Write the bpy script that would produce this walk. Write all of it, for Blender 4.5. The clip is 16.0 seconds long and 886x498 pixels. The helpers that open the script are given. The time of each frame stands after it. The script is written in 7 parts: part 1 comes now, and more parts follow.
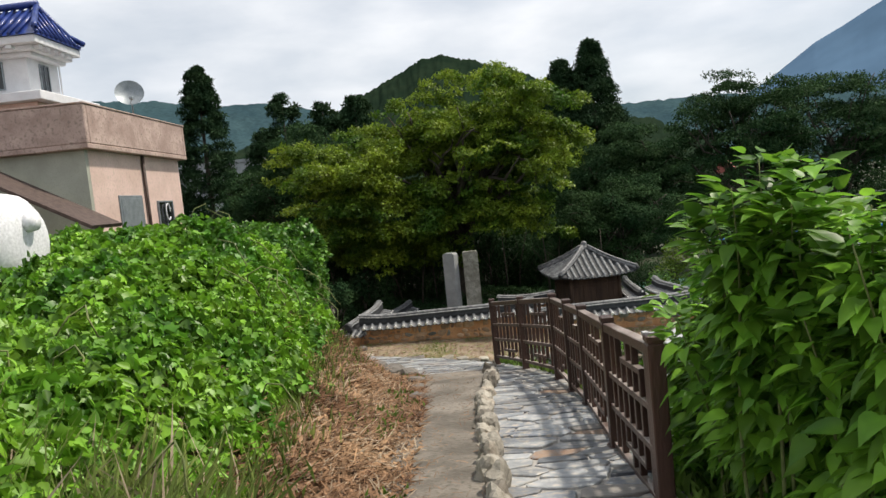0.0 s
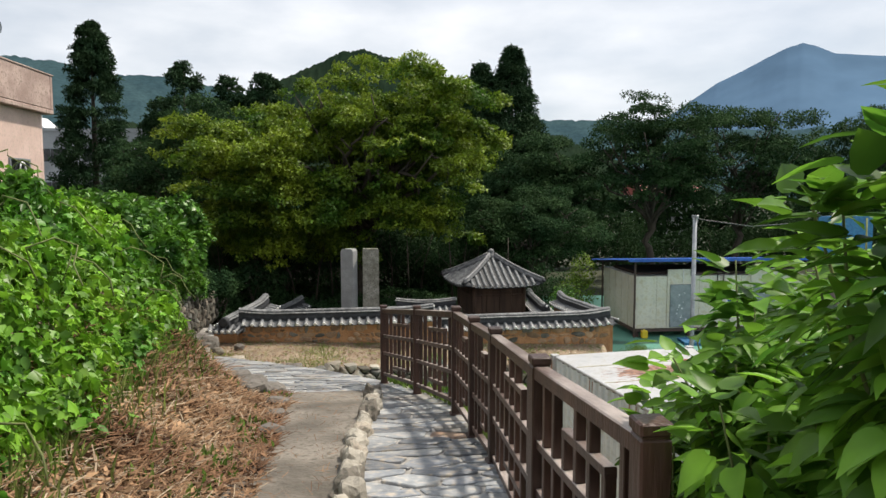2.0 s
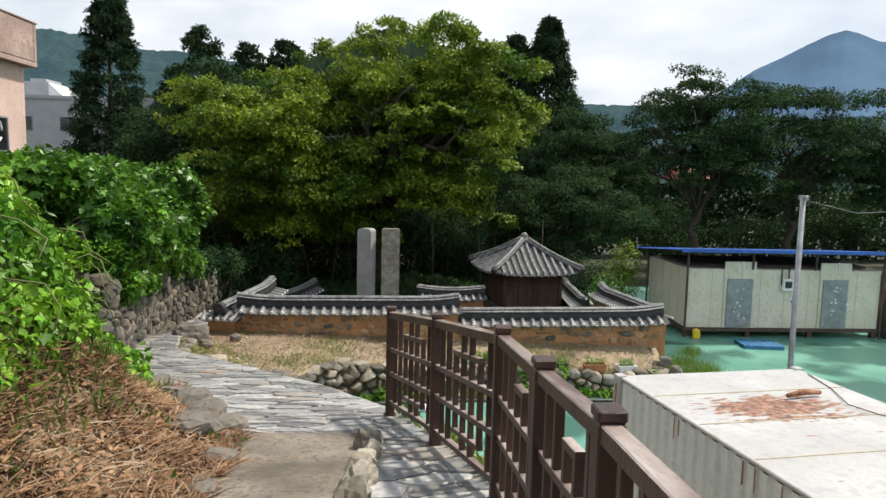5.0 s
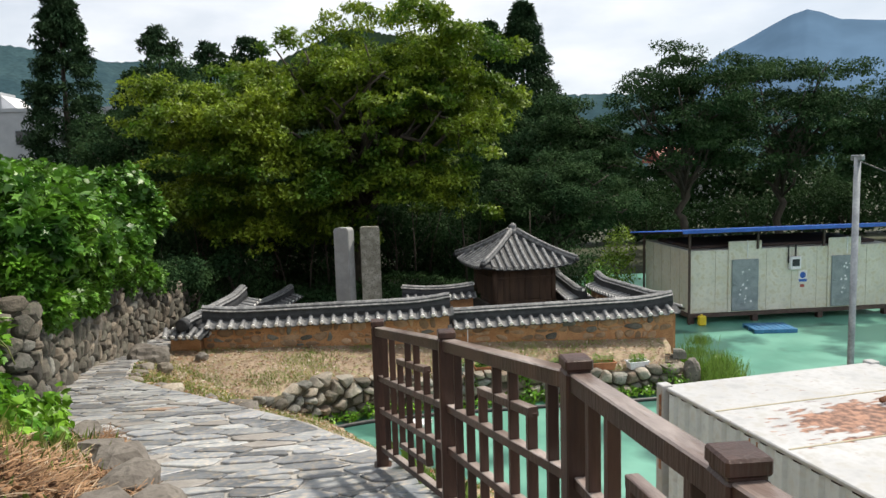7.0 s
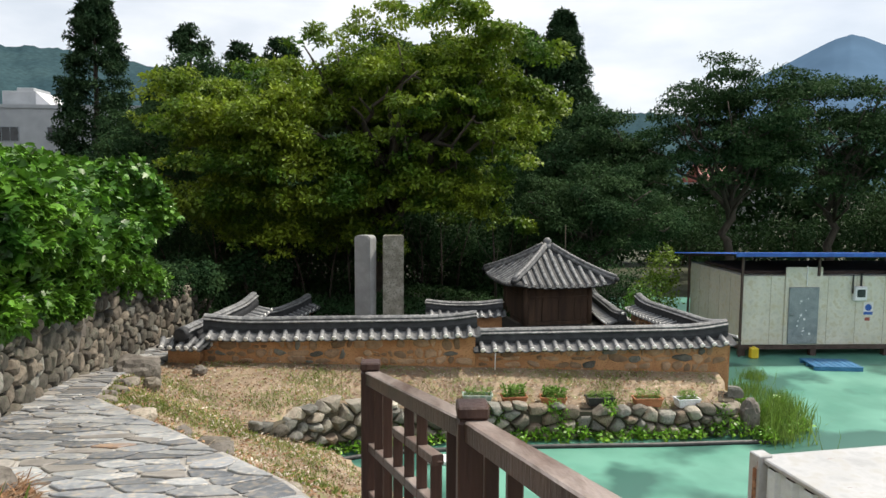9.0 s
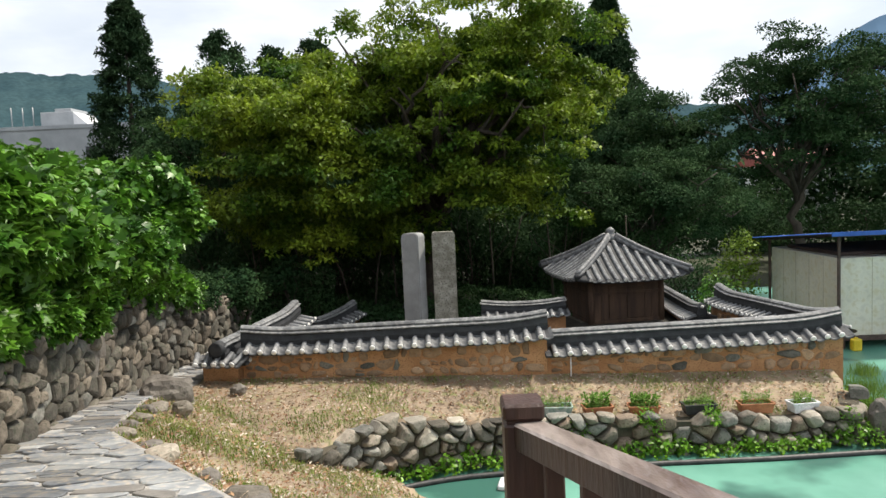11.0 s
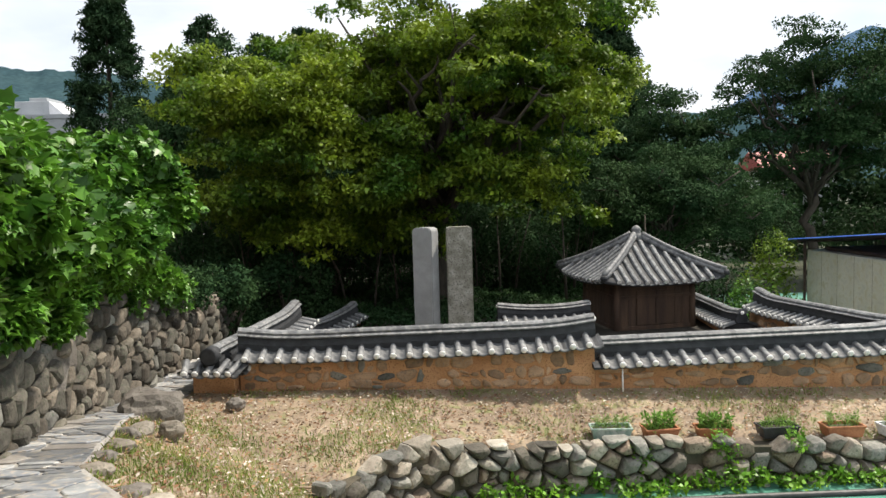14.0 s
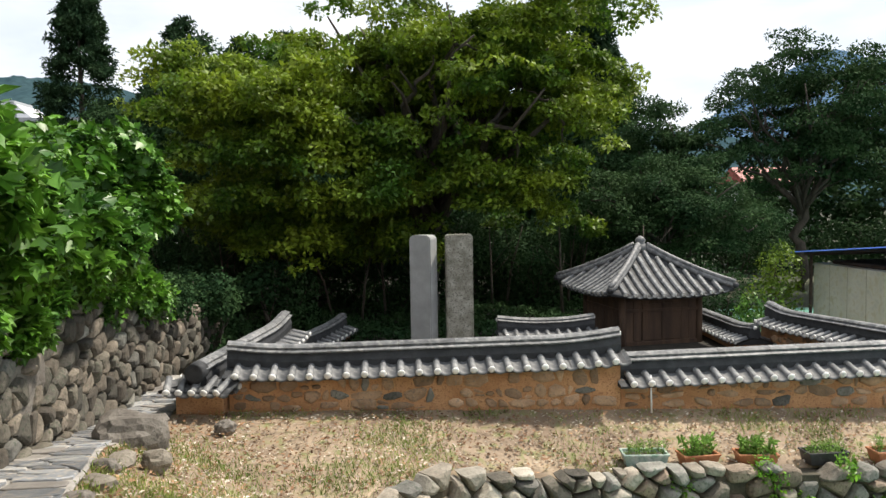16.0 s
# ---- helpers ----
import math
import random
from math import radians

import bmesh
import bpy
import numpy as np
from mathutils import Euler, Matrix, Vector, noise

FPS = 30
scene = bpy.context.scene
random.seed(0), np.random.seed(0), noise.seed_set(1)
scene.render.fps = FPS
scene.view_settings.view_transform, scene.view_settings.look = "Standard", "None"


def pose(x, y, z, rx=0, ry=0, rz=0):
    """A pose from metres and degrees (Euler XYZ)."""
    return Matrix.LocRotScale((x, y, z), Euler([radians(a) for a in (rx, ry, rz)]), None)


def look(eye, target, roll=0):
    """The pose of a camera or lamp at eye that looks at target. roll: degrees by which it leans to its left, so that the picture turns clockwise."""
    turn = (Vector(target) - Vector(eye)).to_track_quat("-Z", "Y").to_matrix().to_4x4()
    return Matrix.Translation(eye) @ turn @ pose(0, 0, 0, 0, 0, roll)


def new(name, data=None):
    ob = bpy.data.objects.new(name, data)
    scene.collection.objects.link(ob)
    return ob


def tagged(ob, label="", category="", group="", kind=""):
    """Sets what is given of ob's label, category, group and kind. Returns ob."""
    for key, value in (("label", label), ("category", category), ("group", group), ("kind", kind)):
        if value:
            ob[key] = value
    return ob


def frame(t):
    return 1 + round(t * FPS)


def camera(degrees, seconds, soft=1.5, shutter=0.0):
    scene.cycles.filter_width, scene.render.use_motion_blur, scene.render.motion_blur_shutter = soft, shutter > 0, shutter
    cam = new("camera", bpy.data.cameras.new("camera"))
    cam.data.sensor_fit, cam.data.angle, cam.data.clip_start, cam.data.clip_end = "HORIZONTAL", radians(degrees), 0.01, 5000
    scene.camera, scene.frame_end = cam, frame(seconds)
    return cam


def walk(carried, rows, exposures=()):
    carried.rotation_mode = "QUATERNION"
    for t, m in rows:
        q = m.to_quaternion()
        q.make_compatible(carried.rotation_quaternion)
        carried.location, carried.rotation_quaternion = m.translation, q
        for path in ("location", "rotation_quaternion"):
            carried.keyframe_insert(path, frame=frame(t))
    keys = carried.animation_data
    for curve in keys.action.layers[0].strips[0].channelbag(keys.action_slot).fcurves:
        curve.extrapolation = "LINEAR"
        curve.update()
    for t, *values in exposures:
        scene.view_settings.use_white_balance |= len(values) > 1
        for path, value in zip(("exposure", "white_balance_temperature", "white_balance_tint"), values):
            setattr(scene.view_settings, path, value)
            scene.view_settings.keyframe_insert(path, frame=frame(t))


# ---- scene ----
cam = camera(64.6, 16.0)
METRES, EYE, TILT, LEAN, TURN = 15.5, 1.6, 0.0, 0.0, 2.0
ROWS = [
    (0.0, 0.0, 0.0, 0.0, -0.44, -4.37, 5.73),
    (0.5, -0.0021, 0.0312, -0.0024, 0.05, -3.0, 1.99),
    (1.0, 0.0033, 0.0639, -0.0095, -0.43, -2.86, 1.68),
    (1.5, 0.0106, 0.1043, -0.0129, -1.64, -3.83, 0.62),
    (2.0, 0.018, 0.1411, -0.0163, -7.72, -4.67, 0.04),
    (2.5, 0.0238, 0.1745, -0.0205, -5.58, -6.1, -0.08),
    (3.0, 0.0284, 0.2124, -0.0243, -5.48, -6.94, 0.77),
    (3.5, 0.0336, 0.2444, -0.0277, -5.03, -6.87, -0.09),
    (4.0, 0.0379, 0.2817, -0.03, -5.6, -5.89, -1.64),
    (6.5, 0.0435, 0.4507, -0.0486, -6.06, -6.54, 0.18),
    (7.0, 0.0424, 0.4838, -0.0537, -7.47, -6.31, 1.69),
    (7.5, 0.0456, 0.5128, -0.0567, -7.67, -5.44, 2.39),
    (8.0, 0.048, 0.5448, -0.0608, -6.87, -5.27, 0.22),
    (8.5, 0.0549, 0.5743, -0.0655, -6.39, -5.48, 1.38),
    (9.0, 0.0579, 0.6072, -0.0687, -4.91, -5.18, -0.37),
    (9.5, 0.0563, 0.6393, -0.0734, -4.82, -4.91, 0.42),
    (10.0, 0.0535, 0.6785, -0.0815, -2.1, -4.25, 1.71),
    (12.5, 0.0028, 0.8136, -0.1097, -2.5, -5.74, 3.34),
    (13.0, -0.0065, 0.8383, -0.112, -2.88, -4.75, 2.31),
    (13.5, -0.0178, 0.8594, -0.1137, -3.33, -5.23, 1.15),
    (14.0, -0.0233, 0.8807, -0.1189, -3.47, -4.49, 1.64),
    (14.5, -0.0336, 0.9012, -0.1238, -4.44, -4.18, 2.31),
    (15.0, -0.0441, 0.9205, -0.1247, -5.77, -4.98, 2.13),
    (15.5, -0.0507, 0.94, -0.1275, -5.65, -5.08, -0.18),
    (16.0, -0.0634, 0.9597, -0.1322, -5.61, -3.41, 0.94),
]
walk(cam, [(t, pose(0, 0, EYE, TILT, LEAN, TURN) @ pose(METRES * x, METRES * y, METRES * z, 90 + pitch, roll, yaw)) for t, x, y, z, yaw, pitch, roll in ROWS],
     [(0.0, 0.0, 6650, 10), (4.0, 0.16, 6650, 10), (7.0, 0.17, 6650, 10), (10.0, 0.24, 6650, 10), (12.5, 0.4, 6650, 10), (16.0, 0.42, 6650, 10)])

# ---- light ----
SUN_AZ, SUN_EL = 22.0, 60.0      # azimuth from +x towards +y, elevation
world = bpy.data.worlds.new("sky")
scene.world = world
world.use_nodes = True
wn, wl = world.node_tree.nodes, world.node_tree.links
wn.clear()
w_out = wn.new("ShaderNodeOutputWorld")
w_bg = wn.new("ShaderNodeBackground")
w_sky = wn.new("ShaderNodeTexSky")
w_sky.sky_type = "NISHITA"
w_sky.sun_disc = False
w_sky.sun_elevation = radians(SUN_EL)
w_sky.sun_rotation = radians(90 - SUN_AZ)
w_co = wn.new("ShaderNodeTexCoord")
w_map = wn.new("ShaderNodeMapping")
w_map.inputs["Scale"].default_value = (1.6, 1.6, 4.5)
w_noise = wn.new("ShaderNodeTexNoise")
w_noise.inputs["Scale"].default_value = 1.7
w_noise.inputs["Detail"].default_value = 7
w_ramp = wn.new("ShaderNodeValToRGB")
w_ramp.color_ramp.elements[0].position = 0.30
w_ramp.color_ramp.elements[0].color = (0.55, 0.55, 0.55, 1)
w_ramp.color_ramp.elements[1].position = 0.62
w_ramp.color_ramp.elements[1].color = (1, 1, 1, 1)
w_gray = wn.new("ShaderNodeValToRGB")
w_gray.color_ramp.elements[0].position = 0.35
w_gray.color_ramp.elements[0].color = (7.6, 8.2, 9.0, 1)
w_gray.color_ramp.elements[1].position = 0.7
w_gray.color_ramp.elements[1].color = (10.3, 10.6, 11.1, 1)
w_noise2 = wn.new("ShaderNodeTexNoise")
w_noise2.inputs["Scale"].default_value = 3.1
w_noise2.inputs["Detail"].default_value = 6
w_mix = wn.new("ShaderNodeMix")
w_mix.data_type = "RGBA"
wl.new(w_co.outputs["Generated"], w_map.inputs["Vector"])
wl.new(w_map.outputs["Vector"], w_noise.inputs["Vector"])
wl.new(w_map.outputs["Vector"], w_noise2.inputs["Vector"])
wl.new(w_noise.outputs["Fac"], w_ramp.inputs["Fac"])
wl.new(w_noise2.outputs["Fac"], w_gray.inputs["Fac"])
wl.new(w_ramp.outputs["Color"], w_mix.inputs["Factor"])
wl.new(w_sky.outputs["Color"], w_mix.inputs["A"])
wl.new(w_gray.outputs["Color"], w_mix.inputs["B"])
wl.new(w_mix.outputs["Result"], w_bg.inputs["Color"])
w_bg.inputs["Strength"].default_value = 0.1
wl.new(w_bg.outputs["Background"], w_out.inputs["Surface"])

sun_data = bpy.data.lights.new("sun", "SUN")
sun_data.energy = 4.6
sun_data.angle = radians(3.5)
sun_data.color = (1.0, 0.93, 0.82)
sun_lamp = new("sun", sun_data)
_a, _e = radians(SUN_AZ), radians(SUN_EL)
sun_lamp.matrix_world = look((40 * math.cos(_a), 40 * math.sin(_a), 40 * math.tan(_e)), (0, 0, 0))


# ---- materials ----
def mat(name, c1, c2, scale=4.0, detail=6.0, rough=0.85, bump=0.3, fine=30.0, metal=0.0, vary=0.0, island=0.0, c3=None, spec=0.5,
        translucent=0.0, stretch=(1, 1, 1), c3at=(0.5, 0.66)):
    """Two colours mixed by noise, a finer third noise for grain and relief; vary: per object, island: per loose piece."""
    m = bpy.data.materials.new(name)
    m.use_nodes = True
    n, l = m.node_tree.nodes, m.node_tree.links
    b = n["Principled BSDF"]
    co = n.new("ShaderNodeTexCoord")
    mp = n.new("ShaderNodeMapping")
    mp.inputs["Scale"].default_value = stretch
    l.new(co.outputs["Object"], mp.inputs["Vector"])
    big = n.new("ShaderNodeTexNoise")
    big.inputs["Scale"].default_value, big.inputs["Detail"].default_value = scale, detail
    l.new(mp.outputs["Vector"], big.inputs["Vector"])
    small = n.new("ShaderNodeTexNoise")
    small.inputs["Scale"].default_value, small.inputs["Detail"].default_value = fine, 4
    l.new(mp.outputs["Vector"], small.inputs["Vector"])
    ramp = n.new("ShaderNodeValToRGB")
    ramp.color_ramp.elements[0].position, ramp.color_ramp.elements[1].position = 0.36, 0.64
    ramp.color_ramp.elements[0].color, ramp.color_ramp.elements[1].color = (*c1, 1), (*c2, 1)
    l.new(big.outputs["Fac"], ramp.inputs["Fac"])
    colour = ramp.outputs["Color"]
    if c3:
        r2 = n.new("ShaderNodeValToRGB")
        r2.color_ramp.elements[0].position, r2.color_ramp.elements[1].position = c3at
        l.new(small.outputs["Fac"], r2.inputs["Fac"])
        mx = n.new("ShaderNodeMix")
        mx.data_type = "RGBA"
        l.new(r2.outputs["Color"], mx.inputs["Factor"])
        l.new(colour, mx.inputs["A"])
        mx.inputs["B"].default_value = (*c3, 1)
        colour = mx.outputs["Result"]
    grain = n.new("ShaderNodeMapRange")
    grain.inputs["From Min"].default_value, grain.inputs["From Max"].default_value = 0.3, 0.7
    grain.inputs["To Min"].default_value, grain.inputs["To Max"].default_value = 0.82, 1.14
    l.new(small.outputs["Fac"], grain.inputs["Value"])
    value = grain.outputs["Result"]
    if vary or island:
        if island:
            src = n.new("ShaderNodeNewGeometry").outputs["Random Per Island"]
        else:
            src = n.new("ShaderNodeObjectInfo").outputs["Random"]
        amount = vary or island
        vr = n.new("ShaderNodeMapRange")
        vr.inputs["To Min"].default_value, vr.inputs["To Max"].default_value = 1 - amount, 1 + amount
        l.new(src, vr.inputs["Value"])
        mu = n.new("ShaderNodeMath")
        mu.operation = "MULTIPLY"
        l.new(value, mu.inputs[0])
        l.new(vr.outputs["Result"], mu.inputs[1])
        value = mu.outputs["Value"]
    hs = n.new("ShaderNodeHueSaturation")
    l.new(colour, hs.inputs["Color"])
    l.new(value, hs.inputs["Value"])
    l.new(hs.outputs["Color"], b.inputs["Base Color"])
    b.inputs["Roughness"].default_value = rough
    b.inputs["Metallic"].default_value = metal
    b.inputs["Specular IOR Level"].default_value = spec
    if bump:
        bp = n.new("ShaderNodeBump")
        bp.inputs["Strength"].default_value = bump
        bp.inputs["Distance"].default_value = 0.02
        l.new(small.outputs["Fac"], bp.inputs["Height"])
        l.new(bp.outputs["Normal"], b.inputs["Normal"])
    if translucent:
        tr = n.new("ShaderNodeBsdfTranslucent")
        l.new(hs.outputs["Color"], tr.inputs["Color"])
        ms = n.new("ShaderNodeMixShader")
        ms.inputs["Fac"].default_value = translucent
        l.new(b.outputs["BSDF"], ms.inputs[1])
        l.new(tr.outputs["BSDF"], ms.inputs[2])
        l.new(ms.outputs["Shader"], n["Material Output"].inputs["Surface"])
    return m


def leaf_mat(name, c1, c2, vary=0.35, rough=0.5, translucent=0.3, scale=0.6, spec=0.2):
    return mat(name, c1, c2, scale=scale, detail=3, rough=rough, bump=0.0, fine=9.0, island=vary, translucent=translucent, spec=spec)


M_EARTH = mat("dry_earth", (0.17, 0.12, 0.07), (0.27, 0.20, 0.11), 1.5, c3=(0.12, 0.09, 0.05), bump=0.8)
M_FIELD = mat("far_ground", (0.025, 0.035, 0.014), (0.045, 0.05, 0.022), 0.2)
M_BED = mat("dry_lawn", (0.22, 0.16, 0.11), (0.37, 0.285, 0.195), 0.9, c3=(0.17, 0.175, 0.07), bump=0.9, fine=5, c3at=(0.5, 0.68))
M_GROUT = mat("slate_joint", (0.27, 0.255, 0.235), (0.38, 0.36, 0.33), 3.0, bump=0.6)
M_SLATE = mat("slate", (0.15, 0.165, 0.185), (0.27, 0.28, 0.295), 3.0, rough=0.4, bump=0.6, vary=0.42, c3=(0.33, 0.29, 0.24), fine=14)
M_SLATELIGHT = mat("pale_slate", (0.23, 0.24, 0.25), (0.35, 0.36, 0.365), 3.0, rough=0.42, bump=0.5, vary=0.3, c3=(0.40, 0.37, 0.33), fine=14)
M_SLATERUST = mat("rusty_slate", (0.24, 0.15, 0.10), (0.36, 0.25, 0.17), 4.0, rough=0.5, bump=0.5, vary=0.3, c3=(0.20, 0.18, 0.17), fine=14)
M_SLATETAN = mat("tan_slate", (0.235, 0.215, 0.195), (0.34, 0.315, 0.285), 3.0, rough=0.5, bump=0.5, vary=0.3, c3=(0.20, 0.19, 0.18), fine=14)
M_CONC = mat("worn_concrete", (0.10, 0.085, 0.068), (0.235, 0.205, 0.17), 1.6, c3=(0.085, 0.075, 0.058), bump=0.9, fine=17)
M_ROCK = mat("field_stone", (0.19, 0.16, 0.125), (0.34, 0.30, 0.245), 5.0, vary=0.45, c3=(0.14, 0.13, 0.10), bump=0.8, fine=22)
M_ROCKD = mat("mossy_stone", (0.085, 0.074, 0.058), (0.18, 0.158, 0.125), 5.0, vary=0.6, c3=(0.06, 0.06, 0.04), bump=0.8, fine=22)
M_ROCKPALE = mat("pale_field_stone", (0.27, 0.245, 0.20), (0.41, 0.375, 0.315), 5.0, vary=0.3, c3=(0.22, 0.20, 0.16), bump=0.8, fine=22)
M_ROCKGREY = mat("grey_green_stone", (0.125, 0.12, 0.105), (0.235, 0.225, 0.20), 5.0, vary=0.45, c3=(0.08, 0.09, 0.07), bump=0.8, fine=22)
M_ROCKRED = mat("reddish_stone", (0.165, 0.125, 0.09), (0.28, 0.22, 0.165), 5.0, vary=0.35, c3=(0.10, 0.075, 0.055), bump=0.8, fine=22)
# next three: old wall stone, coloured darker still for the creeper's shade
M_ROCKSHADE = mat("shade_dark_old_stone", (0.05, 0.045, 0.036), (0.125, 0.112, 0.09), 5.0, vary=0.6, c3=(0.04, 0.045, 0.03), bump=0.8, fine=22)
M_ROCKSHADETAN = mat("shade_dark_tan_stone", (0.09, 0.074, 0.056), (0.19, 0.16, 0.125), 5.0, vary=0.5, c3=(0.06, 0.055, 0.04), bump=0.8, fine=22)
M_ROCKMIX = mat("mixed_field_stone", (0.06, 0.054, 0.043), (0.14, 0.125, 0.10), 5.0, island=0.5, c3=(0.075, 0.075, 0.055), bump=0.8, fine=22)
M_SOIL = mat("dark_soil", (0.05, 0.045, 0.03), (0.09, 0.075, 0.05), 4.0, bump=0.7)
# court soil, its colour darkened to stand for the trees' shade
M_SOILSHADE = mat("shade_dark_soil", (0.016, 0.014, 0.010), (0.034, 0.029, 0.02), 3.0, bump=0.7)
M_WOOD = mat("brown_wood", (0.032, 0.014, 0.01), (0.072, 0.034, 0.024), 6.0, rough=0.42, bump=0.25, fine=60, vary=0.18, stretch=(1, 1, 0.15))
# rail tops: worn wood, with the sky's sheen painted into the pale tone
M_WOODTOP = mat("weathered_glare_rail", (0.11, 0.07, 0.058), (0.42, 0.36, 0.33), 5.0, rough=0.28, bump=0.3, fine=50, vary=0.15, stretch=(1, 0.2, 1))
M_OLDWOOD = mat("old_wood", (0.05, 0.029, 0.019), (0.095, 0.056, 0.034), 5.0, rough=0.85, bump=0.5, fine=50, vary=0.2, stretch=(1, 1, 0.12))
M_MUD = mat("ochre_mud_wall", (0.42, 0.205, 0.09), (0.57, 0.315, 0.155), 2.6, c3=(0.25, 0.13, 0.06), bump=0.8, fine=26)
M_MUDSTONE = mat("wall_stone", (0.28, 0.175, 0.10), (0.44, 0.29, 0.18), 5.0, vary=0.42, c3=(0.21, 0.155, 0.11), bump=0.7, fine=24)
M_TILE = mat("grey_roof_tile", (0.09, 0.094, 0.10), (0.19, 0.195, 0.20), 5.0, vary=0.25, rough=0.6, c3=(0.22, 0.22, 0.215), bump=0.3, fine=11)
# same grey tile, darkened in colour for the shade between the rolls
M_TILEPAN = mat("shade_painted_pan_tile", (0.055, 0.058, 0.062), (0.12, 0.124, 0.13), 5.0, rough=0.6, c3=(0.14, 0.14, 0.135), bump=0.3, fine=11)
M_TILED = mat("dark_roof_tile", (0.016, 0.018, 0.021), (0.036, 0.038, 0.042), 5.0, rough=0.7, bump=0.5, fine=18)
M_TILEEND = mat("lime_plaster_tile_end", (0.68, 0.67, 0.64), (0.82, 0.81, 0.78), 8.0, vary=0.15, bump=0.4)
M_STELE = mat("smooth_granite", (0.27, 0.275, 0.27), (0.36, 0.365, 0.36), 3.0, c3=(0.22, 0.22, 0.22), bump=0.2, fine=70)
M_STELEOLD = mat("lichened_granite", (0.20, 0.19, 0.15), (0.40, 0.385, 0.33), 4.0, c3=(0.10, 0.095, 0.075), bump=0.6, fine=24)
M_YARD = mat("green_painted_concrete", (0.085, 0.255, 0.19), (0.15, 0.365, 0.28), 0.7, c3=(0.035, 0.115, 0.09), rough=0.36, bump=0.1, fine=0.3, c3at=(0.5, 0.57))
M_CONTSIDE = mat("pale_steel_siding", (0.60, 0.66, 0.69), (0.71, 0.77, 0.80), 1.5, rough=0.45, bump=0.15, c3=(0.50, 0.53, 0.53), fine=8)
M_SEAM = mat("seam_shadow", (0.34, 0.31, 0.22), (0.42, 0.38, 0.28), 3.0)
M_CONTTOP = mat("white_sheet_roof", (0.38, 0.385, 0.39), (0.47, 0.475, 0.48), 1.2, c3=(0.33, 0.325, 0.31), rough=0.5, bump=0.2, fine=7)


def rusted_roof(m):
    """Flaking rust over one patch of the sheet and along its edges."""
    n, l = m.node_tree.nodes, m.node_tree.links
    b = n["Principled BSDF"]
    old = b.inputs["Base Color"].links[0].from_socket
    co = n.new("ShaderNodeTexCoord")
    sx = n.new("ShaderNodeSeparateXYZ")
    l.new(co.outputs["Object"], sx.inputs["Vector"])

    def near(axis, mid, half):
        a = n.new("ShaderNodeMath")
        a.operation = "SUBTRACT"
        l.new(sx.outputs[axis], a.inputs[0])
        a.inputs[1].default_value = mid
        c = n.new("ShaderNodeMath")
        c.operation = "ABSOLUTE"
        l.new(a.outputs[0], c.inputs[0])
        r = n.new("ShaderNodeMapRange")
        r.inputs["From Min"].default_value, r.inputs["From Max"].default_value = 0.0, half
        r.inputs["To Min"].default_value, r.inputs["To Max"].default_value = 1.0, 0.0
        l.new(c.outputs[0], r.inputs["Value"])
        return r.outputs["Result"]

    def maths(op, a, c):
        q = n.new("ShaderNodeMath")
        q.operation = op
        for k, v in ((0, a), (1, c)):
            if isinstance(v, (int, float)):
                q.inputs[k].default_value = v
            else:
                l.new(v, q.inputs[k])
        return q.outputs[0]

    patch = maths("MULTIPLY", near("X", 1.35, 1.3), near("Y", -1.55, 0.62))
    line1 = maths("MULTIPLY", near("X", 1.6, 1.6), near("Y", -2.0, 0.10))
    mask = maths("ADD", maths("MULTIPLY", patch, 0.62), maths("MULTIPLY", line1, 0.3))
    nz = n.new("ShaderNodeTexNoise")
    mp = n.new("ShaderNodeMapping")
    mp.inputs["Scale"].default_value = (3.2, 9.0, 3.0)
    l.new(co.outputs["Object"], mp.inputs["Vector"])
    l.new(mp.outputs["Vector"], nz.inputs["Vector"])
    nz.inputs["Scale"].default_value, nz.inputs["Detail"].default_value = 1.6, 8
    ramp = n.new("ShaderNodeValToRGB")
    ramp.color_ramp.elements[0].position, ramp.color_ramp.elements[1].position = 0.66, 0.74
    l.new(maths("ADD", nz.outputs["Fac"], mask), ramp.inputs["Fac"])
    mx = n.new("ShaderNodeMix")
    mx.data_type = "RGBA"
    l.new(ramp.outputs["Color"], mx.inputs["Factor"])
    l.new(old, mx.inputs["A"])
    rc = n.new("ShaderNodeValToRGB")
    rc.color_ramp.elements[0].position, rc.color_ramp.elements[1].position = 0.35, 0.65
    rc.color_ramp.elements[0].color, rc.color_ramp.elements[1].color = (0.09, 0.04, 0.025, 1), (0.36, 0.19, 0.12, 1)
    n2 = n.new("ShaderNodeTexNoise")
    n2.inputs["Scale"].default_value = 14
    l.new(co.outputs["Object"], n2.inputs["Vector"])
    l.new(n2.outputs["Fac"], rc.inputs["Fac"])
    l.new(rc.outputs["Color"], mx.inputs["B"])
    l.new(mx.outputs["Result"], b.inputs["Base Color"])


rusted_roof(M_CONTTOP)
M_RUST = mat("rust", (0.22, 0.08, 0.035), (0.42, 0.22, 0.13), 9.0, c3=(0.10, 0.05, 0.03), bump=0.7)
M_SHED = mat("cream_panel", (0.59, 0.57, 0.48), (0.69, 0.665, 0.58), 1.0, rough=0.45, bump=0.1, c3=(0.48, 0.44, 0.32), fine=5)
M_GREYMETAL = mat("grey_metal", (0.20, 0.23, 0.25), (0.28, 0.31, 0.33), 4.0, rough=0.45, metal=0.3, bump=0.1)
M_BLUE = mat("blue_steel_roof", (0.015, 0.08, 0.36), (0.03, 0.13, 0.48), 3.0, rough=0.4, bump=0.1)
M_DARKSTEEL = mat("dark_rusty_steel", (0.05, 0.03, 0.025), (0.09, 0.06, 0.05), 6.0, rough=0.7, bump=0.3)
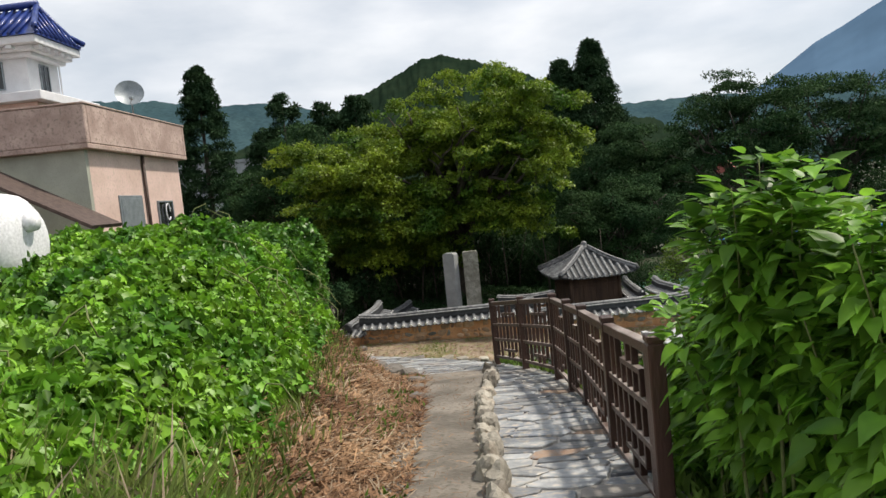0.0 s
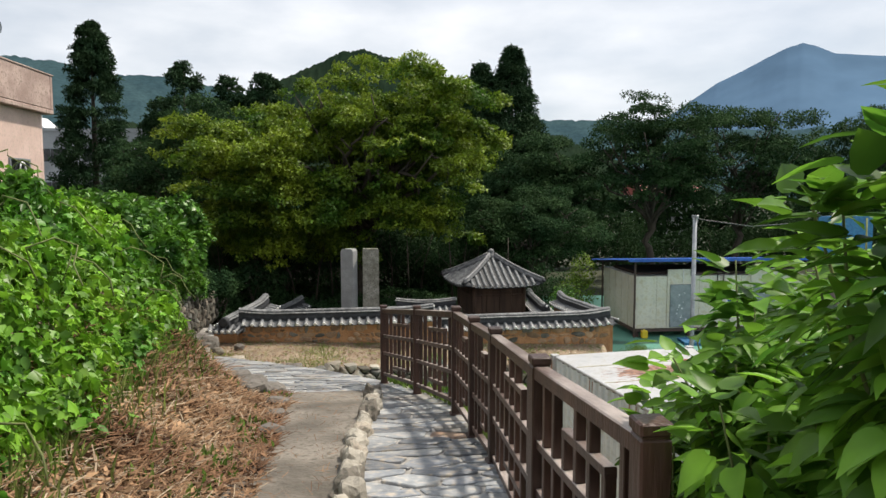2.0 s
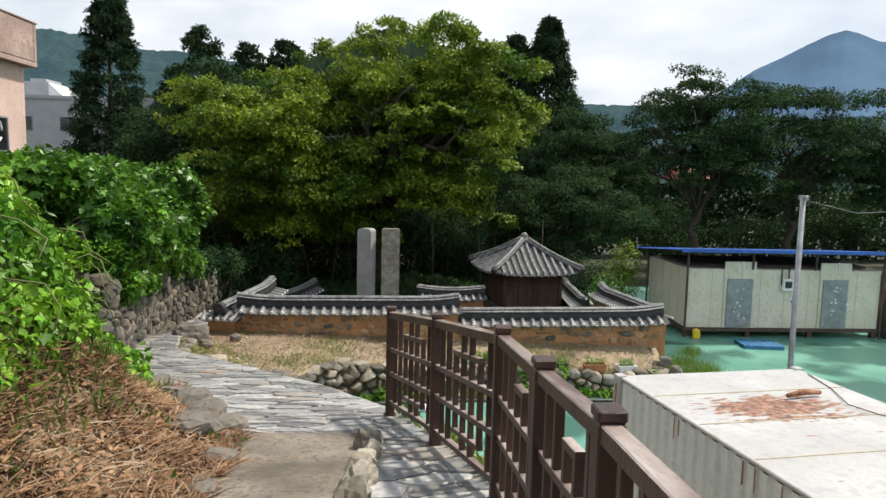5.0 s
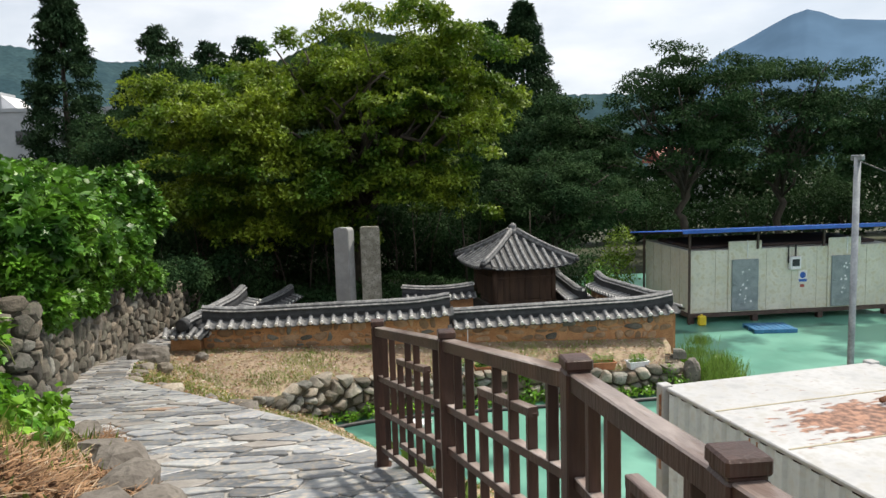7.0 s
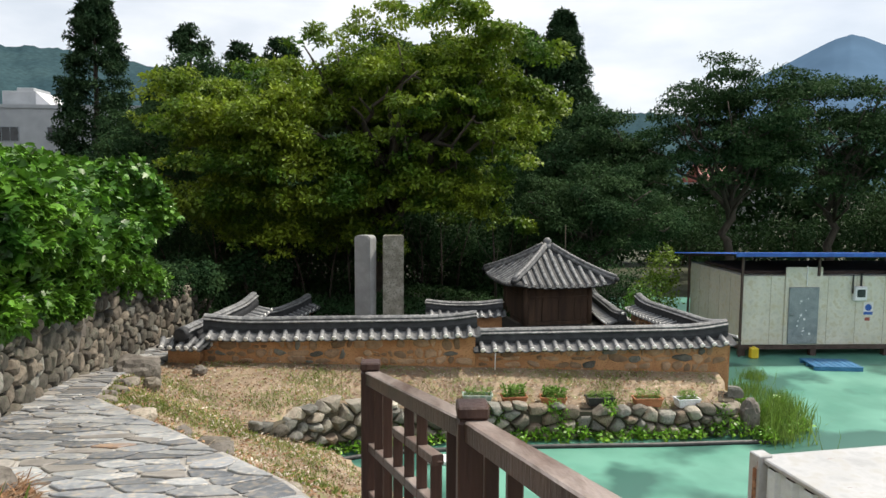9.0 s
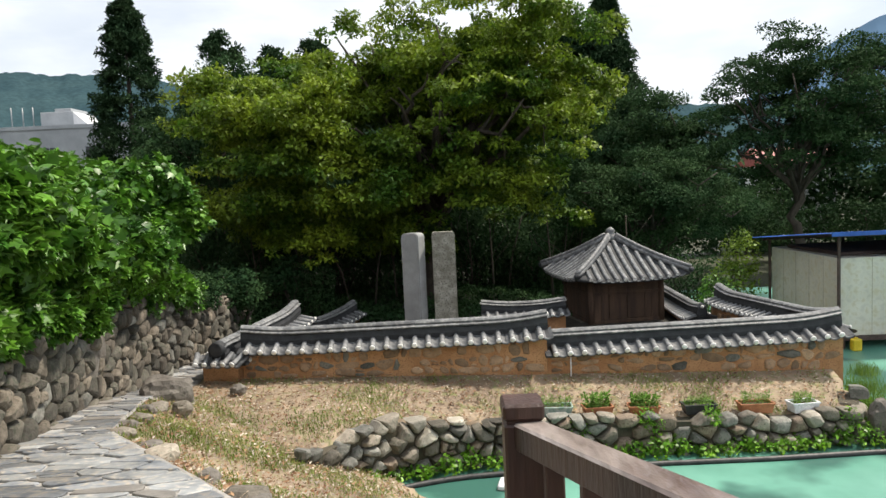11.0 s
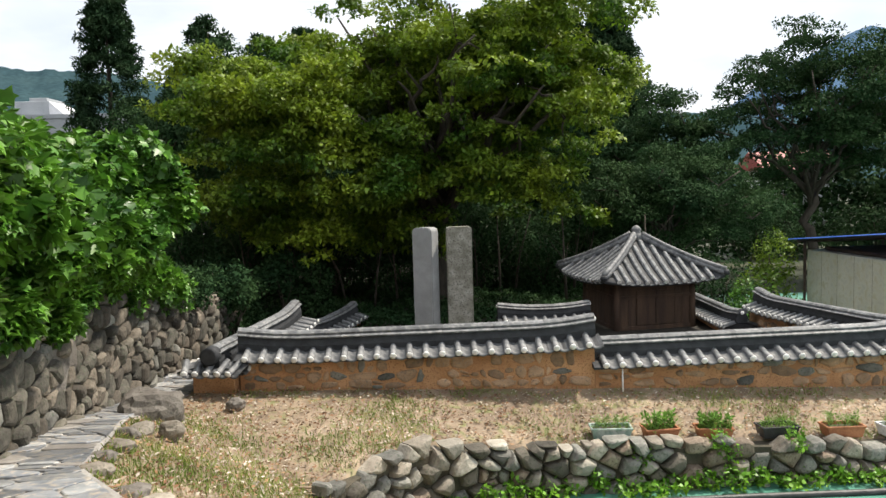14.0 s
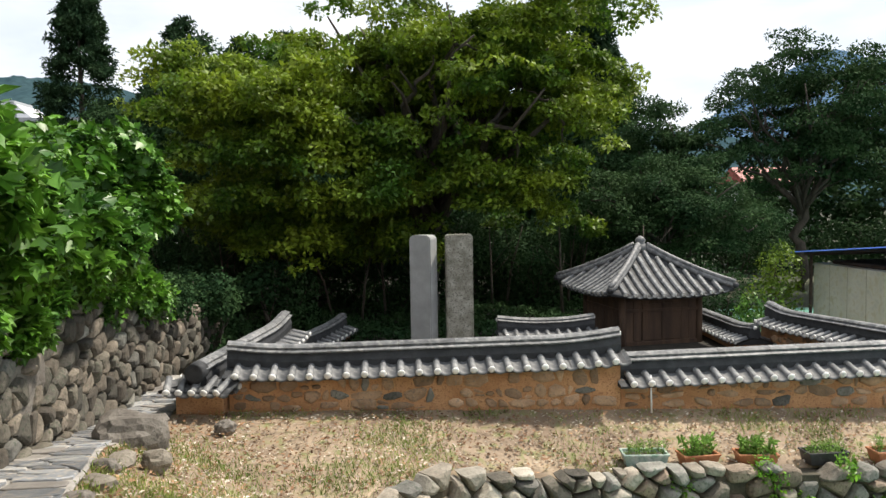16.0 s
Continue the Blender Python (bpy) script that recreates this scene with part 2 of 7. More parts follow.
M_POLE = mat("galvanised_steel", (0.22, 0.24, 0.255), (0.32, 0.34, 0.355), 5.0, rough=0.4, metal=0.5, bump=0.1)
M_PINK = mat("pink_render", (0.60, 0.43, 0.37), (0.72, 0.53, 0.47), 1.0, c3=(0.50, 0.38, 0.32), bump=0.3, fine=7)
M_PINKOLD = mat("stained_pink_concrete", (0.36, 0.25, 0.215), (0.54, 0.40, 0.35), 1.6, c3=(0.24, 0.18, 0.155), bump=0.5, fine=9)
M_PALE = mat("pale_green_render", (0.36, 0.36, 0.30), (0.44, 0.44, 0.37), 1.5, c3=(0.26, 0.27, 0.23), bump=0.3)
M_WHITE = mat("white_paint", (0.68, 0.68, 0.70), (0.76, 0.76, 0.78), 2.0, bump=0.1)
M_GREYWALL = mat("grey_render", (0.33, 0.35, 0.37), (0.41, 0.43, 0.45), 0.8, bump=0.1)
M_GLASS = mat("dark_window_glass", (0.012, 0.014, 0.016), (0.03, 0.034, 0.038), 2.0, rough=0.08, bump=0.0)
M_BLUETILE = mat("blue_glazed_tile", (0.012, 0.03, 0.15), (0.03, 0.06, 0.26), 4.0, rough=0.3, bump=0.2)
M_BARK = mat("bark", (0.035, 0.028, 0.02), (0.075, 0.06, 0.045), 5.0, bump=1.0, fine=16, stretch=(1, 1, 0.3))
M_LEAF_BIG = leaf_mat("broad_tree_leaf", (0.05, 0.12, 0.012), (0.21, 0.285, 0.024), 0.42, rough=0.5, scale=0.42, translucent=0.34, spec=0.25)
M_LEAF_DARK = leaf_mat("dark_tree_leaf", (0.02, 0.05, 0.02), (0.044, 0.085, 0.031), 0.25, rough=0.7, translucent=0.25, spec=0.05)
M_LEAF_CONIFER = leaf_mat("conifer_needle", (0.022, 0.052, 0.024), (0.044, 0.082, 0.036), 0.25, rough=0.7, translucent=0.15, spec=0.05)
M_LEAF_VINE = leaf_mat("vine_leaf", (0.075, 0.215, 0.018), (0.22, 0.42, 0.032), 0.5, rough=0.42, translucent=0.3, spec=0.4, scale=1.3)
# vine leaf again, with the thickets' shade put into a darker colour
M_LEAF_VINED = leaf_mat("shade_tinted_vine_leaf", (0.035, 0.115, 0.014), (0.13, 0.29, 0.028), 0.45, rough=0.4, translucent=0.2, spec=0.35, scale=1.2)
M_LEAF_STALK = leaf_mat("tall_plant_leaf", (0.055, 0.155, 0.018), (0.19, 0.38, 0.036), 0.5, rough=0.42, translucent=0.45, spec=0.3, scale=2.5)
M_GRASS = leaf_mat("grass_blade", (0.12, 0.22, 0.035), (0.23, 0.33, 0.08), 0.4)
M_SEEDLING = leaf_mat("seedling_leaf", (0.15, 0.30, 0.05), (0.28, 0.45, 0.11), 0.4)
M_GRASSDRY = leaf_mat("yellowing_grass", (0.11, 0.19, 0.04), (0.26, 0.31, 0.09), 0.45)
M_STRAW = leaf_mat("straw", (0.17, 0.088, 0.048), (0.37, 0.235, 0.135), 0.55, rough=0.8, translucent=0.15)
M_STRAWDARK = leaf_mat("dark_dead_leaf", (0.06, 0.032, 0.02), (0.14, 0.08, 0.05), 0.5, rough=0.8, translucent=0.1)
M_STRAWWHITE = leaf_mat("bleached_leaf", (0.38, 0.33, 0.26), (0.62, 0.57, 0.48), 0.35, rough=0.8, translucent=0.15)
M_GRASSLAWN = leaf_mat("lawn_blade", (0.16, 0.26, 0.05), (0.31, 0.40, 0.10), 0.4)
M_STRAWP = leaf_mat("pale_straw", (0.29, 0.215, 0.145), (0.46, 0.37, 0.265), 0.4, rough=0.8, translucent=0.15)
M_STEM = mat("green_stem", (0.10, 0.13, 0.04), (0.16, 0.18, 0.06), 8.0)
M_TERRACOTTA = mat("terracotta_plastic", (0.34, 0.12, 0.05), (0.44, 0.18, 0.08), 6.0, rough=0.6)
M_BLACKP = mat("black_plastic", (0.02, 0.02, 0.02), (0.04, 0.04, 0.04), 6.0, rough=0.5)
M_GREENP = mat("green_white_crate", (0.20, 0.32, 0.25), (0.50, 0.55, 0.50), 9.0, rough=0.5)
M_YELLOW = mat("yellow_plastic", (0.62, 0.46, 0.02), (0.74, 0.56, 0.04), 5.0, rough=0.4)
M_BLUEP = mat("blue_plastic", (0.02, 0.12, 0.26), (0.04, 0.18, 0.36), 5.0, rough=0.5)
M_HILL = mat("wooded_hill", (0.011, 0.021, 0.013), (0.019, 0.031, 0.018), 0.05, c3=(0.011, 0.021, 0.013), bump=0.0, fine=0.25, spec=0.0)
# distance haze is put into these two base colours, paler and bluer
M_HILLFAR = mat("haze_tinted_hill", (0.030, 0.058, 0.070), (0.042, 0.076, 0.085), 0.02, bump=0.0, fine=0.2, spec=0.0)
M_MOUNT = mat("haze_tinted_mountain", (0.09, 0.155, 0.24), (0.10, 0.17, 0.26), 0.01, bump=0.0, fine=0.003, spec=0.0)
M_RED = mat("red_roof", (0.28, 0.05, 0.04), (0.38, 0.09, 0.07), 3.0, rough=0.5)


# ---- helpers of this scene ----
def mesh_of(name, verts, faces, material=None, smooth=False):
    me = bpy.data.meshes.new(name)
    me.from_pydata([tuple(v) for v in verts], [], faces)
    me.update()
    if material:
        me.materials.append(material)
    if smooth:
        me.polygons.foreach_set("use_smooth", [True] * len(me.polygons))
    return me


def piece(name, me, parent=None, label=""):
    ob = new(name, me)
    if parent is not None:
        ob.parent = parent
    if label:
        ob["label"] = label
    return ob


def part(name, bm, material, parent, label="", smooth=False):
    me = bpy.data.meshes.new(name)
    bm.to_mesh(me)
    bm.free()
    me.materials.append(material)
    if smooth:
        me.polygons.foreach_set("use_smooth", [True] * len(me.polygons))
    return piece(name, me, parent, label)


def thing(name, label, category, group="", at=(0, 0, 0), turn=0.0, kind=""):
    ob = new(name)
    ob.empty_display_size = 0.1
    ob.matrix_basis = pose(*at, 0, 0, turn)
    return tagged(ob, label, category, group, kind)


def box(x0, x1, y0, y1, z0, z1, bevel=0.0, bm=None):
    out = bmesh.new()
    bmesh.ops.create_cube(out, size=1)
    for v in out.verts:
        v.co = Vector((x0 + (v.co.x + 0.5) * (x1 - x0), y0 + (v.co.y + 0.5) * (y1 - y0), z0 + (v.co.z + 0.5) * (z1 - z0)))
    if bevel:
        bmesh.ops.bevel(out, geom=list(out.edges), offset=bevel, segments=1, affect="EDGES", profile=0.7)
    if bm is None:
        return out
    tmp = bpy.data.meshes.new("tmp")
    out.to_mesh(tmp)
    out.free()
    bm.from_mesh(tmp)
    bpy.data.meshes.remove(tmp)
    return bm


def tube(points, radii, sides=8, cap=True):
    """A tapered tube along points, as verts and faces."""
    verts, faces = [], []
    pts = [Vector(p) for p in points]
    for i, p in enumerate(pts):
        d = (pts[min(i + 1, len(pts) - 1)] - pts[max(i - 1, 0)]).normalized()
        side = d.cross(Vector((0.13, 0.27, 1)) if abs(d.z) < 0.95 else Vector((1, 0.2, 0))).normalized()
        up = side.cross(d)
        for k in range(sides):
            a = 2 * math.pi * k / sides
            verts.append(p + (side * math.cos(a) + up * math.sin(a)) * radii[i])
    for i in range(len(pts) - 1):
        for k in range(sides):
            a, b = i * sides + k, i * sides + (k + 1) % sides
            faces.append((a, b, b + sides, a + sides))
    if cap:
        faces.append(tuple(range(sides))[::-1])
        faces.append(tuple(range((len(pts) - 1) * sides, len(pts) * sides)))
    return verts, faces


def tubes(name, runs, material, parent=None, sides=8, label=""):
    verts, faces = [], []
    for pts, rad in runs:
        v, f = tube(pts, rad, sides)
        o = len(verts)
        verts += v
        faces += [tuple(i + o for i in q) for q in f]
    return piece(name, mesh_of(name, verts, faces, material, True), parent, label)


LEAF_PLAIN = (np.array([(0, 0, 0), (0.30, 0.42, 0.06), (0, 1, -0.12), (-0.30, 0.42, 0.06)]), [(0, 1, 2, 3)])
LEAF_LOBED = (np.array([(0, 0, 0), (0.42, 0.05, -0.05), (0.34, 0.42, 0.04), (0.46, 0.62, -0.06), (0.16, 0.66, 0.03), (0, 1.0, -0.14),
                        (-0.16, 0.66, 0.03), (-0.46, 0.62, -0.06), (-0.34, 0.42, 0.04), (-0.42, 0.05, -0.05)]),
              [(0, 1, 2, 3, 4, 5), (0, 5, 6, 7, 8, 9)])
LEAF_LONG = (np.array([(0, 0, 0), (0.17, 0.3, 0.07), (0.13, 0.68, 0.05), (0, 1, -0.16), (-0.13, 0.68, 0.05), (-0.17, 0.3, 0.07)]),
             [(0, 1, 2, 3), (0, 3, 4, 5)])
LEAF_OVATE = (np.array([(0, 0, 0), (0.22, 0.16, 0.05), (0.30, 0.38, 0.07), (0.18, 0.72, 0.03), (0, 1, -0.15), (-0.18, 0.72, 0.03), (-0.30, 0.38, 0.07), (-0.22, 0.16, 0.05)]),
              [(0, 1, 2, 3, 4), (0, 4, 5, 6, 7)])
LEAF_NARROW = (np.array([(-0.025, 0, 0), (0.025, 0, 0), (0.04, 0.45, 0.02), (0, 1.0, -0.12), (-0.04, 0.45, 0.02)]), [(0, 1, 2, 3, 4)])
BLADE_THIN = (np.array([(-0.015, 0, 0), (0.015, 0, 0), (0.012, 0.6, 0.0), (0.05, 1.0, -0.2), (-0.012, 0.6, 0.0)]), [(0, 1, 2, 3, 4)])
BLADE = (np.array([(-0.035, 0, 0), (0.035, 0, 0), (0.02, 0.6, 0.0), (0, 1.0, -0.15), (-0.02, 0.6, 0.0)]), [(0, 1, 2, 3, 4)])


def scatter(name, pos, along, normal, size, shape, material, parent=None, label=""):
    """One mesh of many leaves: pos, the way each points, the way its face looks, and its length."""
    tv, tf = shape
    n = len(pos)
    y = along / (np.linalg.norm(along, axis=1, keepdims=True) + 1e-9)
    x = np.cross(y, normal)
    x /= np.linalg.norm(x, axis=1, keepdims=True) + 1e-9
    z = np.cross(x, y)
    s = np.asarray(size).reshape(n, 1, 1)
    v = pos[:, None, :] + s * (tv[None, :, 0:1] * x[:, None, :] + tv[None, :, 1:2] * y[:, None, :] + tv[None, :, 2:3] * z[:, None, :])
    k = len(tv)
    loops = np.concatenate([np.array(f) for f in tf])
    counts = np.array([len(f) for f in tf])
    me = bpy.data.meshes.new(name)
    me.vertices.add(n * k)
    me.vertices.foreach_set("co", v.reshape(-1).astype(np.float32))
    all_loops = (loops[None, :] + (np.arange(n) * k)[:, None]).reshape(-1)
    me.loops.add(len(all_loops))
    me.loops.foreach_set("vertex_index", all_loops.astype(np.int32))
    all_counts = np.tile(counts, n)
    me.polygons.add(len(all_counts))
    me.polygons.foreach_set("loop_start", np.concatenate([[0], np.cumsum(all_counts)[:-1]]).astype(np.int32))
    me.update(calc_edges=True)
    me.validate()
    me.materials.append(material)
    return piece(name, me, parent, label)


def ways(rng, n, up=0.0):
    d = rng.normal(size=(n, 3))
    d /= np.linalg.norm(d, axis=1, keepdims=True)
    d[:, 2] += up
    return d / np.linalg.norm(d, axis=1, keepdims=True)


def lerp(v, xs, ys):
    return float(np.interp(v, xs, ys))


# ---- the lie of the land ----
YARD = -5.2


def path_z(y):
    return lerp(y, (-30, 0, 4.35, 6, 7.9, 10.2, 11.85, 13.4, 15, 21, 23, 26.5, 40), (1.5, 0.0, -0.56, -0.78, -1.0, -1.3, -1.55, -1.81, -2.06, -2.9, -3.2, -3.87, -4.3))


def edge_x(y):
    """The outer edge of the slate path."""
    return lerp(y, (-30, 4, 8, 10.2, 11.9, 13.6, 15.5, 17.7, 20.2, 23, 26.5, 40), (1.45, 1.3, 1.42, 1.38, 0.98, 0.52, -0.5, -2.2, -4.2, -5.0, -5.35, -5.6))


def mound_x(y):
    """The inner edge of the paving: the foot of the mound."""
    return lerp(y, (-30, 2, 8.75, 12.1, 13, 15, 17.4, 21.7, 26, 35, 50), (-0.5, -0.62, -0.86, -1.1, -1.6, -2.5, -4.5, -5.6, -6.3, -6.9, -7.2))


def bed_y(x):
    """The front of the raised bed, by the stone wall that holds it."""
    return lerp(x, (-2.3, -1.8, -0.9, 0.2, 2, 4.2, 6.1, 8.2), (22.65, 23.65, 24.52, 24.87, 25.07, 25.12, 25.12, 25.22))


def smooth(t):
    t = min(max(t, 0.0), 1.0)
    return t * t * (3 - 2 * t)


def wall_top(y):
    return -1.1 - 0.13 * (y - 20)


def land_z(x, y):
    zp, ex, mx = path_z(y), edge_x(y), mound_x(y)
    if x > ex:
        d = x - ex
        slope = 0.42 + 1.4 * smooth((17.0 - y) / 2.5) * smooth((y - 5.5) / 2)
        bed = -3.84 - (x + 4.4) * 0.028 - max(26.6 - y, 0) * (0.07 + 0.29 * smooth((x + 1.83) / 3))
        if x > -2.2 and y < bed_y(x) or x > 8.5:
            bed = YARD - 0.06
        return max(zp - slope * d - 0.02, bed)
    if x >= mx:
        return zp
    d = mx - x
    lump = 0.10 * noise.noise((x * 0.9, y * 0.9, 3.1))
    if y < 17.4:
        top = lerp(y, (-8, 2.5, 5, 7, 8.6, 10.5, 13.3, 15, 17), (0.1, 0.18, 0.28, 0.32, 0.62, 0.88, 0.45, -0.8, -1.7)) + 0.12 * math.sin(y * 1.1)
        return zp + (top - zp) * smooth(d / 3.1) + lump * smooth(d)
    return max(zp + (wall_top(y) - 0.1 - zp) * smooth((d - 0.25) / 0.3), zp)


def land_sheet(name, x0, x1, y0, y1, step, material, keep=lambda x, y: True, lift=0.0):
    nx, ny = int(round((x1 - x0) / step)), int(round((y1 - y0) / step))
    verts, faces = [], []
    for j in range(ny + 1):
        for i in range(nx + 1):
            x, y = x0 + i * step, y0 + j * step
            verts.append((x, y, land_z(x, y) + lift + 0.015 * noise.noise((x * 2.3, y * 2.3, 0))))
    for j in range(ny):
        for i in range(nx):
            if keep(x0 + (i + 0.5) * step, y0 + (j + 0.5) * step):
                a = j * (nx + 1) + i
                faces.append((a, a + 1, a + nx + 2, a + nx + 1))
    me = mesh_of(name, verts, faces, material, True)
    bm = bmesh.new()
    bm.from_mesh(me)
    bmesh.ops.delete(bm, geom=[v for v in bm.verts if not v.link_faces], context="VERTS")
    bm.to_mesh(me)
    bm.free()
    return new(name, me)


g = new("ground", mesh_of("ground", [(-3000, -3000, -6), (3000, -3000, -6), (3000, 3000, -6), (-3000, 3000, -6)], [(0, 1, 2, 3)], M_FIELD))
tagged(g, "flat far ground under the valley", "ground", kind="structure")
b_ob = land_sheet("bank", -16, 12, -8, 27, 0.2, M_EARTH, lambda x, y: x < 8 and not (y > 15.5 and x > edge_x(y) + 0.6))
tagged(b_ob, "sloping bank of dry brown earth", "ground", kind="structure")
verts, faces = [], []
for j in range(59):
    y = 15.4 + j * 0.2
    for i in range(57):
        x = edge_x(y) - 0.05 + (8.55 - edge_x(y)) * i / 56
        verts.append((x, y, land_z(x, y) + 0.02 + 0.03 * noise.noise((x * 1.7, y * 1.7, 5))))
for j in range(58):
    for i in range(56):
        a = j * 57 + i
        if max(verts[a][2], verts[a + 57][2]) > YARD - 0.02:
            faces.append((a, a + 1, a + 58, a + 57))
bed_ob = new("garden_bed", mesh_of("garden_bed", verts, faces, M_BED, True))
tagged(bed_ob, "sloping lawn of dry yellow grass before the wall", "lawn", kind="structure")
y_ob = new("yard_floor", mesh_of("yard_floor", [(-1, -20, YARD), (45, -20, YARD), (45, 45, YARD), (8.5, 45, YARD), (8.5, 27, YARD), (-1, 27, YARD)],
                                 [(0, 1, 2, 3, 4, 5)], M_YARD))
tagged(y_ob, "green painted concrete yard, worn and stained", "yard", kind="structure")
c_ob = new("court_floor", mesh_of("court_floor", [(-30, 26.9, -4.5), (8.6, 26.9, -4.5), (8.6, 60, -4.9), (-30, 60, -4.9)], [(0, 1, 2, 3)], M_SOILSHADE))
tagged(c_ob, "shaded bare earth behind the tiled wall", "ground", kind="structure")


# ---- fence along the path ----
POSTS = [(0.36, 13.4, -0.47), (0.80, 11.85, -0.23), (1.15, 10.15, 0.03), (1.19, 8.98, 0.12), (1.22, 7.95, 0.21), (1.13, 6.0, 0.43), (1.10, 4.35, 0.61)]


def fence_post(parent, x, y, z, top):
    bm = box(x - 0.053, x + 0.053, y - 0.053, y + 0.053, z - 0.15, top - 0.055, 0.007)
    box(x - 0.047, x + 0.047, y - 0.047, y + 0.047, top - 0.055, top - 0.045, 0.002, bm)
    box(x - 0.056, x + 0.056, y - 0.056, y + 0.056, top - 0.045, top, 0.007, bm)
    box(x - 0.075, x + 0.075, y - 0.075, y + 0.075, z - 0.05, z + 0.07, 0.012, bm)
    return part("post", bm, M_WOOD, parent)


def bar(name, parent, a, b, w, h, material):
    """A squared bar from a to b."""
    a, b = Vector(a), Vector(b)
    d = (b - a).normalized()
    side = d.cross(Vector((0, 0, 1))).normalized() * (w / 2)
    up = side.cross(d).normalized() * (h / 2)
    e = 0.16
    ring = [side * sx * kx + up * sz * kz for sx, sz, kx, kz in ((-1, -1, 1, 1 - e), (-1, -1, 1 - e, 1), (1, -1, 1 - e, 1), (1, -1, 1, 1 - e),
                                                              (1, 1, 1, 1 - e), (1, 1, 1 - e, 1), (-1, 1, 1 - e, 1), (-1, 1, 1, 1 - e))]
    verts = [a + r for r in ring] + [b + r for r in ring]
    faces = [(i, (i + 1) % 8, (i + 1) % 8 + 8, i + 8) for i in range(8)] + [tuple(range(8))[::-1], tuple(range(8, 16))]
    me = mesh_of(name, verts, faces, material)
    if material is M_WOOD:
        # the upper face is weathered, and its pale colour includes sky glare
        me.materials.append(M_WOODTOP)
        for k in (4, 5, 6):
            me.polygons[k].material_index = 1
    return piece(name, me, parent)


fence = thing("wooden_fence", "dark brown wooden lattice fence along the slate path", "fence", at=(0, 0, 0))
for px, py, pt in POSTS:
    fence_post(fence, px, py, path_z(py), pt)
for (x0, y0, t0), (x1, y1, t1) in zip(POSTS, POSTS[1:]):
    a, b = Vector((x0, y0, t0)), Vector((x1, y1, t1))
    d = (b - a).normalized()
    down = Vector((0, 0, -1))
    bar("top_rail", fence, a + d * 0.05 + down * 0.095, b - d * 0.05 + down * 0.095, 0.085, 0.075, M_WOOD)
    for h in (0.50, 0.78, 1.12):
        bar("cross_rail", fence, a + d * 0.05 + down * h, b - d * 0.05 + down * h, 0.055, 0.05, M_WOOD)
    n = 8 if (b - a).length > 1.4 else 6
    at = [a.lerp(b, i / n) for i in range(n + 1)]
    for h in (0.30, 0.97):
        bar("fret_rail", fence, at[3] + down * h - d * 0.022, at[n - 2] + down * h + d * 0.022, 0.05, 0.045, M_WOOD)
    for i in range(1, n):
        fret = i in (3, n - 2)
        z0, z1 = (0.97, 0.30) if fret else (1.12, 0.12)
        p = at[i]
        part("baluster", box(p.x - 0.024, p.x + 0.024, p.y - 0.024, p.y + 0.024, p.z - z0, p.z - z1, 0.004), M_WOOD, fence)


# ---- tiled mud walls ----
def half_roll(length, r0, r1, sides=6):
    """A half-round tile along +y, as verts and faces, with a closed front end."""
    verts, faces = [], []
    for y, r in ((0, r0), (length * 0.5, (r0 + r1) / 2), (length, r1)):
        for k in range(sides + 1):
            a = math.pi * k / sides
            verts.append((r * math.cos(a), y, r * math.sin(a)))
    n = sides + 1
    for j in range(2):
        for k in range(sides):
            faces.append((j * n + k, j * n + k + 1, (j + 1) * n + k + 1, (j + 1) * n + k))
    faces.append(tuple(range(n)))
    faces.append(tuple(range(2 * n, 3 * n))[::-1])
    return verts, faces


def tile_mesh(length=0.42, r=0.064):
    v, f = half_roll(length, r, r * 0.9)
    me = mesh_of("roll_tile", v, f, M_TILE, False)
    me.materials.append(M_TILEEND)
    me.polygons[len(f) - 2].material_index = 1
    # rounded plug of lime plaster in the front end
    bm = bmesh.new()
    bm.from_mesh(me)
    old = set(bm.faces)
    bmesh.ops.create_uvsphere(bm, u_segments=10, v_segments=6, radius=r * 1.02, matrix=Matrix.Translation((0, 0.0, r * 0.28)) @ Matrix.Diagonal((1, 0.5, 0.95, 1)))
    for face in bm.faces:
        if face not in old:
            face.material_index = 1
            face.smooth = True
    bm.to_mesh(me)
    bm.free()
    return me


ROLL = tile_mesh()


def pan_mesh(length=0.42, w=0.24):
    """A dished tile with its drooping front lip."""
    verts, faces = [], []
    n = 6
    for y, dz in ((-0.03, -0.022), (0.0, 0.0), (length, 0.0)):
        for k in range(n + 1):
            u = k / n * 2 - 1
            verts.append((u * w / 2, y, 0.045 * u * u - 0.02 + dz))
    for k in range(n + 1):
        u = k / n * 2 - 1
        verts.append((u * w / 2, -0.03, 0.045 * u * u - 0.058 + 0.012 * u * u))
    for j in range(2):
        for k in range(n):
            faces.append((j * (n + 1) + k, j * (n + 1) + k + 1, (j + 1) * (n + 1) + k + 1, (j + 1) * (n + 1) + k))
    for k in range(n):
        faces.append((3 * (n + 1) + k, 3 * (n + 1) + k + 1, k + 1, k))
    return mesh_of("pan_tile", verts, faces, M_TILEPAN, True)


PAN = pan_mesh()


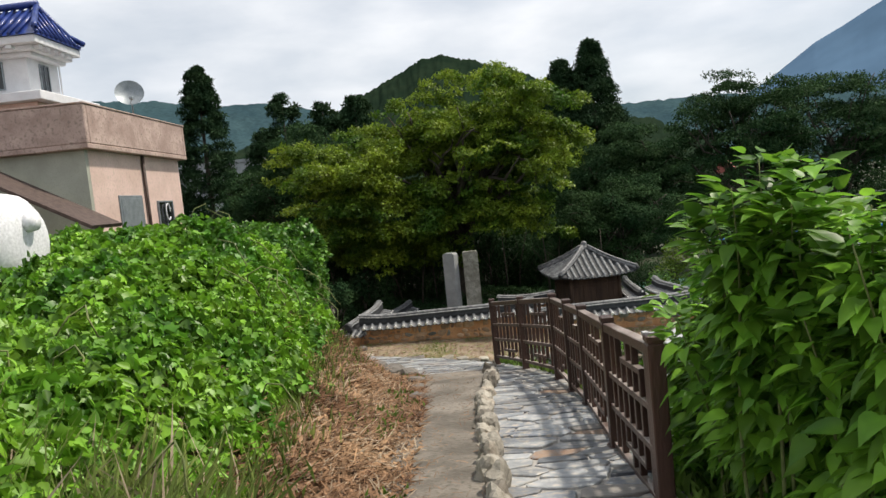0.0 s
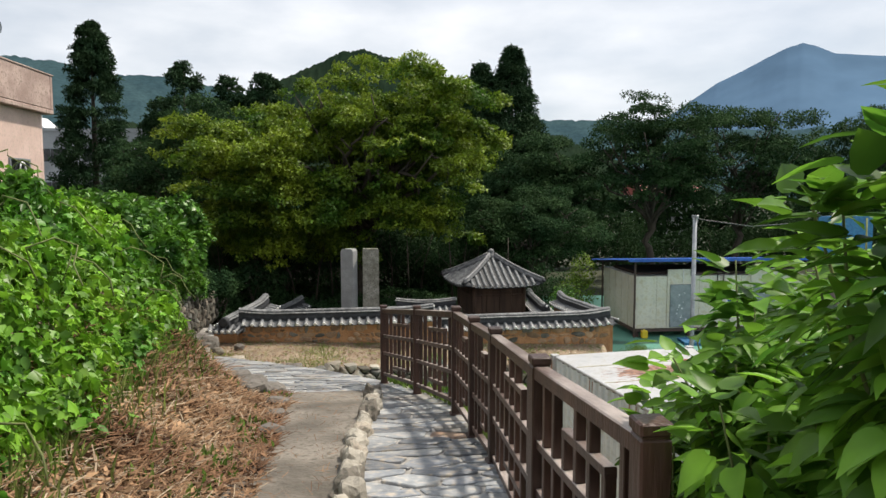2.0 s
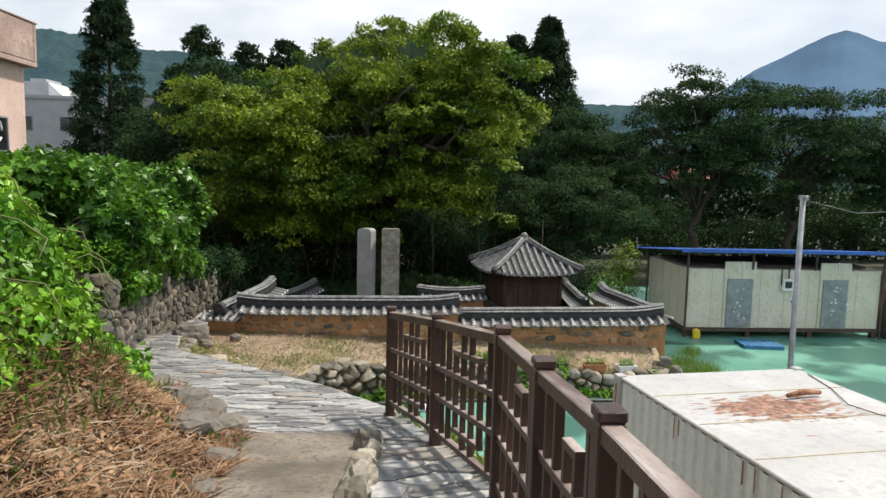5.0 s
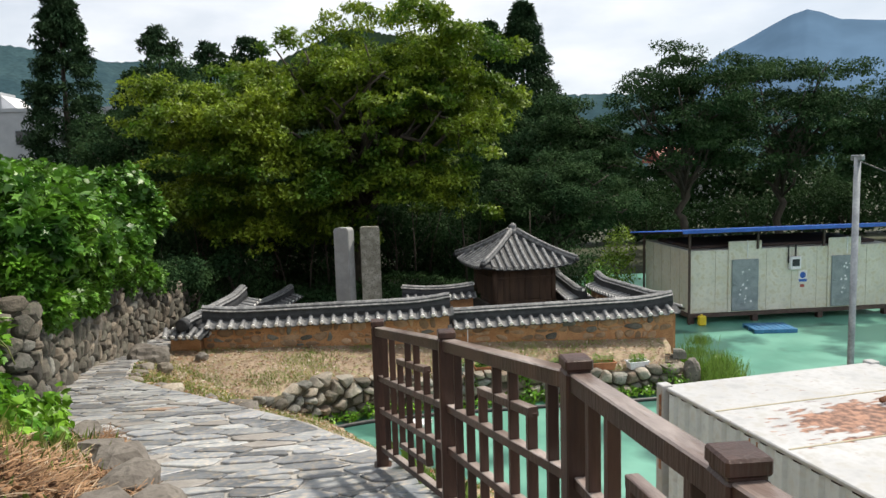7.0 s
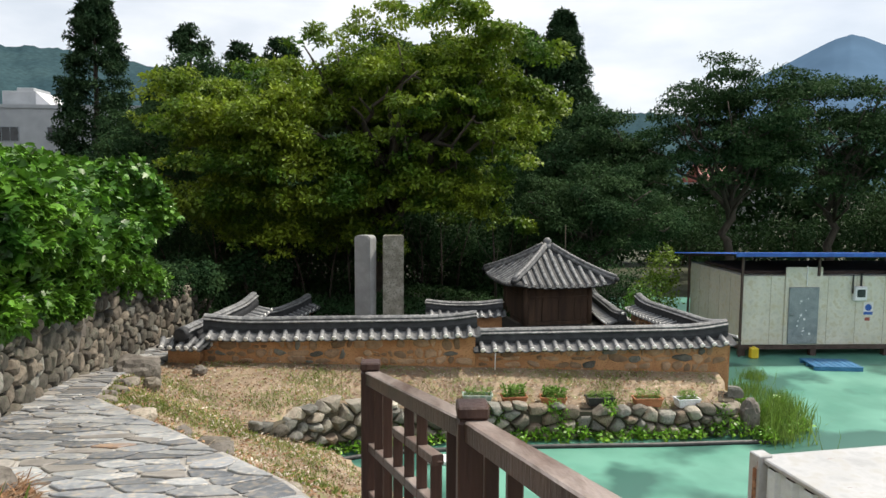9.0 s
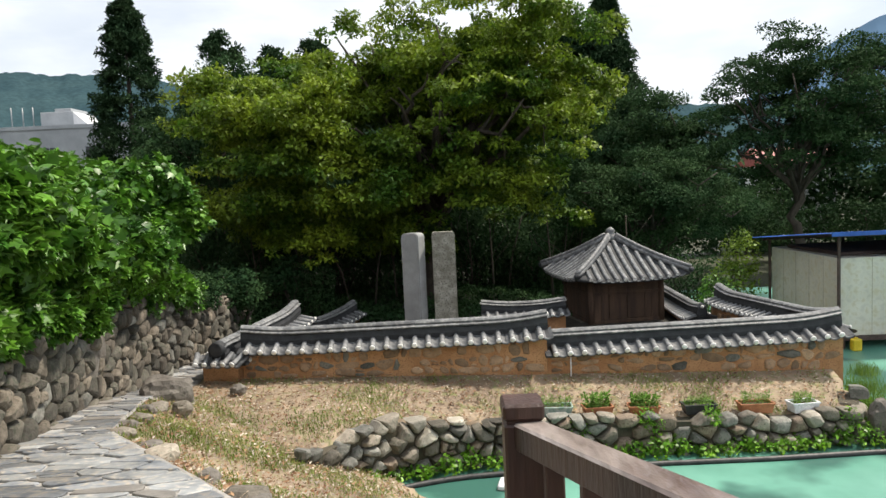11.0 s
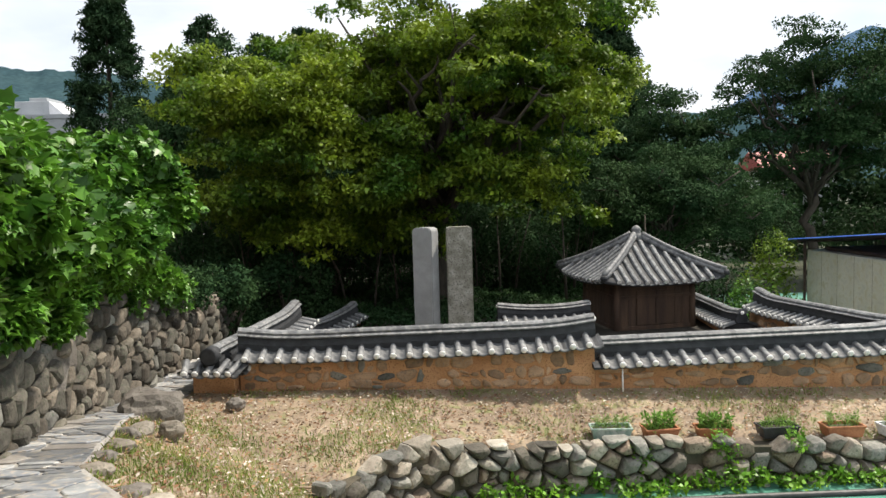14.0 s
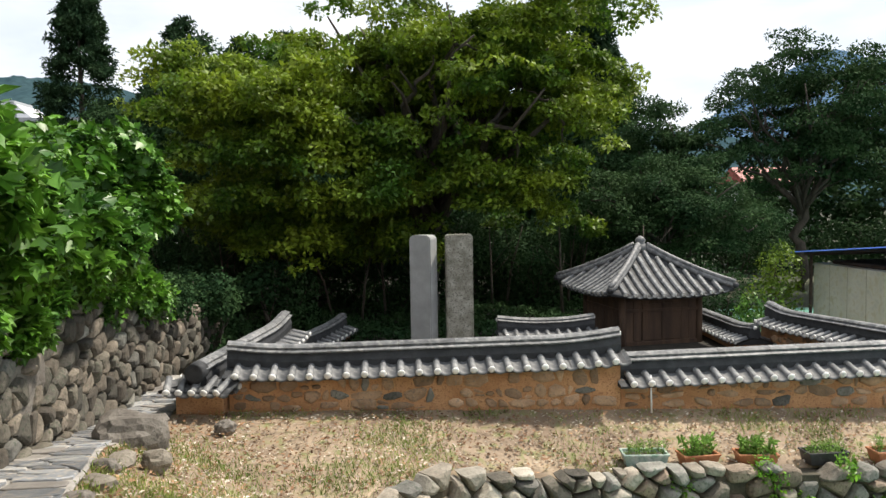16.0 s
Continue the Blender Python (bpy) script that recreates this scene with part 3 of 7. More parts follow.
def stone_mesh(poly, depth, rng, back=0.05):
    """A rounded stone over a polygon in x, z; it stands out along -y."""
    c = np.mean(poly, axis=0)
    verts, faces = [], []
    n = len(poly)
    tip = rng.uniform(-0.25, 0.25, 2)
    for s, d in ((0.97, -back), (1.0, 0.15 * depth), (0.93, 0.55 * depth), (0.76, 0.86 * depth), (0.42, depth)):
        for p in poly:
            q = c + (p - c) * s
            k = d * (1 + tip[0] * (p[0] - c[0]) * 3 + tip[1] * (p[1] - c[1]) * 3) if d > 0 else d
            verts.append((q[0], -k, q[1]))
    for j in range(4):
        for k in range(n):
            faces.append((j * n + k, j * n + (k + 1) % n, (j + 1) * n + (k + 1) % n, (j + 1) * n + k))
    faces.append(tuple(range(4 * n, 5 * n)))
    return verts, faces


def round_poly(corners, rng, gap=0.02, cut=0.28):
    """The cell's corners cut and shrunk to a rounder outline."""
    c = np.mean(corners, axis=0)
    out = []
    n = len(corners)
    for i in range(n):
        p, a, b = corners[i], corners[i - 1], corners[(i + 1) % n]
        k = cut * rng.uniform(0.35, 1.45)
        out.append(p + (a - p) * k)
        out.append(p + (b - p) * k)
    out = np.array(out)
    d = out - c
    ln = np.linalg.norm(d, axis=1, keepdims=True)
    return c + d * np.maximum(0.3, (ln - gap) / ln)


def cells(u0, u1, v0, v1, w, h, rng, jitter=0.3):
    """Uneven four-cornered cells over a rectangle, in wandering courses of unlike height."""
    rows = max(1, int(round((v1 - v0) / h)))
    steps = rng.uniform(0.65, 1.4, rows)
    lines = v0 + (v1 - v0) * np.concatenate([[0], np.cumsum(steps) / steps.sum()])
    phase = rng.uniform(0, 6.28, rows + 1)

    def line_at(j, u):
        if j in (0, rows):
            return lines[j]
        return lines[j] + jitter * 0.55 * h * (math.sin(u / w * 0.9 + phase[j]) + 0.6 * math.sin(u / w * 2.3 + phase[j] * 2))
    out = []
    for j in range(rows):
        cuts = [u0]
        while cuts[-1] < u1 - w * 0.6:
            cuts.append(cuts[-1] + w * rng.choice((0.55, 0.75, 0.95, 1.2, 1.7)) * rng.uniform(0.85, 1.15))
        cuts[-1] = u1
        lean = rng.uniform(-jitter, jitter, (len(cuts), 2)) * w * 0.55
        lean[0] = lean[-1] = 0
        for i in range(len(cuts) - 1):
            dv = rng.uniform(-jitter, jitter, 4) * h * 0.3
            a, b = cuts[i], cuts[i + 1]
            if b - a < w * 0.9 and rows > 1 and rng.random() < 0.18:
                # two small stones in the place of one
                m = (line_at(j, a) + line_at(j + 1, a)) / 2 + dv[0] * 0.5
                out.append(np.array([(a + lean[i, 0], line_at(j, a)), (b + lean[i + 1, 0], line_at(j, b)), (b, m), (a, m)]))
                out.append(np.array([(a, m), (b, m), (b + lean[i + 1, 1], line_at(j + 1, b)), (a + lean[i, 1], line_at(j + 1, a))]))
                continue
            out.append(np.array([(a + lean[i, 0], line_at(j, a) + dv[0]), (b + lean[i + 1, 0], line_at(j, b) + dv[1]),
                                 (b + lean[i + 1, 1], line_at(j + 1, b) + dv[2]), (a + lean[i, 1], line_at(j + 1, a) + dv[3])]))
    return out


def tiled_wall(name, label, p0, p1, base0, base1, top0, top1, thick=0.55, seed=1, stones=True, curl=(0.10, 0.10), ends=True, back_tiles=True, hip=False):
    """A mud and stone wall from p0 to p1 under a tiled cap. Its front looks to the right of p0 -> p1."""
    rng = np.random.default_rng(seed)
    a, b = Vector((*p0, 0)), Vector((*p1, 0))
    length = (b - a).length
    d = (b - a) / length
    ob = new(name)
    ob.empty_display_size = 0.1
    ob.matrix_basis = Matrix.Translation((p0[0], p0[1], 0)) @ Matrix.Rotation(math.atan2(d.y, d.x), 4, "Z")
    tagged(ob, label, "wall", kind="structure")
    half = thick / 2
    ht = lambda x: top0 + (top1 - top0) * x / length
    hb = lambda x: base0 + (base1 - base0) * x / length
    eave = -0.42
    n = max(6, int(length / 0.25))
    verts, faces = [], []
    for i in range(n + 1):
        x = length * i / n
        j = lambda s: 0.012 * noise.noise((x * 2.1, s, seed))
        for yy, zz in ((-half, hb(x) - 0.3), (-half + j(1), (hb(x) + ht(x)) / 2 - 0.2), (-half + 0.01 + j(2), ht(x) + eave + 0.05),
                       (half, ht(x) + eave + 0.05), (half, hb(x) - 0.9)):
            verts.append((x, yy, zz))
    for i in range(n):
        for k in range(5):
            q = (i * 5 + k, (i + 1) * 5 + k, (i + 1) * 5 + (k + 1) % 5, i * 5 + (k + 1) % 5)
            faces.append(q)
    faces += [tuple(range(5)), tuple(range(n * 5, n * 5 + 5))[::-1]]
    piece("mud_core", mesh_of("mud_core", verts, faces, M_MUD), ob)
    # embedded stones
    if stones:
        for cell in cells(0.05, length - 0.05, 0.0, 1.0, 0.27, 0.34, rng, 0.35):
            if rng.random() < 0.2:
                continue
            cx = cell[:, 0].mean()
            lo, hi = hb(cx) + 0.02, ht(cx) + eave - 0.03
            q = cell.copy()
            q[:, 1] = lo + (hi - lo) * q[:, 1]
            pol = round_poly(q, rng, gap=rng.uniform(0.008, 0.032), cut=0.3)
            v, f = stone_mesh(pol, rng.uniform(0.015, 0.05), rng, 0.03)
            o = piece("stone", mesh_of("stone", [(p[0], p[1] - half, p[2]) for p in v], f, M_ROCKGREY if rng.random() < 0.09 else M_MUDSTONE, False), ob)
    # cap
    lift = lambda x: curl[0] * max(0, 1 - x / 1.3) ** 2 + curl[1] * max(0, 1 - (length - x) / 1.3) ** 2
    n = max(8, int(length / 0.2))
    ro = half + 0.2
    prof = [(-ro, eave - 0.02), (-0.14, eave + 0.09), (0.14, eave + 0.09), (ro, eave - 0.02), (ro, eave - 0.06), (-ro, eave - 0.06)]
    verts, faces = [], []
    for i in range(n + 1):
        x = -0.06 + (length + 0.12) * i / n
        xc = min(max(x, 0), length)
        for yy, zz in prof:
            verts.append((x, yy, ht(xc) + zz + lift(xc) * 0.6))
    k6 = len(prof)
    for i in range(n):
        for k in range(k6):
            faces.append((i * k6 + k, (i + 1) * k6 + k, (i + 1) * k6 + (k + 1) % k6, i * k6 + (k + 1) % k6))
    faces += [tuple(range(k6)), tuple(range(n * k6, n * k6 + k6))[::-1]]
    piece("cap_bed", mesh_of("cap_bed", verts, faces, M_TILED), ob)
    slope_len = math.hypot(ro - 0.11, -0.11 - (eave - 0.02))
    ang = math.degrees(math.atan2(0.11, ro - 0.14))
    count = max(2, int(round(length / 0.305)))
    for i in range(count):
        x = (i + 0.5) * length / count
        z = ht(x) + eave - 0.01 + lift(x) * 0.6
        for sgn in ((1, -1) if back_tiles else (1,)):
            m = pose(x, -sgn * (ro + 0.03), z + 0.012, 0, 0, 0 if sgn > 0 else 180) @ pose(0, 0, 0, ang + rng.uniform(-2, 2), 0, rng.uniform(-2, 2))
            o = piece("roll_tile", ROLL, ob)
            o.matrix_basis = m
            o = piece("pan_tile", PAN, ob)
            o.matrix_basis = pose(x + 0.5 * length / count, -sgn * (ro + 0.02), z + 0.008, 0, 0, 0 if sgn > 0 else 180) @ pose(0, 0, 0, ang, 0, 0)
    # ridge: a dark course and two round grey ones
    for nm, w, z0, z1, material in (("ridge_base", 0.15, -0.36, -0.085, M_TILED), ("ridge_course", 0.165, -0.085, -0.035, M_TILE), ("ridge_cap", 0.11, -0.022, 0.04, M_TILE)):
        seg = 1 if nm == "ridge_base" else max(1, int(round(length / 0.9)))
        for s in range(seg):
            xa, xb = -0.05 + (length + 0.1) * s / seg, -0.05 + (length + 0.1) * (s + 1) / seg - (0.006 if seg > 1 else 0)
            m = max(2, int((xb - xa) / 0.15))
            verts, faces = [], []
            sec = [(-w, z0), (-w * 1.06, (z0 + z1) / 2), (-w * 0.75, z1), (0, z1 + 0.02), (w * 0.75, z1), (w * 1.06, (z0 + z1) / 2), (w, z0)]
            for i in range(m + 1):
                x = xa + (xb - xa) * i / m
                xc = min(max(x, 0), length)
                for yy, zz in sec:
                    verts.append((x, yy, ht(xc) + zz + lift(xc)))
            ns = len(sec)
            for i in range(m):
                for k in range(ns):
                    faces.append((i * ns + k, (i + 1) * ns + k, (i + 1) * ns + (k + 1) % ns, i * ns + (k + 1) % ns))
            faces += [tuple(range(ns)), tuple(range(m * ns, m * ns + ns))[::-1]]
            piece(nm, mesh_of(nm, verts, faces, material, False), ob)
    if hip:
        for yy in (-0.42, -0.21, 0.0, 0.21, 0.42):
            o = piece("roll_tile", ROLL, ob)
            o.matrix_basis = pose(length + 0.30, yy, ht(length) + eave + 0.01, 0, 0, 90 - yy * 40) @ pose(0, 0, 0, 24, 0, 0)
            o = piece("pan_tile", PAN, ob)
            o.matrix_basis = pose(length + 0.29, yy + 0.1, ht(length) + eave, 0, 0, 90 - yy * 40) @ pose(0, 0, 0, 24, 0, 0)
        v, f = tube([(length - 0.05, 0, ht(length) - 0.10), (length + 0.16, 0, ht(length) - 0.12), (length + 0.17, 0, ht(length) - 0.12)], [0.17, 0.17, 0.12], 14)
        piece("ridge_end_tile", mesh_of("ridge_end_tile", v, f, M_TILED, True), ob)
        part("end_bed", box(length + 0.05, length + 0.24, -half - 0.1, half + 0.1, ht(length) + eave - 0.05, ht(length) + eave + 0.03, 0.01), M_TILED, ob)
    if ends:
        for x, s in ((0, -1), (length, 1)):
            bm = bmesh.new()
            bmesh.ops.create_uvsphere(bm, u_segments=8, v_segments=6, radius=0.055)
            for v in bm.verts:
                v.co = Vector((x + s * 0.06 + v.co.x * 0.7, v.co.y, ht(x) - 0.06 + lift(x) + v.co.z))
            part("ridge_end", bm, M_TILEEND, ob)
    return ob


tiled_wall("wall_front_upper", "ochre mud wall with embedded stones and grey tile cap", (-4.4, 26.9), (2.28, 26.9), -3.84, -3.98, -2.82, -2.76, seed=3)
tiled_wall("wall_front_lower", "lower ochre mud wall with embedded stones and grey tile cap", (2.29, 26.9), (8.75, 26.9), -4.0, -4.2, -3.12, -3.02, seed=4, curl=(0.0, 0.12))
tiled_wall("wall_side_west", "mud wall running back from the corner under grey tiles", (-4.22, 31.3), (-4.86, 26.5), -4.0, -3.8, -3.0, -2.98, thick=0.8, seed=5, curl=(0.14, 0.0), hip=True)
tiled_wall("wall_side_east", "mud side wall running back under a curved tile cap", (8.78, 33.6), (8.75, 27.1), -4.5, -4.2, -3.42, -3.05, seed=6, curl=(0.16, 0.1))
tiled_wall("wall_inner_east", "low inner mud wall under mossy grey tiles", (8.55, 39.0), (8.0, 33.0), -4.6, -4.5, -3.98, -3.86, seed=7)
tiled_wall("wall_back", "shaded low inner wall under grey tiles", (1.3, 34.6), (4.0, 34.6), -4.8, -4.8, -3.72, -3.72, seed=8, stones=False)
tiled_wall("wall_inner_west", "shaded low inner wall under grey tiles", (-4.5, 34.6), (-3.4, 37.4), -4.9, -4.9, -4.1, -3.95, seed=9, stones=False)


# ---- pavilion ----
def pavilion(cx, cy, turn):
    ob = thing("tiled_pavilion", "small dark timber pavilion with a hipped grey tile roof", "pavilion", at=(cx, cy, 0), turn=turn)
    he, hb = 1.95, 1.25
    eave, apex = -3.08, -1.86
    for sx in (-1, 1):
        for sy in (-1, 1):
            v, f = tube([(sx * hb, sy * hb, -4.9), (sx * hb, sy * hb, eave - 0.02)], [0.11, 0.10], 10)
            piece("pillar", mesh_of("pillar", v, f, M_OLDWOOD, True), ob)
    for r in range(4):
        m = Matrix.Rotation(r * math.pi / 2, 4, "Z")
        for i in range(9):
            x0 = -hb + 0.1 + i * (2 * hb - 0.2) / 9
            bm = box(x0 + 0.004, x0 + (2 * hb - 0.2) / 9 - 0.004, -hb - 0.02, -hb + 0.02, -4.6, eave - 0.2, 0.004)
            bm.transform(m)
            part("board", bm, M_OLDWOOD, ob)
        for z, h in ((eave - 0.2, 0.2), (-3.62, 0.09), (-4.62, 0.14)):
            bm = box(-hb, hb, -hb - 0.06, -hb + 0.06, z, z + h, 0.008)
            bm.transform(m)
            part("beam", bm, M_OLDWOOD, ob)
        if r in (0,):
            for k in range(2):
                bm = box(-0.62 + k * 0.63, -0.02 + k * 0.63, -hb - 0.05, -hb - 0.022, -4.45, eave - 0.3, 0.006)
                bm.transform(m)
                leaf = part("door_leaf", bm, M_OLDWOOD, ob)
        # roof slope with hollow curve
        def zr(u, s):
            """u: 0 at the eave, 1 at the top; s: -1..1 along the eave."""
            return eave + (apex - eave) * (u * 0.72 + 0.28 * u * u) + 0.16 * (1 - u) * abs(s) ** 3
        verts, faces = [], []
        nu, ns = 8, 14
        for lo in (0, 1):
            for j in range(nu + 1):
                u = j / nu
                w = he * (1 - u) + 0.12 * u
                for i in range(ns + 1):
                    s = i / ns * 2 - 1
                    verts.append((s * w, -w, zr(u, s) - 0.09 * lo * (1 - 0.5 * u)))
        st = (nu + 1) * (ns + 1)
        for j in range(nu):
            for i in range(ns):
                a = j * (ns + 1) + i
                faces.append((a, a + 1, a + ns + 2, a + ns + 1))
                faces.append((st + a, st + a + ns + 1, st + a + ns + 2, st + a + 1))
        for i in range(ns):
            faces.append((i, st + i, st + i + 1, i + 1))
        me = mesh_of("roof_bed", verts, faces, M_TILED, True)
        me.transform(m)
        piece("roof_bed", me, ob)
        n = 13
        for i in range(n):
            x = (i + 0.5) / n * 2 * he - he
            ue = 1 - (abs(x) - 0.0) / he
            ue = max(0.0, min(0.93, ue - 0.03))
            if ue < 0.06:
                continue
            pts = []
            for k in range(7):
                u = ue * k / 6 - (0.015 if k == 0 else 0)
                w = he * (1 - u) + 0.12 * u
                pts.append((x, -w, zr(u, x / max(w, 0.15)) + 0.03))
            v, f = tube(pts, [0.075] * 7, 8)
            me = mesh_of("roll_tile", v, f, M_TILE, False)
            me.materials.append(M_TILEEND)
            me.polygons[len(f) - 2].material_index = 1
            me.transform(m)
            piece("roll_tile", me, ob)
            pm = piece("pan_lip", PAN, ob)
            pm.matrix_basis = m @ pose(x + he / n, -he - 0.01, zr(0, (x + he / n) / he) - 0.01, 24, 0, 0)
        # hip ridge
        pts, pts2 = [], []
        for k in range(9):
            u = k / 8
            w = he * (1 - u) + 0.12 * u + 0.02
            pts.append((-w, -w, zr(u, 1) + 0.06))
            pts2.append((-w, -w, zr(u, 1) + 0.17))
        for nm, pp, rad in (("hip_ridge", pts, 0.095), ("hip_ridge_cap", pts2, 0.075)):
            v, f = tube(pp, [rad] * 9, 8)
            me = mesh_of(nm, v, f, M_TILE, True)
            me.transform(m)
            piece(nm, me, ob)
        bm = bmesh.new()
        bmesh.ops.create_uvsphere(bm, u_segments=10, v_segments=6, radius=0.11)
        for v in bm.verts:
            v.co = Vector((v.co.x - he - 0.02, v.co.y - he - 0.02, v.co.z * 0.9 + zr(0, 1) + 0.07))
        bm.transform(m)
        part("hip_end_tile", bm, M_TILED, ob)
    v, f = tube([(0, 0, apex - 0.05), (0, 0, apex + 0.16), (0, 0, apex + 0.2), (0, 0, apex + 0.28), (0, 0, apex + 0.36), (0, 0, apex + 0.42)],
                [0.26, 0.2, 0.13, 0.17, 0.13, 0.04], 12)
    piece("finial", mesh_of("finial", v, f, M_TILE, True), ob)
    bm = box(-1.5, 1.5, -1.5, 1.5, -5.0, -4.6, 0.03)
    part("stone_base", bm, M_ROCKD, ob)
    return ob


pavilion(5.98, 36.2, 9)


# ---- steles ----
def stele(label, x0, x1, y, z0, z1, depth, material, round_top, turn, seed):
    ob = thing("stone_stele", label, "stele", at=((x0 + x1) / 2, y, z0), turn=turn)
    w, h = (x1 - x0) / 2, z1 - z0
    outline = [(-w, 0), (w, 0), (w, h - round_top)]
    for k in range(1, 6):
        a = math.pi / 2 * k / 5
        outline.append((w - round_top + round_top * math.cos(a), h - round_top + round_top * math.sin(a)))
    for k in range(0, 6):
        a = math.pi / 2 + math.pi / 2 * k / 5
        outline.append((-w + round_top + round_top * math.cos(a), h - round_top + round_top * math.sin(a)))
    bm = bmesh.new()
    face = bm.faces.new([bm.verts.new((x, -depth / 2, z)) for x, z in outline])
    ext = bmesh.ops.extrude_face_region(bm, geom=[face])
    for e in ext["geom"]:
        if isinstance(e, bmesh.types.BMVert):
            e.co.y += depth
    bmesh.ops.recalc_face_normals(bm, faces=bm.faces)
    bmesh.ops.bevel(bm, geom=[e for e in bm.edges if e.calc_face_angle(0) > 1.0], offset=0.03, segments=2, affect="EDGES")
    part("slab", bm, material, ob)
    part("plinth", box(-w - 0.25, w + 0.25, -depth / 2 - 0.25, depth / 2 + 0.25, -0.25, 0.02, 0.04), material, ob)
    return ob


stele("smooth grey granite stele with rounded top", -1.18, -0.56, 33.6, -4.5, -1.18, 0.46, M_STELE, 0.14, -28, 1)
stele("old lichen-stained granite stele with mottled face", -0.27, 0.45, 33.6, -4.5, -1.18, 0.36, M_STELEOLD, 0.08, 2, 2)


# ---- container ----
cont = thing("storage_container", "grey corrugated steel container with a rusted white roof", "container", at=(3.69, 15.28, YARD), turn=8.5)
CW, CL, CH0, CH1 = 2.95, 6.0, 0.45, 3.38


def ribbed(length, z0, z1, pitch=0.22, depth=0.035):
    """A trapezoid-ribbed sheet along +x in the plane y=0, standing out along -y."""
    xs, n = [], int(length / pitch)
    for i in range(n):
        x = i * length / n
        p = length / n
        xs += [(x, 0), (x + p * 0.28, 0), (x + p * 0.42, -depth), (x + p * 0.85, -depth), (x + p * 0.99, 0)]
    xs.append((length, 0))
    verts = [(x, y, z0) for x, y in xs] + [(x, y, z1) for x, y in xs]
    k = len(xs)
    return mesh_of("ribbed_side", verts, [(i, i + 1, k + i + 1, k + i) for i in range(k - 1)], M_CONTSIDE)


for x, y, l, rz in ((0.02, -CL + 0.03, CL - 0.06, 90), (CW - 0.02, -0.03, CL - 0.06, -90), (0.03, -CL + 0.02, CW - 0.06, 0), (CW - 0.03, -0.02, CW - 0.06, 180)):
    me = ribbed(l, CH0 + 0.1, CH1 - 0.06)
    o = piece("side_panel", me, cont)
    o.matrix_basis = pose(x, y, 0, 0, 0, rz) @ pose(0, 0, 0, 0, 0, 180) @ pose(-l, 0, 0) if rz in (90, -90) else pose(x, y, 0, 0, 0, rz)
part("inner_box", box(0.08, CW - 0.08, -CL + 0.08, -0.08, CH0 + 0.06, CH1 - 0.03), M_DARKSTEEL, cont)
part("roof", box(-0.02, CW + 0.02, -CL - 0.02, 0.02, CH1 - 0.05, CH1, 0.012), M_CONTTOP, cont)
for x in (0, CW):
    for y in (0, -CL):
        part("corner_post", box(x - 0.07, x + 0.07, y - 0.07, y + 0.07, CH0, CH1 + 0.025, 0.01), M_CONTTOP, cont)
        part("support_block", box(x - 0.15, x + 0.15, y - 0.15, y + 0.15, 0, CH0), M_CONC, cont)
for y in (0, -CL):
    part("sill", box(0.07, CW - 0.07, y - 0.05, y + 0.05, CH0, CH0 + 0.12, 0.008), M_DARKSTEEL, cont)
for x in (0, CW):
    part("sill", box(x - 0.05, x + 0.05, -CL + 0.07, -0.07, CH0, CH0 + 0.12, 0.008), M_DARKSTEEL, cont)


# ---- cold store shed ----
shed = thing("panel_shed", "cream insulated panel shed on a steel frame under a blue roof", "shed", at=(11.9, 32.4, YARD), turn=0)
SL, SD, S0, S1 = 8.0, 4.3, 0.38, 2.76
part("body", box(0, SL, 0, SD, S0, S1, 0.02), M_SHED, shed)
for i in range(1, 8):
    part("panel_seam", box(i * SL / 8 - 0.008, i * SL / 8 + 0.008, -0.006, 0.0, S0 + 0.02, S1 - 0.02), M_SEAM, shed)
for i in range(1, 5):
    part("panel_seam", box(-0.006, 0.0, i * SD / 5 - 0.008, i * SD / 5 + 0.008, S0 + 0.02, S1 - 0.02), M_SEAM, shed)
part("floor_beam", box(-0.06, SL + 0.06, -0.06, 0.06, S0 - 0.14, S0 - 0.002), M_DARKSTEEL, shed)
part("floor_beam", box(-0.06, 0.06, 0.07, SD, S0 - 0.14, S0 - 0.002), M_DARKSTEEL, shed)
for x in (0.1, 2.6, 5.2, SL - 0.1):
    part("foot", box(x - 0.1, x + 0.1, 0.0, 0.2, 0, S0 - 0.14), M_DARKSTEEL, shed)
    part("foot", box(x - 0.1, x + 0.1, SD - 0.2, SD, 0, S0 - 0.14), M_DARKSTEEL, shed)
for x in (-0.05, 2.6, 5.2, SL + 0.05):
    for y, zt in ((-0.09, 3.40), (SD + 0.06, 3.0)):
        part("roof_post", box(x - 0.035, x + 0.035, y - 0.035, y + 0.035, (0.0 if x in (-0.05, SL + 0.05) else S1 + 0.001), zt), M_DARKSTEEL, shed)
for y, z in ((-0.09, 3.40), (SD + 0.06, 3.0)):
    part("roof_beam", box(-0.3, SL + 0.3, y - 0.04, y + 0.04, z, z + 0.07), M_DARKSTEEL, shed)
for x in (-0.05, 2.6, 5.2, SL + 0.05):
    bar("rafter", shed, (x, -0.5, 3.50), (x, SD + 0.4, 3.04), 0.05, 0.06, M_DARKSTEEL)
roof_me = ribbed(SL + 1.1, 0, SD + 1.2, 0.25, 0.035)
roof_me.materials[0] = M_BLUE
o = piece("blue_roof", roof_me, shed)
o.matrix_basis = pose(-0.55, -0.6, 3.56, -90 - 5.2, 0, 0)
part("roof_fascia", box(-0.55, SL + 0.55, -0.63, -0.60, 3.47, 3.59), M_BLUE, shed)
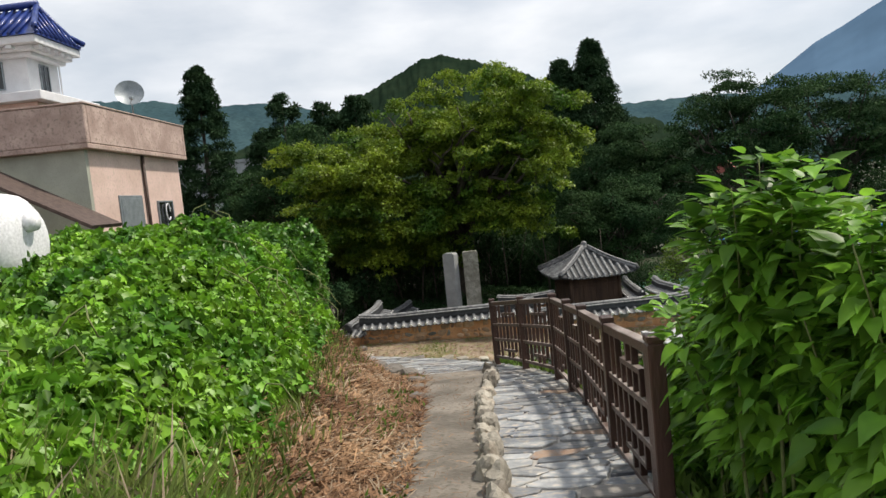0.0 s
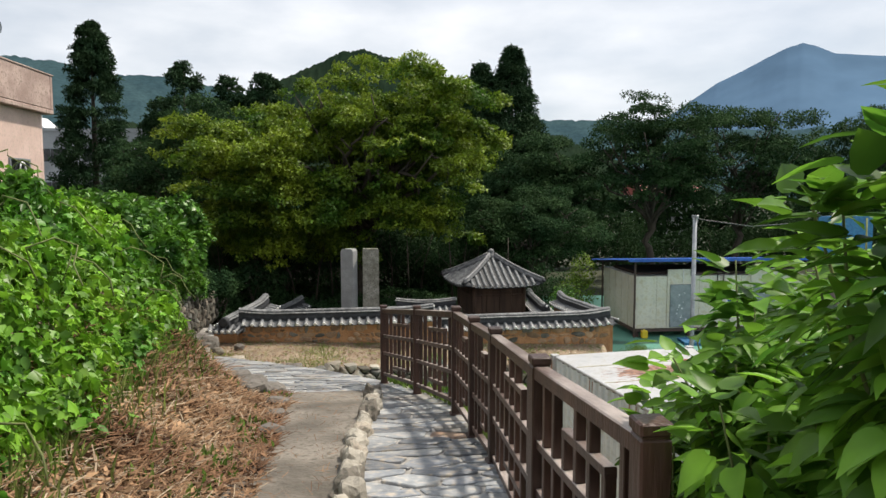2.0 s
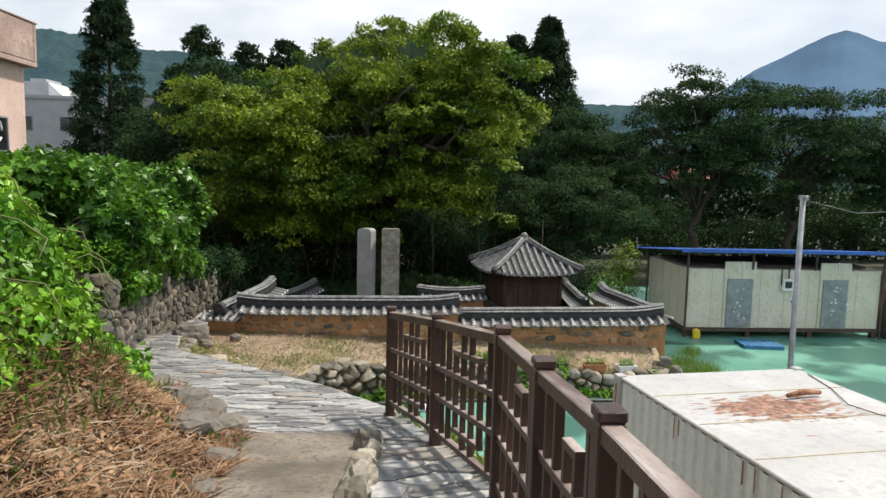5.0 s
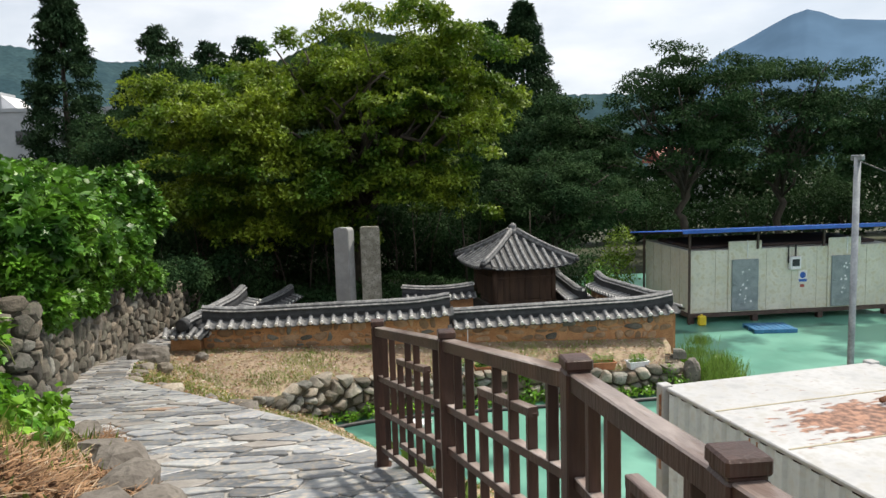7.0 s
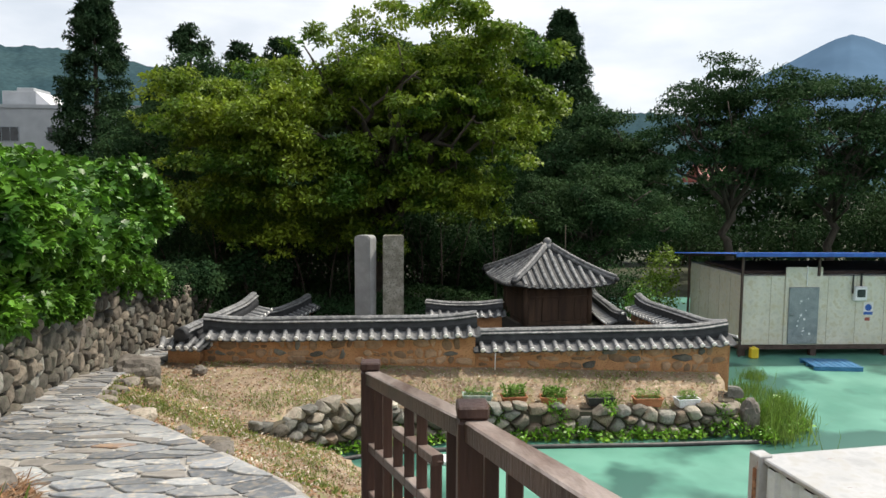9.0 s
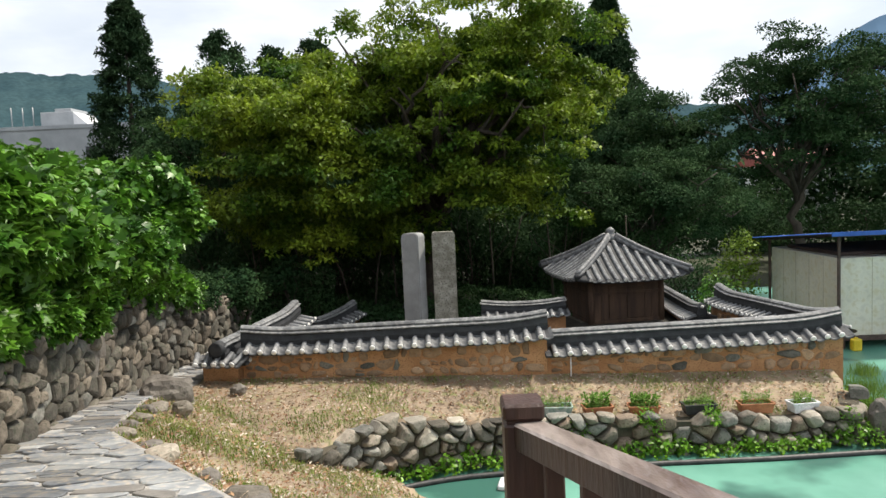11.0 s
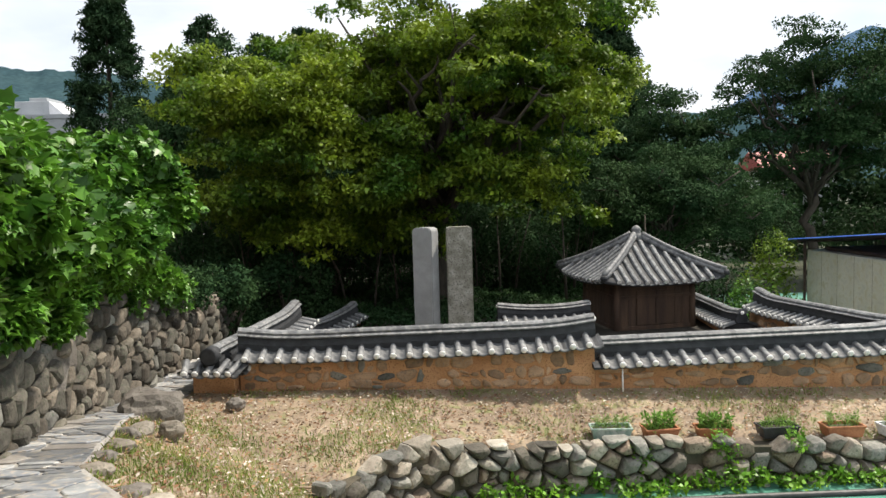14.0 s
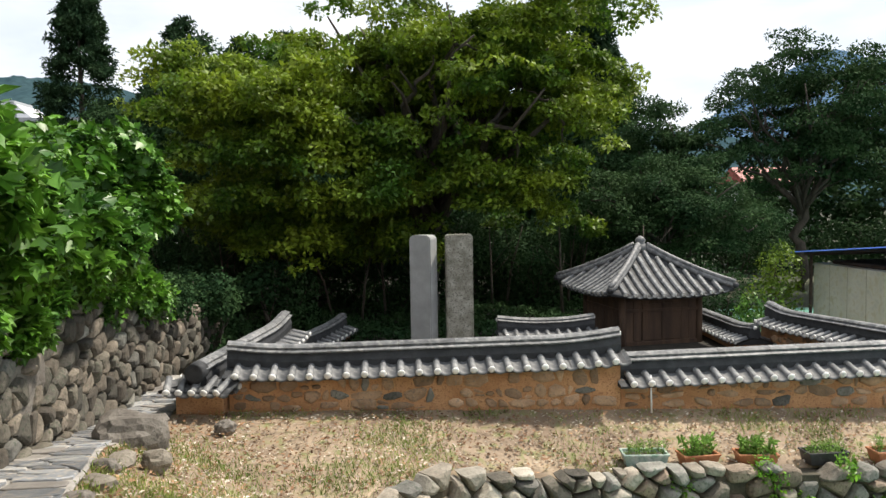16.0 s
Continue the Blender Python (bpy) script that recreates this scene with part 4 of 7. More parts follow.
part("roof_clutter", box(0.3, SL - 0.3, 0.5, SD - 0.5, S1 + 0.001, S1 + 0.12, 0.03), M_DARKSTEEL, shed, "rusty clutter on the panel roof")
rng = np.random.default_rng(77)
for dx in (1.6, 5.55):
    part("door_frame", box(dx - 0.12, dx + 1.17, -0.05, -0.001, S0 + 0.01, S1 + 0.3, 0.01), M_SHED, shed)
    dr = part("door", box(dx, dx + 1.05, -0.10, -0.052, S0 + 0.05, S0 + 2.0, 0.015), M_GREYMETAL, shed, "grey steel door with pale flaking spots")
    part("kick_plate", box(dx + 0.02, dx + 1.03, -0.106, -0.101, S0 + 0.08, S0 + 0.36), M_POLE, dr)
    part("handle", box(dx + 0.05, dx + 0.17, -0.16, -0.101, S0 + 1.03, S0 + 1.08, 0.01), M_POLE, dr)
    part("rail_strip", box(dx + 0.6, dx + 0.63, -0.075, -0.052, S0 + 2.05, S1 + 0.34), M_WHITE, shed)
    for k in range(16):
        u, w, r = dx + 0.55 + rng.normal() * 0.13, S0 + rng.uniform(0.35, 1.9), rng.uniform(0.015, 0.05)
        bm = bmesh.new()
        bmesh.ops.create_circle(bm, cap_ends=True, segments=7, radius=r)
        bm.transform(pose(u, -0.1035, w, 90, 0, 0))
        part("flaked_spot", bm, M_WHITE, dr)
cb = part("control_box", box(3.85, 4.3, -0.16, -0.001, S1 - 0.85, S1 - 0.35, 0.03), M_WHITE, shed)
part("display", box(3.93, 4.22, -0.166, -0.161, S1 - 0.72, S1 - 0.45), M_GLASS, cb)
part("cable_pipe", box(4.1, 4.14, -0.08, -0.03, S1 - 0.35, S1 + 0.1), M_BLACKP, shed)
part("cable_pipe", box(3.82, 3.85, -0.08, -0.03, S1 - 0.6, S1 + 0.05), M_BLACKP, shed)
nt = part("notice", box(4.28, 4.62, -0.012, -0.001, S1 - 1.35, S1 - 0.92), M_WHITE, shed)
part("blue_band", box(4.29, 4.61, -0.016, -0.0125, S1 - 1.34, S1 - 1.24), M_BLUE, nt)
bm = bmesh.new()
bmesh.ops.create_circle(bm, cap_ends=True, segments=16, radius=0.12)
bm.transform(pose(4.45, -0.015, S1 - 1.09, 90, 0, 0))
part("blue_disc", bm, M_BLUE, nt)
part("red_sticker", box(4.35, 4.52, -0.012, -0.001, S1 - 1.55, S1 - 1.44), M_RED, shed)


# ---- pole ----
pole = thing("steel_pole", "thin grey galvanised steel pole beside the container", "pole", at=(7.28, 17.03, YARD))
v, f = tube([(0, 0, 0), (0, 0, 6.0)], [0.05, 0.046], 12)
piece("shaft", mesh_of("shaft", v, f, M_POLE, True), pole)
part("cap_bracket", box(-0.03, 0.03, -0.12, 0.12, 5.95, 6.03, 0.01), M_POLE, pole)


# ---- trees and hills ----
def cloud_leaves(rng, centre, radii, n, leaf, up=0.9, shell=0.6, under=-0.35):
    """Leaves over one lobe, thickest on its upper side: places, ways, faces, sizes."""
    d = ways(rng, n * 2)
    keep = d[:, 2] > under + rng.normal(size=n * 2) * 0.2
    d = d[keep][:n]
    n = len(d)
    r = rng.uniform(shell ** 3, 1.0, n) ** (1 / 3) + np.abs(rng.normal(size=n)) * 0.06
    wob = 1 + 0.22 * np.sin(d[:, 0] * 5 + centre[0] * 7) * np.cos(d[:, 1] * 4 + centre[1] * 5)
    pos = np.array(centre) + d * (r * wob)[:, None] * np.array(radii)
    face = d * 0.7 + ways(rng, n) * 0.55 + np.array((0, 0, up))
    along = ways(rng, n) + d * 0.6 + np.array((0, 0, -0.25))
    return pos, along, face, rng.uniform(0.6, 1.25, n) * leaf


def limb_points(a, b, rng, sag=0.12, n=5):
    a, b = np.array(a, float), np.array(b, float)
    ln = np.linalg.norm(b - a)
    out = [tuple(a)]
    for i in range(1, n):
        t = i / n
        out.append(tuple(a + (b - a) * t + rng.normal(size=3) * ln * 0.045 + np.array((0, 0, ln * sag * math.sin(math.pi * t)))))
    out.append(tuple(b))
    return out


def crown_tree(name, label, base, trunk_top, centre, radii, clumps, per, leaf, material, seed, trunk_r=0.4, limbs=14, clump_r=0.16, low=-0.45, shape=LEAF_PLAIN, hollow=0.6, flat=0.6, under=-0.3, second=None, tufts=0):
    """A spreading broadleaf: a trunk, limbs reaching into the crown, and a crown of leafy clumps with gaps."""
    rng = np.random.default_rng(seed)
    ob = thing(name, label, "tree", at=base)
    b0 = np.array(base, float)
    c = np.array(centre, float) - b0
    R = np.array(radii, float)
    tt = np.array(trunk_top, float) - b0
    v, f = tube(limb_points((0, 0, -0.3), tt, rng, 0.0, 6), np.linspace(trunk_r, trunk_r * 0.6, 7), 10)
    piece("trunk", mesh_of("trunk", v, f, M_BARK, True), ob)
    pos, along, face, size = [], [], [], []
    hubs = []
    for i in range(clumps):
        while True:
            d = ways(rng, 1)[0]
            if d[2] > low:
                break
        wob = 0.84 + 0.34 * noise.noise((d[0] * 2.2 + seed, d[1] * 2.2, d[2] * 2.2)) + rng.uniform(-0.04, 0.08)
        r = rng.uniform(hollow, 1.0) * wob if i % 5 else rng.uniform(0.25, 0.6)
        lobe = None if not second else second[0] if i % 5 in (1, 3) else second[1] if i % 10 == 4 else None
        if lobe:
            hub = np.array(lobe[0]) - b0 + d * np.array(lobe[1]) * r
        else:
            hub = c + d * R * r
        hubs.append(hub)
        cr = R.mean() * clump_r * rng.uniform(0.6, 1.35)
        many = int(per * (cr / (R.mean() * clump_r)) ** 1.6)
        spots = [(hub, cr * 1.25, cr * flat, many)]
        if tufts:
            where = cloud_leaves(rng, hub, (cr * 1.25, cr * 1.25, cr * flat), tufts, leaf, under=under)[0]
            spots = [(q, cr * 0.42 * w, cr * 0.26 * w, int(many / tufts * w * w)) for q, w in zip(where, rng.uniform(0.65, 1.3, len(where)))]
        for q, wide, high, n_ in spots:
            got = cloud_leaves(rng, q, (wide, wide, high), n_, leaf, under=under)
            for store, g_ in zip((pos, along, face, size), got):
                store.append(g_)
    runs = []
    for i in range(limbs):
        a = 2 * math.pi * i / limbs + rng.uniform(-0.3, 0.3)
        el = rng.uniform(-0.1, 1.1)
        d = np.array((math.cos(a) * math.cos(el), math.sin(a) * math.cos(el), math.sin(el)))
        tip = c + d * R * rng.uniform(0.6, 0.88)
        start = tt * rng.uniform(0.6, 1.0)
        pts = limb_points(start, tip, rng, 0.06)
        r0 = trunk_r * rng.uniform(0.28, 0.45)
        v, f = tube(pts, np.linspace(r0, 0.03, len(pts)), 7)
        piece("limb", mesh_of("limb", v, f, M_BARK, True), ob)
        for k in range(5):
            s = np.array(pts[rng.integers(1, len(pts) - 1)])
            near = min(hubs, key=lambda h: np.linalg.norm(h - s) + rng.uniform(0, 2.5))
            runs.append((limb_points(s, near, rng, 0.05, 4), np.linspace(r0 * 0.4, 0.015, 5)))
    tagged(tubes("branchwork", runs, M_BARK, ob, 5), kind="stuff")
    scatter("crown", np.concatenate(pos), np.concatenate(along), np.concatenate(face), np.concatenate(size), shape, material, ob)
    return ob


def conifer(name, label, base, height, radius, seed, material=None, n=240, per=70, leaf=0.34, full=0.0):
    rng = np.random.default_rng(seed)
    ob = thing(name, label, "tree", at=base)
    v, f = tube([(0, 0, -0.3), (0, 0, height * 0.5), (0, 0, height * 0.97)], [radius * 0.09, radius * 0.06, 0.03], 8)
    piece("trunk", mesh_of("trunk", v, f, M_BARK, True), ob)
    pos, along, face, size = [], [], [], []
    for i in range(n):
        t = rng.uniform(0.06, 1.0)
        w = radius * (1 - t) ** (0.75 - full) * rng.uniform(0.75, 1.12) + 0.15
        a = rng.uniform(0, 2 * math.pi)
        rr = w * rng.uniform(0.45, 1.0) ** 0.5
        hub = (math.cos(a) * rr, math.sin(a) * rr, t * height + rr * 0.1)
        cr = radius * 0.17 * (1.15 - 0.7 * t)
        got = cloud_leaves(rng, hub, (cr * 1.25, cr * 1.25, cr * 0.8), per, leaf, shell=0.2)
        for store, g_ in zip((pos, along, face, size), got):
            store.append(g_)
    scatter("crown", np.concatenate(pos), np.concatenate(along), np.concatenate(face), np.concatenate(size), LEAF_LONG, material or M_LEAF_CONIFER, ob)
    return ob


def shrub(name, label, base, lumps, per, leaf, material, seed, shape=LEAF_PLAIN, category="shrub"):
    """lumps: (x, y, z, rx, ry, rz) about the base."""
    rng = np.random.default_rng(seed)
    ob = thing(name, label, category, at=base)
    got = []
    runs = []
    for x, y, z, rx, ry, rz in lumps:
        got.append(cloud_leaves(rng, (x, y, z), (rx, ry, rz), per, leaf, shell=0.65, under=-1.5))
        for k in range(6):
            q = (x + rng.uniform(-0.6, 0.6) * rx, y + rng.uniform(-0.6, 0.6) * ry, z + rng.uniform(0, 0.5) * rz)
            runs.append((limb_points((x * 0.4 + rng.uniform(-0.2, 0.2), y * 0.4, 0), q, rng, 0.1, 4), np.linspace(0.035, 0.01, 5)))
    for k, run in enumerate(runs[::3]):
        tubes("stem", [run], M_BARK, ob, 5)
    scatter("leaves", *[np.concatenate([q[k] for q in got]) for k in range(4)], shape, material, ob)
    return ob


crown_tree("broadleaf_tree", "large spreading broadleaf tree with yellow-green foliage and dark limbs", (-0.6, 42, -4.9), (-0.2, 42, 0.5), (0.3, 42, 2.5), (7.6, 7.2, 6.9),
           245, 1050, 0.2, M_LEAF_BIG, 11, trunk_r=0.6, limbs=26, clump_r=0.16, low=-0.86, hollow=0.62, flat=0.72, under=-0.1, tufts=9, second=(((-5.8, 42, 1.0), (6.4, 6.0, 5.3)), ((3.6, 41, 4.2), (3.4, 3.2, 3.4))))
for k, (x, y, h, r, top) in enumerate(((20.5, 52, 5.8, 5.2, 8.6), (28.5, 54, 6.4, 6.0, 9.4), (37, 52, 6.4, 6.0, 9.0), (46, 55, 6.4, 6.5, 9.5))):
    crown_tree("dark_tree", "dark green deciduous tree with open branching behind the yard", (x, y, -5), (x, y, 0.5), (x, y, top - h), (r * 1.15, r, h), 72, 640, 0.2, M_LEAF_DARK,
               30 + k, trunk_r=0.3, limbs=18, clump_r=0.21, low=-0.7, flat=0.46, under=-0.2, tufts=10)["group"] = "trees behind the yard"
crown_tree("dark_tree", "low dark green tree with drooping branches behind the pavilion", (10, 44.5, -5), (10, 44.5, -2.2), (10, 44.5, -1.2), (5.2, 4.0, 3.4), 90, 480, 0.15, M_LEAF_DARK, 41, trunk_r=0.2, limbs=12, low=-0.6)
crown_tree("dark_tree", "dark green tree beside the big broadleaf tree", (-11, 50, -5), (-11, 50, -1), (-11, 50, 2), (6.5, 4.0, 6.0), 90, 420, 0.19, M_LEAF_DARK, 42, trunk_r=0.25, low=-0.6)
crown_tree("dark_tree", "dark green tree at the edge of the wood", (13, 56, -5), (13, 56, -1), (13, 56, 0.5), (6.5, 4.0, 5.5), 90, 420, 0.21, M_LEAF_DARK, 43, trunk_r=0.25, low=-0.6)
crown_tree("dark_tree", "rounded dark tree beside the grey building", (-17.5, 58, -5), (-17.5, 58, 1), (-17.5, 58, 2.5), (3.0, 3, 3.4), 50, 300, 0.2, M_LEAF_DARK, 44, trunk_r=0.22, low=-0.6)
conifer("cypress", "tall dark green columnar conifer", (-24.4, 68, -5), 21.0, 3.9, 51, full=0.2, n=420, per=90, leaf=0.34)
conifer("fir_tree", "tall dark conifer with tiered branches", (12.9, 66, -5), 19.1, 5.0, 52, n=520, per=90)
conifer("fir_tree", "tall dark conifer with tiered branches", (10.2, 67, -5), 17.8, 5.0, 53, n=400, per=90)
for k, (x, y, h) in enumerate(((-14.5, 60, 16.2), (-11.5, 62, 15.6), (-8.5, 61, 15.6), (-17, 63, 14.0))):
    conifer("pine_tree", "dark pine with ragged top", (x, y, -5), h, 3.7, 60 + k, n=210, full=0.25)["group"] = "pines behind the broadleaf tree"
# dark undergrowth below the crowns
for k, (x, y) in enumerate(((-6.6, 34.2), (-7.6, 36.6), (-9.0, 38.5), (-5.6, 38.8))):
    rng = np.random.default_rng(680 + k)
    lumps = [(rng.uniform(-0.8, 0.8), rng.uniform(-0.5, 0.5), rng.uniform(0.4, 2.0), rng.uniform(0.5, 0.9), 0.7, rng.uniform(0.4, 0.7)) for _ in range(6)]
    shrub("undergrowth_shrub", "leafy green shrub at the end of the stone wall", (x, y, -4.72), lumps, 620, 0.15, M_LEAF_DARK, 690 + k)["group"] = "shaded undergrowth"
# bare stems in the deep shade
for k in range(16):
    rng = np.random.default_rng(640 + k)
    x, y = -8.5 + k * 1.08 + rng.uniform(-0.4, 0.4), rng.uniform(40.5, 45.5)
    ob = thing("sapling", "thin bare stem in deep shade under the trees", "sapling", "stems under the trees", at=(x, y, -4.85))
    lean_ = rng.normal(size=2) * 0.5
    tubes("trunk", [([(0, 0, -0.1), (lean_[0] * 0.3, 0, 1.6), (lean_[0], lean_[1], 3.6)], [0.06 * rng.uniform(0.6, 1.4), 0.045, 0.02])], M_BARK, ob, 6)
    for q in range(3):
        e_ = rng.normal(size=3) * 0.6
        tubes("branch", [([(lean_[0] * 0.3, 0, 1.5 + 0.4 * q), (lean_[0] * 0.4 + e_[0], e_[1], 2.3 + 0.4 * q + abs(e_[2]))], [0.02, 0.006])], M_BARK, ob, 5)
for k in range(15):
    rng = np.random.default_rng(700 + k)
    x = -11.5 + k * 1.62
    y = 45.0 + rng.uniform(-0.8, 3.0) + (2 if k > 10 else 0)
    lumps = [(rng.uniform(-0.9, 0.9), rng.uniform(-0.6, 0.6), rng.uniform(0.7, 3.8), rng.uniform(0.9, 1.5), rng.uniform(0.8, 1.2), rng.uniform(0.8, 1.5)) for _ in range(7)]
    shrub("undergrowth_shrub", "dark evergreen shrub in deep shade under the trees", (x, y, -4.9), lumps, 600, 0.16, M_LEAF_DARK, 710 + k)["group"] = "shaded undergrowth"
shrub("bush", "small bright green bush beside the shed", (10.5, 36.6, -4.8), [(0, 0, 1.0, 0.9, 0.8, 1.0), (0.3, 0.1, 2.1, 0.6, 0.6, 0.9)], 900, 0.13, M_LEAF_BIG, 731)
shrub("bush", "dark green bush behind the side wall", (9.9, 38.6, -4.9), [(0, 0, 0.9, 1.0, 0.9, 0.9), (-0.8, 0.4, 1.3, 0.9, 0.8, 1.1), (0.9, 0.8, 1.0, 0.9, 0.8, 1.0)], 800, 0.14, M_LEAF_DARK, 732)
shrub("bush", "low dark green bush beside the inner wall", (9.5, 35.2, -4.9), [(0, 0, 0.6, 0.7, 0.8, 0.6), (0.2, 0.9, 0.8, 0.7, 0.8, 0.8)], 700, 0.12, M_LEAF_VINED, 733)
for k in range(9):
    rng = np.random.default_rng(760 + k)
    x = 11 + k * 4.6
    lumps = [(rng.uniform(-1.8, 1.8), rng.uniform(-1, 1), rng.uniform(0.8, 4.0), rng.uniform(1.4, 2.2), 1.3, rng.uniform(1.0, 1.6)) for _ in range(5)]
    shrub("hedge_shrub", "dark green hedge shrub behind the shed", (x, 60 + rng.uniform(-2, 2), -5), lumps, 600, 0.22, M_LEAF_DARK, 770 + k)["group"] = "hedge behind the yard"


def woodland(name, label, x0, x1, y, z1, n, leaf, seed, material):
    rng = np.random.default_rng(seed)
    x = rng.uniform(x0, x1, n)
    top = z1 + 1.6 * np.sin(x * 0.7) + 1.1 * np.sin(x * 1.9 + 2)
    pos = np.column_stack([x, y + rng.uniform(-1.5, 1.5, n), -6 + (top + 6) * rng.random(n) ** 0.8])
    ob = scatter(name, pos, ways(rng, n), ways(rng, n) * 0.6 + np.array((0, -0.5, 0.7)), rng.uniform(0.6, 1.3, n) * leaf, LEAF_PLAIN, material)
    return tagged(ob, label, "woodland", kind="stuff")


woodland("far_thicket", "dark thicket closing the view behind the trees", -21, 12, 64, 2.5, 26000, 0.5, 71, M_LEAF_DARK)
woodland("far_thicket", "dark thicket closing the view behind the yard", 10, 75, 68, 2.0, 36000, 0.5, 72, M_LEAF_DARK)
woodland("shaded_thicket", "deeply shaded thicket under the broadleaf tree", -14, 9.5, 47.5, -1.5, 26000, 0.22, 73, M_LEAF_DARK)


def shade_leaves(name, label, x0, x1, y0, y1, z0, z1, n, leaf, seed, material):
    rng = np.random.default_rng(seed)
    x, y = rng.uniform(x0, x1, n), rng.uniform(y0, y1, n)
    top = 0.22 + 0.18 * np.sin(x * 1.7 + y) + 0.12 * np.sin(x * 3.9 - y * 2.1)
    pos = np.column_stack([x, y, z0 + (z1 - z0) * (y - y0) / (y1 - y0) + np.maximum(top, 0.05) * rng.random(n)])
    ob = scatter(name, pos, ways(rng, n), ways(rng, n) * 0.7 + np.array((0, 0, 1.0)), rng.uniform(0.6, 1.3, n) * leaf, LEAF_PLAIN, material)
    return tagged(ob, label, "ground cover", kind="stuff")


# dark leaf layer, added only to give the court floor deep shade
shade_leaves("ground_cover", "low dark leaves added to darken the court floor like shade", -9, 8.2, 36.5, 47, -4.62, -4.78, 34000, 0.15, 74, M_LEAF_DARK)


def hill(name, label, outline, dist, depth, material, rough, seed, n=420):
    """A wooded ridge: outline gives (azimuth from +y towards +x in degrees, height) along its crest."""
    az = [o[0] for o in outline]
    ht = [o[1] for o in outline]
    verts, faces = [], []
    rows = 26
    for i in range(n + 1):
        a = az[0] + (az[-1] - az[0]) * i / n
        crest = float(np.interp(a, az, ht))
        for j in range(rows + 1):
            t = j / rows
            r = dist - depth * (1 - t)
            bump = rough * (noise.noise((a * 0.55, t * 4, seed)) * 1.6 + noise.noise((a * 2.6, t * 9, seed + 2)) * 0.6 + noise.noise((a * 9, t * 15, seed + 4)) * 0.5 + noise.noise((a * 21, t * 40, seed + 5)) * 0.35)
            z = -6 + (crest + 6) * t ** 0.8 + bump * min(1, t * 2)
            verts.append((math.sin(radians(a)) * r, math.cos(radians(a)) * r, z))
    for i in range(n):
        for j in range(rows):
            k = i * (rows + 1) + j
            faces.append((k, k + rows + 1, k + rows + 2, k + 1))
    return tagged(new(name, mesh_of(name, verts, faces, material, True)), label, "hill", kind="structure")


hill("backdrop_hill", "rounded wooded hill behind the trees", [(-34, 20), (-22, 34), (-13, 46), (-9.2, 57), (-7.8, 64), (-4.4, 74), (-2.4, 82), (-0.6, 84), (1.9, 79), (4.9, 71.5), (7.3, 61), (10, 50), (14, 36), (20, 18)], 420, 190, M_HILL, 2.2, 3)
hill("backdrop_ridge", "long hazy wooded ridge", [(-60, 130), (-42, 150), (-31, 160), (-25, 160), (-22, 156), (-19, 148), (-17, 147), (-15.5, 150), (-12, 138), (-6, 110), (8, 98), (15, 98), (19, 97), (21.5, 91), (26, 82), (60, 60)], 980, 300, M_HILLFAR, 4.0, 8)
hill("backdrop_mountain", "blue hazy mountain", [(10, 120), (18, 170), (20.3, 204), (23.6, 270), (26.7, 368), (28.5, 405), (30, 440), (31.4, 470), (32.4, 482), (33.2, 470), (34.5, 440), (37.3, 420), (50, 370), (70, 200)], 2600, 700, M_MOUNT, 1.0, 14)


# ---- paving ----
def inner_x(y):
    """Where the slate begins: the stone edging, then the foot of the mound."""
    return lerp(y, (-5, 3, 8.2, 11.8, 12.2, 12.6), (0.02, 0.0, 0.02, 0.2, -0.4, mound_x(12.6))) if y < 12.6 else mound_x(y)


def draped(name, x_lo, x_hi, y0, y1, n, m, lift, material, label, category):
    verts, faces = [], []
    for j in range(n + 1):
        y = y0 + (y1 - y0) * j / n
        for i in range(m + 1):
            x = x_lo(y) + (x_hi(y) - x_lo(y)) * i / m
            verts.append((x, y, path_z(y) + lift + 0.012 * noise.noise((x * 1.5, y * 1.5, 9))))
    for j in range(n):
        for i in range(m):
            a = j * (m + 1) + i
            faces.append((a, a + 1, a + m + 2, a + m + 1))
    return tagged(new(name, mesh_of(name, verts, faces, material, True)), label, category, kind="structure")


slate_path = draped("path", lambda y: inner_x(y) - 0.08, lambda y: edge_x(y) + 0.04, -6, 30, 180, 8, 0.035, M_GROUT, "footpath of irregular grey slate slabs in pale mortar", "path")
strip = draped("pavement", lambda y: mound_x(y) - 0.1, lambda y: 0.12 + 0.1 * smooth((y - 8) / 4), -6, 12.3, 90, 8, 0.075, M_CONC, "worn strip of bare concrete beside the slate", "pavement")
def cell_of(p, others, reach):
    """The piece of the plane nearest to p, within a square."""
    poly = [np.array(q) + p for q in ((-reach, -reach), (reach, -reach), (reach, reach), (-reach, reach))]
    for q in others:
        mid, d = (p + q) / 2, q - p
        out = []
        for k in range(len(poly)):
            a, b = poly[k - 1], poly[k]
            fa, fb = np.dot(a - mid, d), np.dot(b - mid, d)
            if (fa <= 0) != (fb <= 0):
                out.append(a + (b - a) * fa / (fa - fb))
            if fb <= 0:
                out.append(b)
        poly = out
        if len(poly) < 3:
            return None
    return np.array(poly)


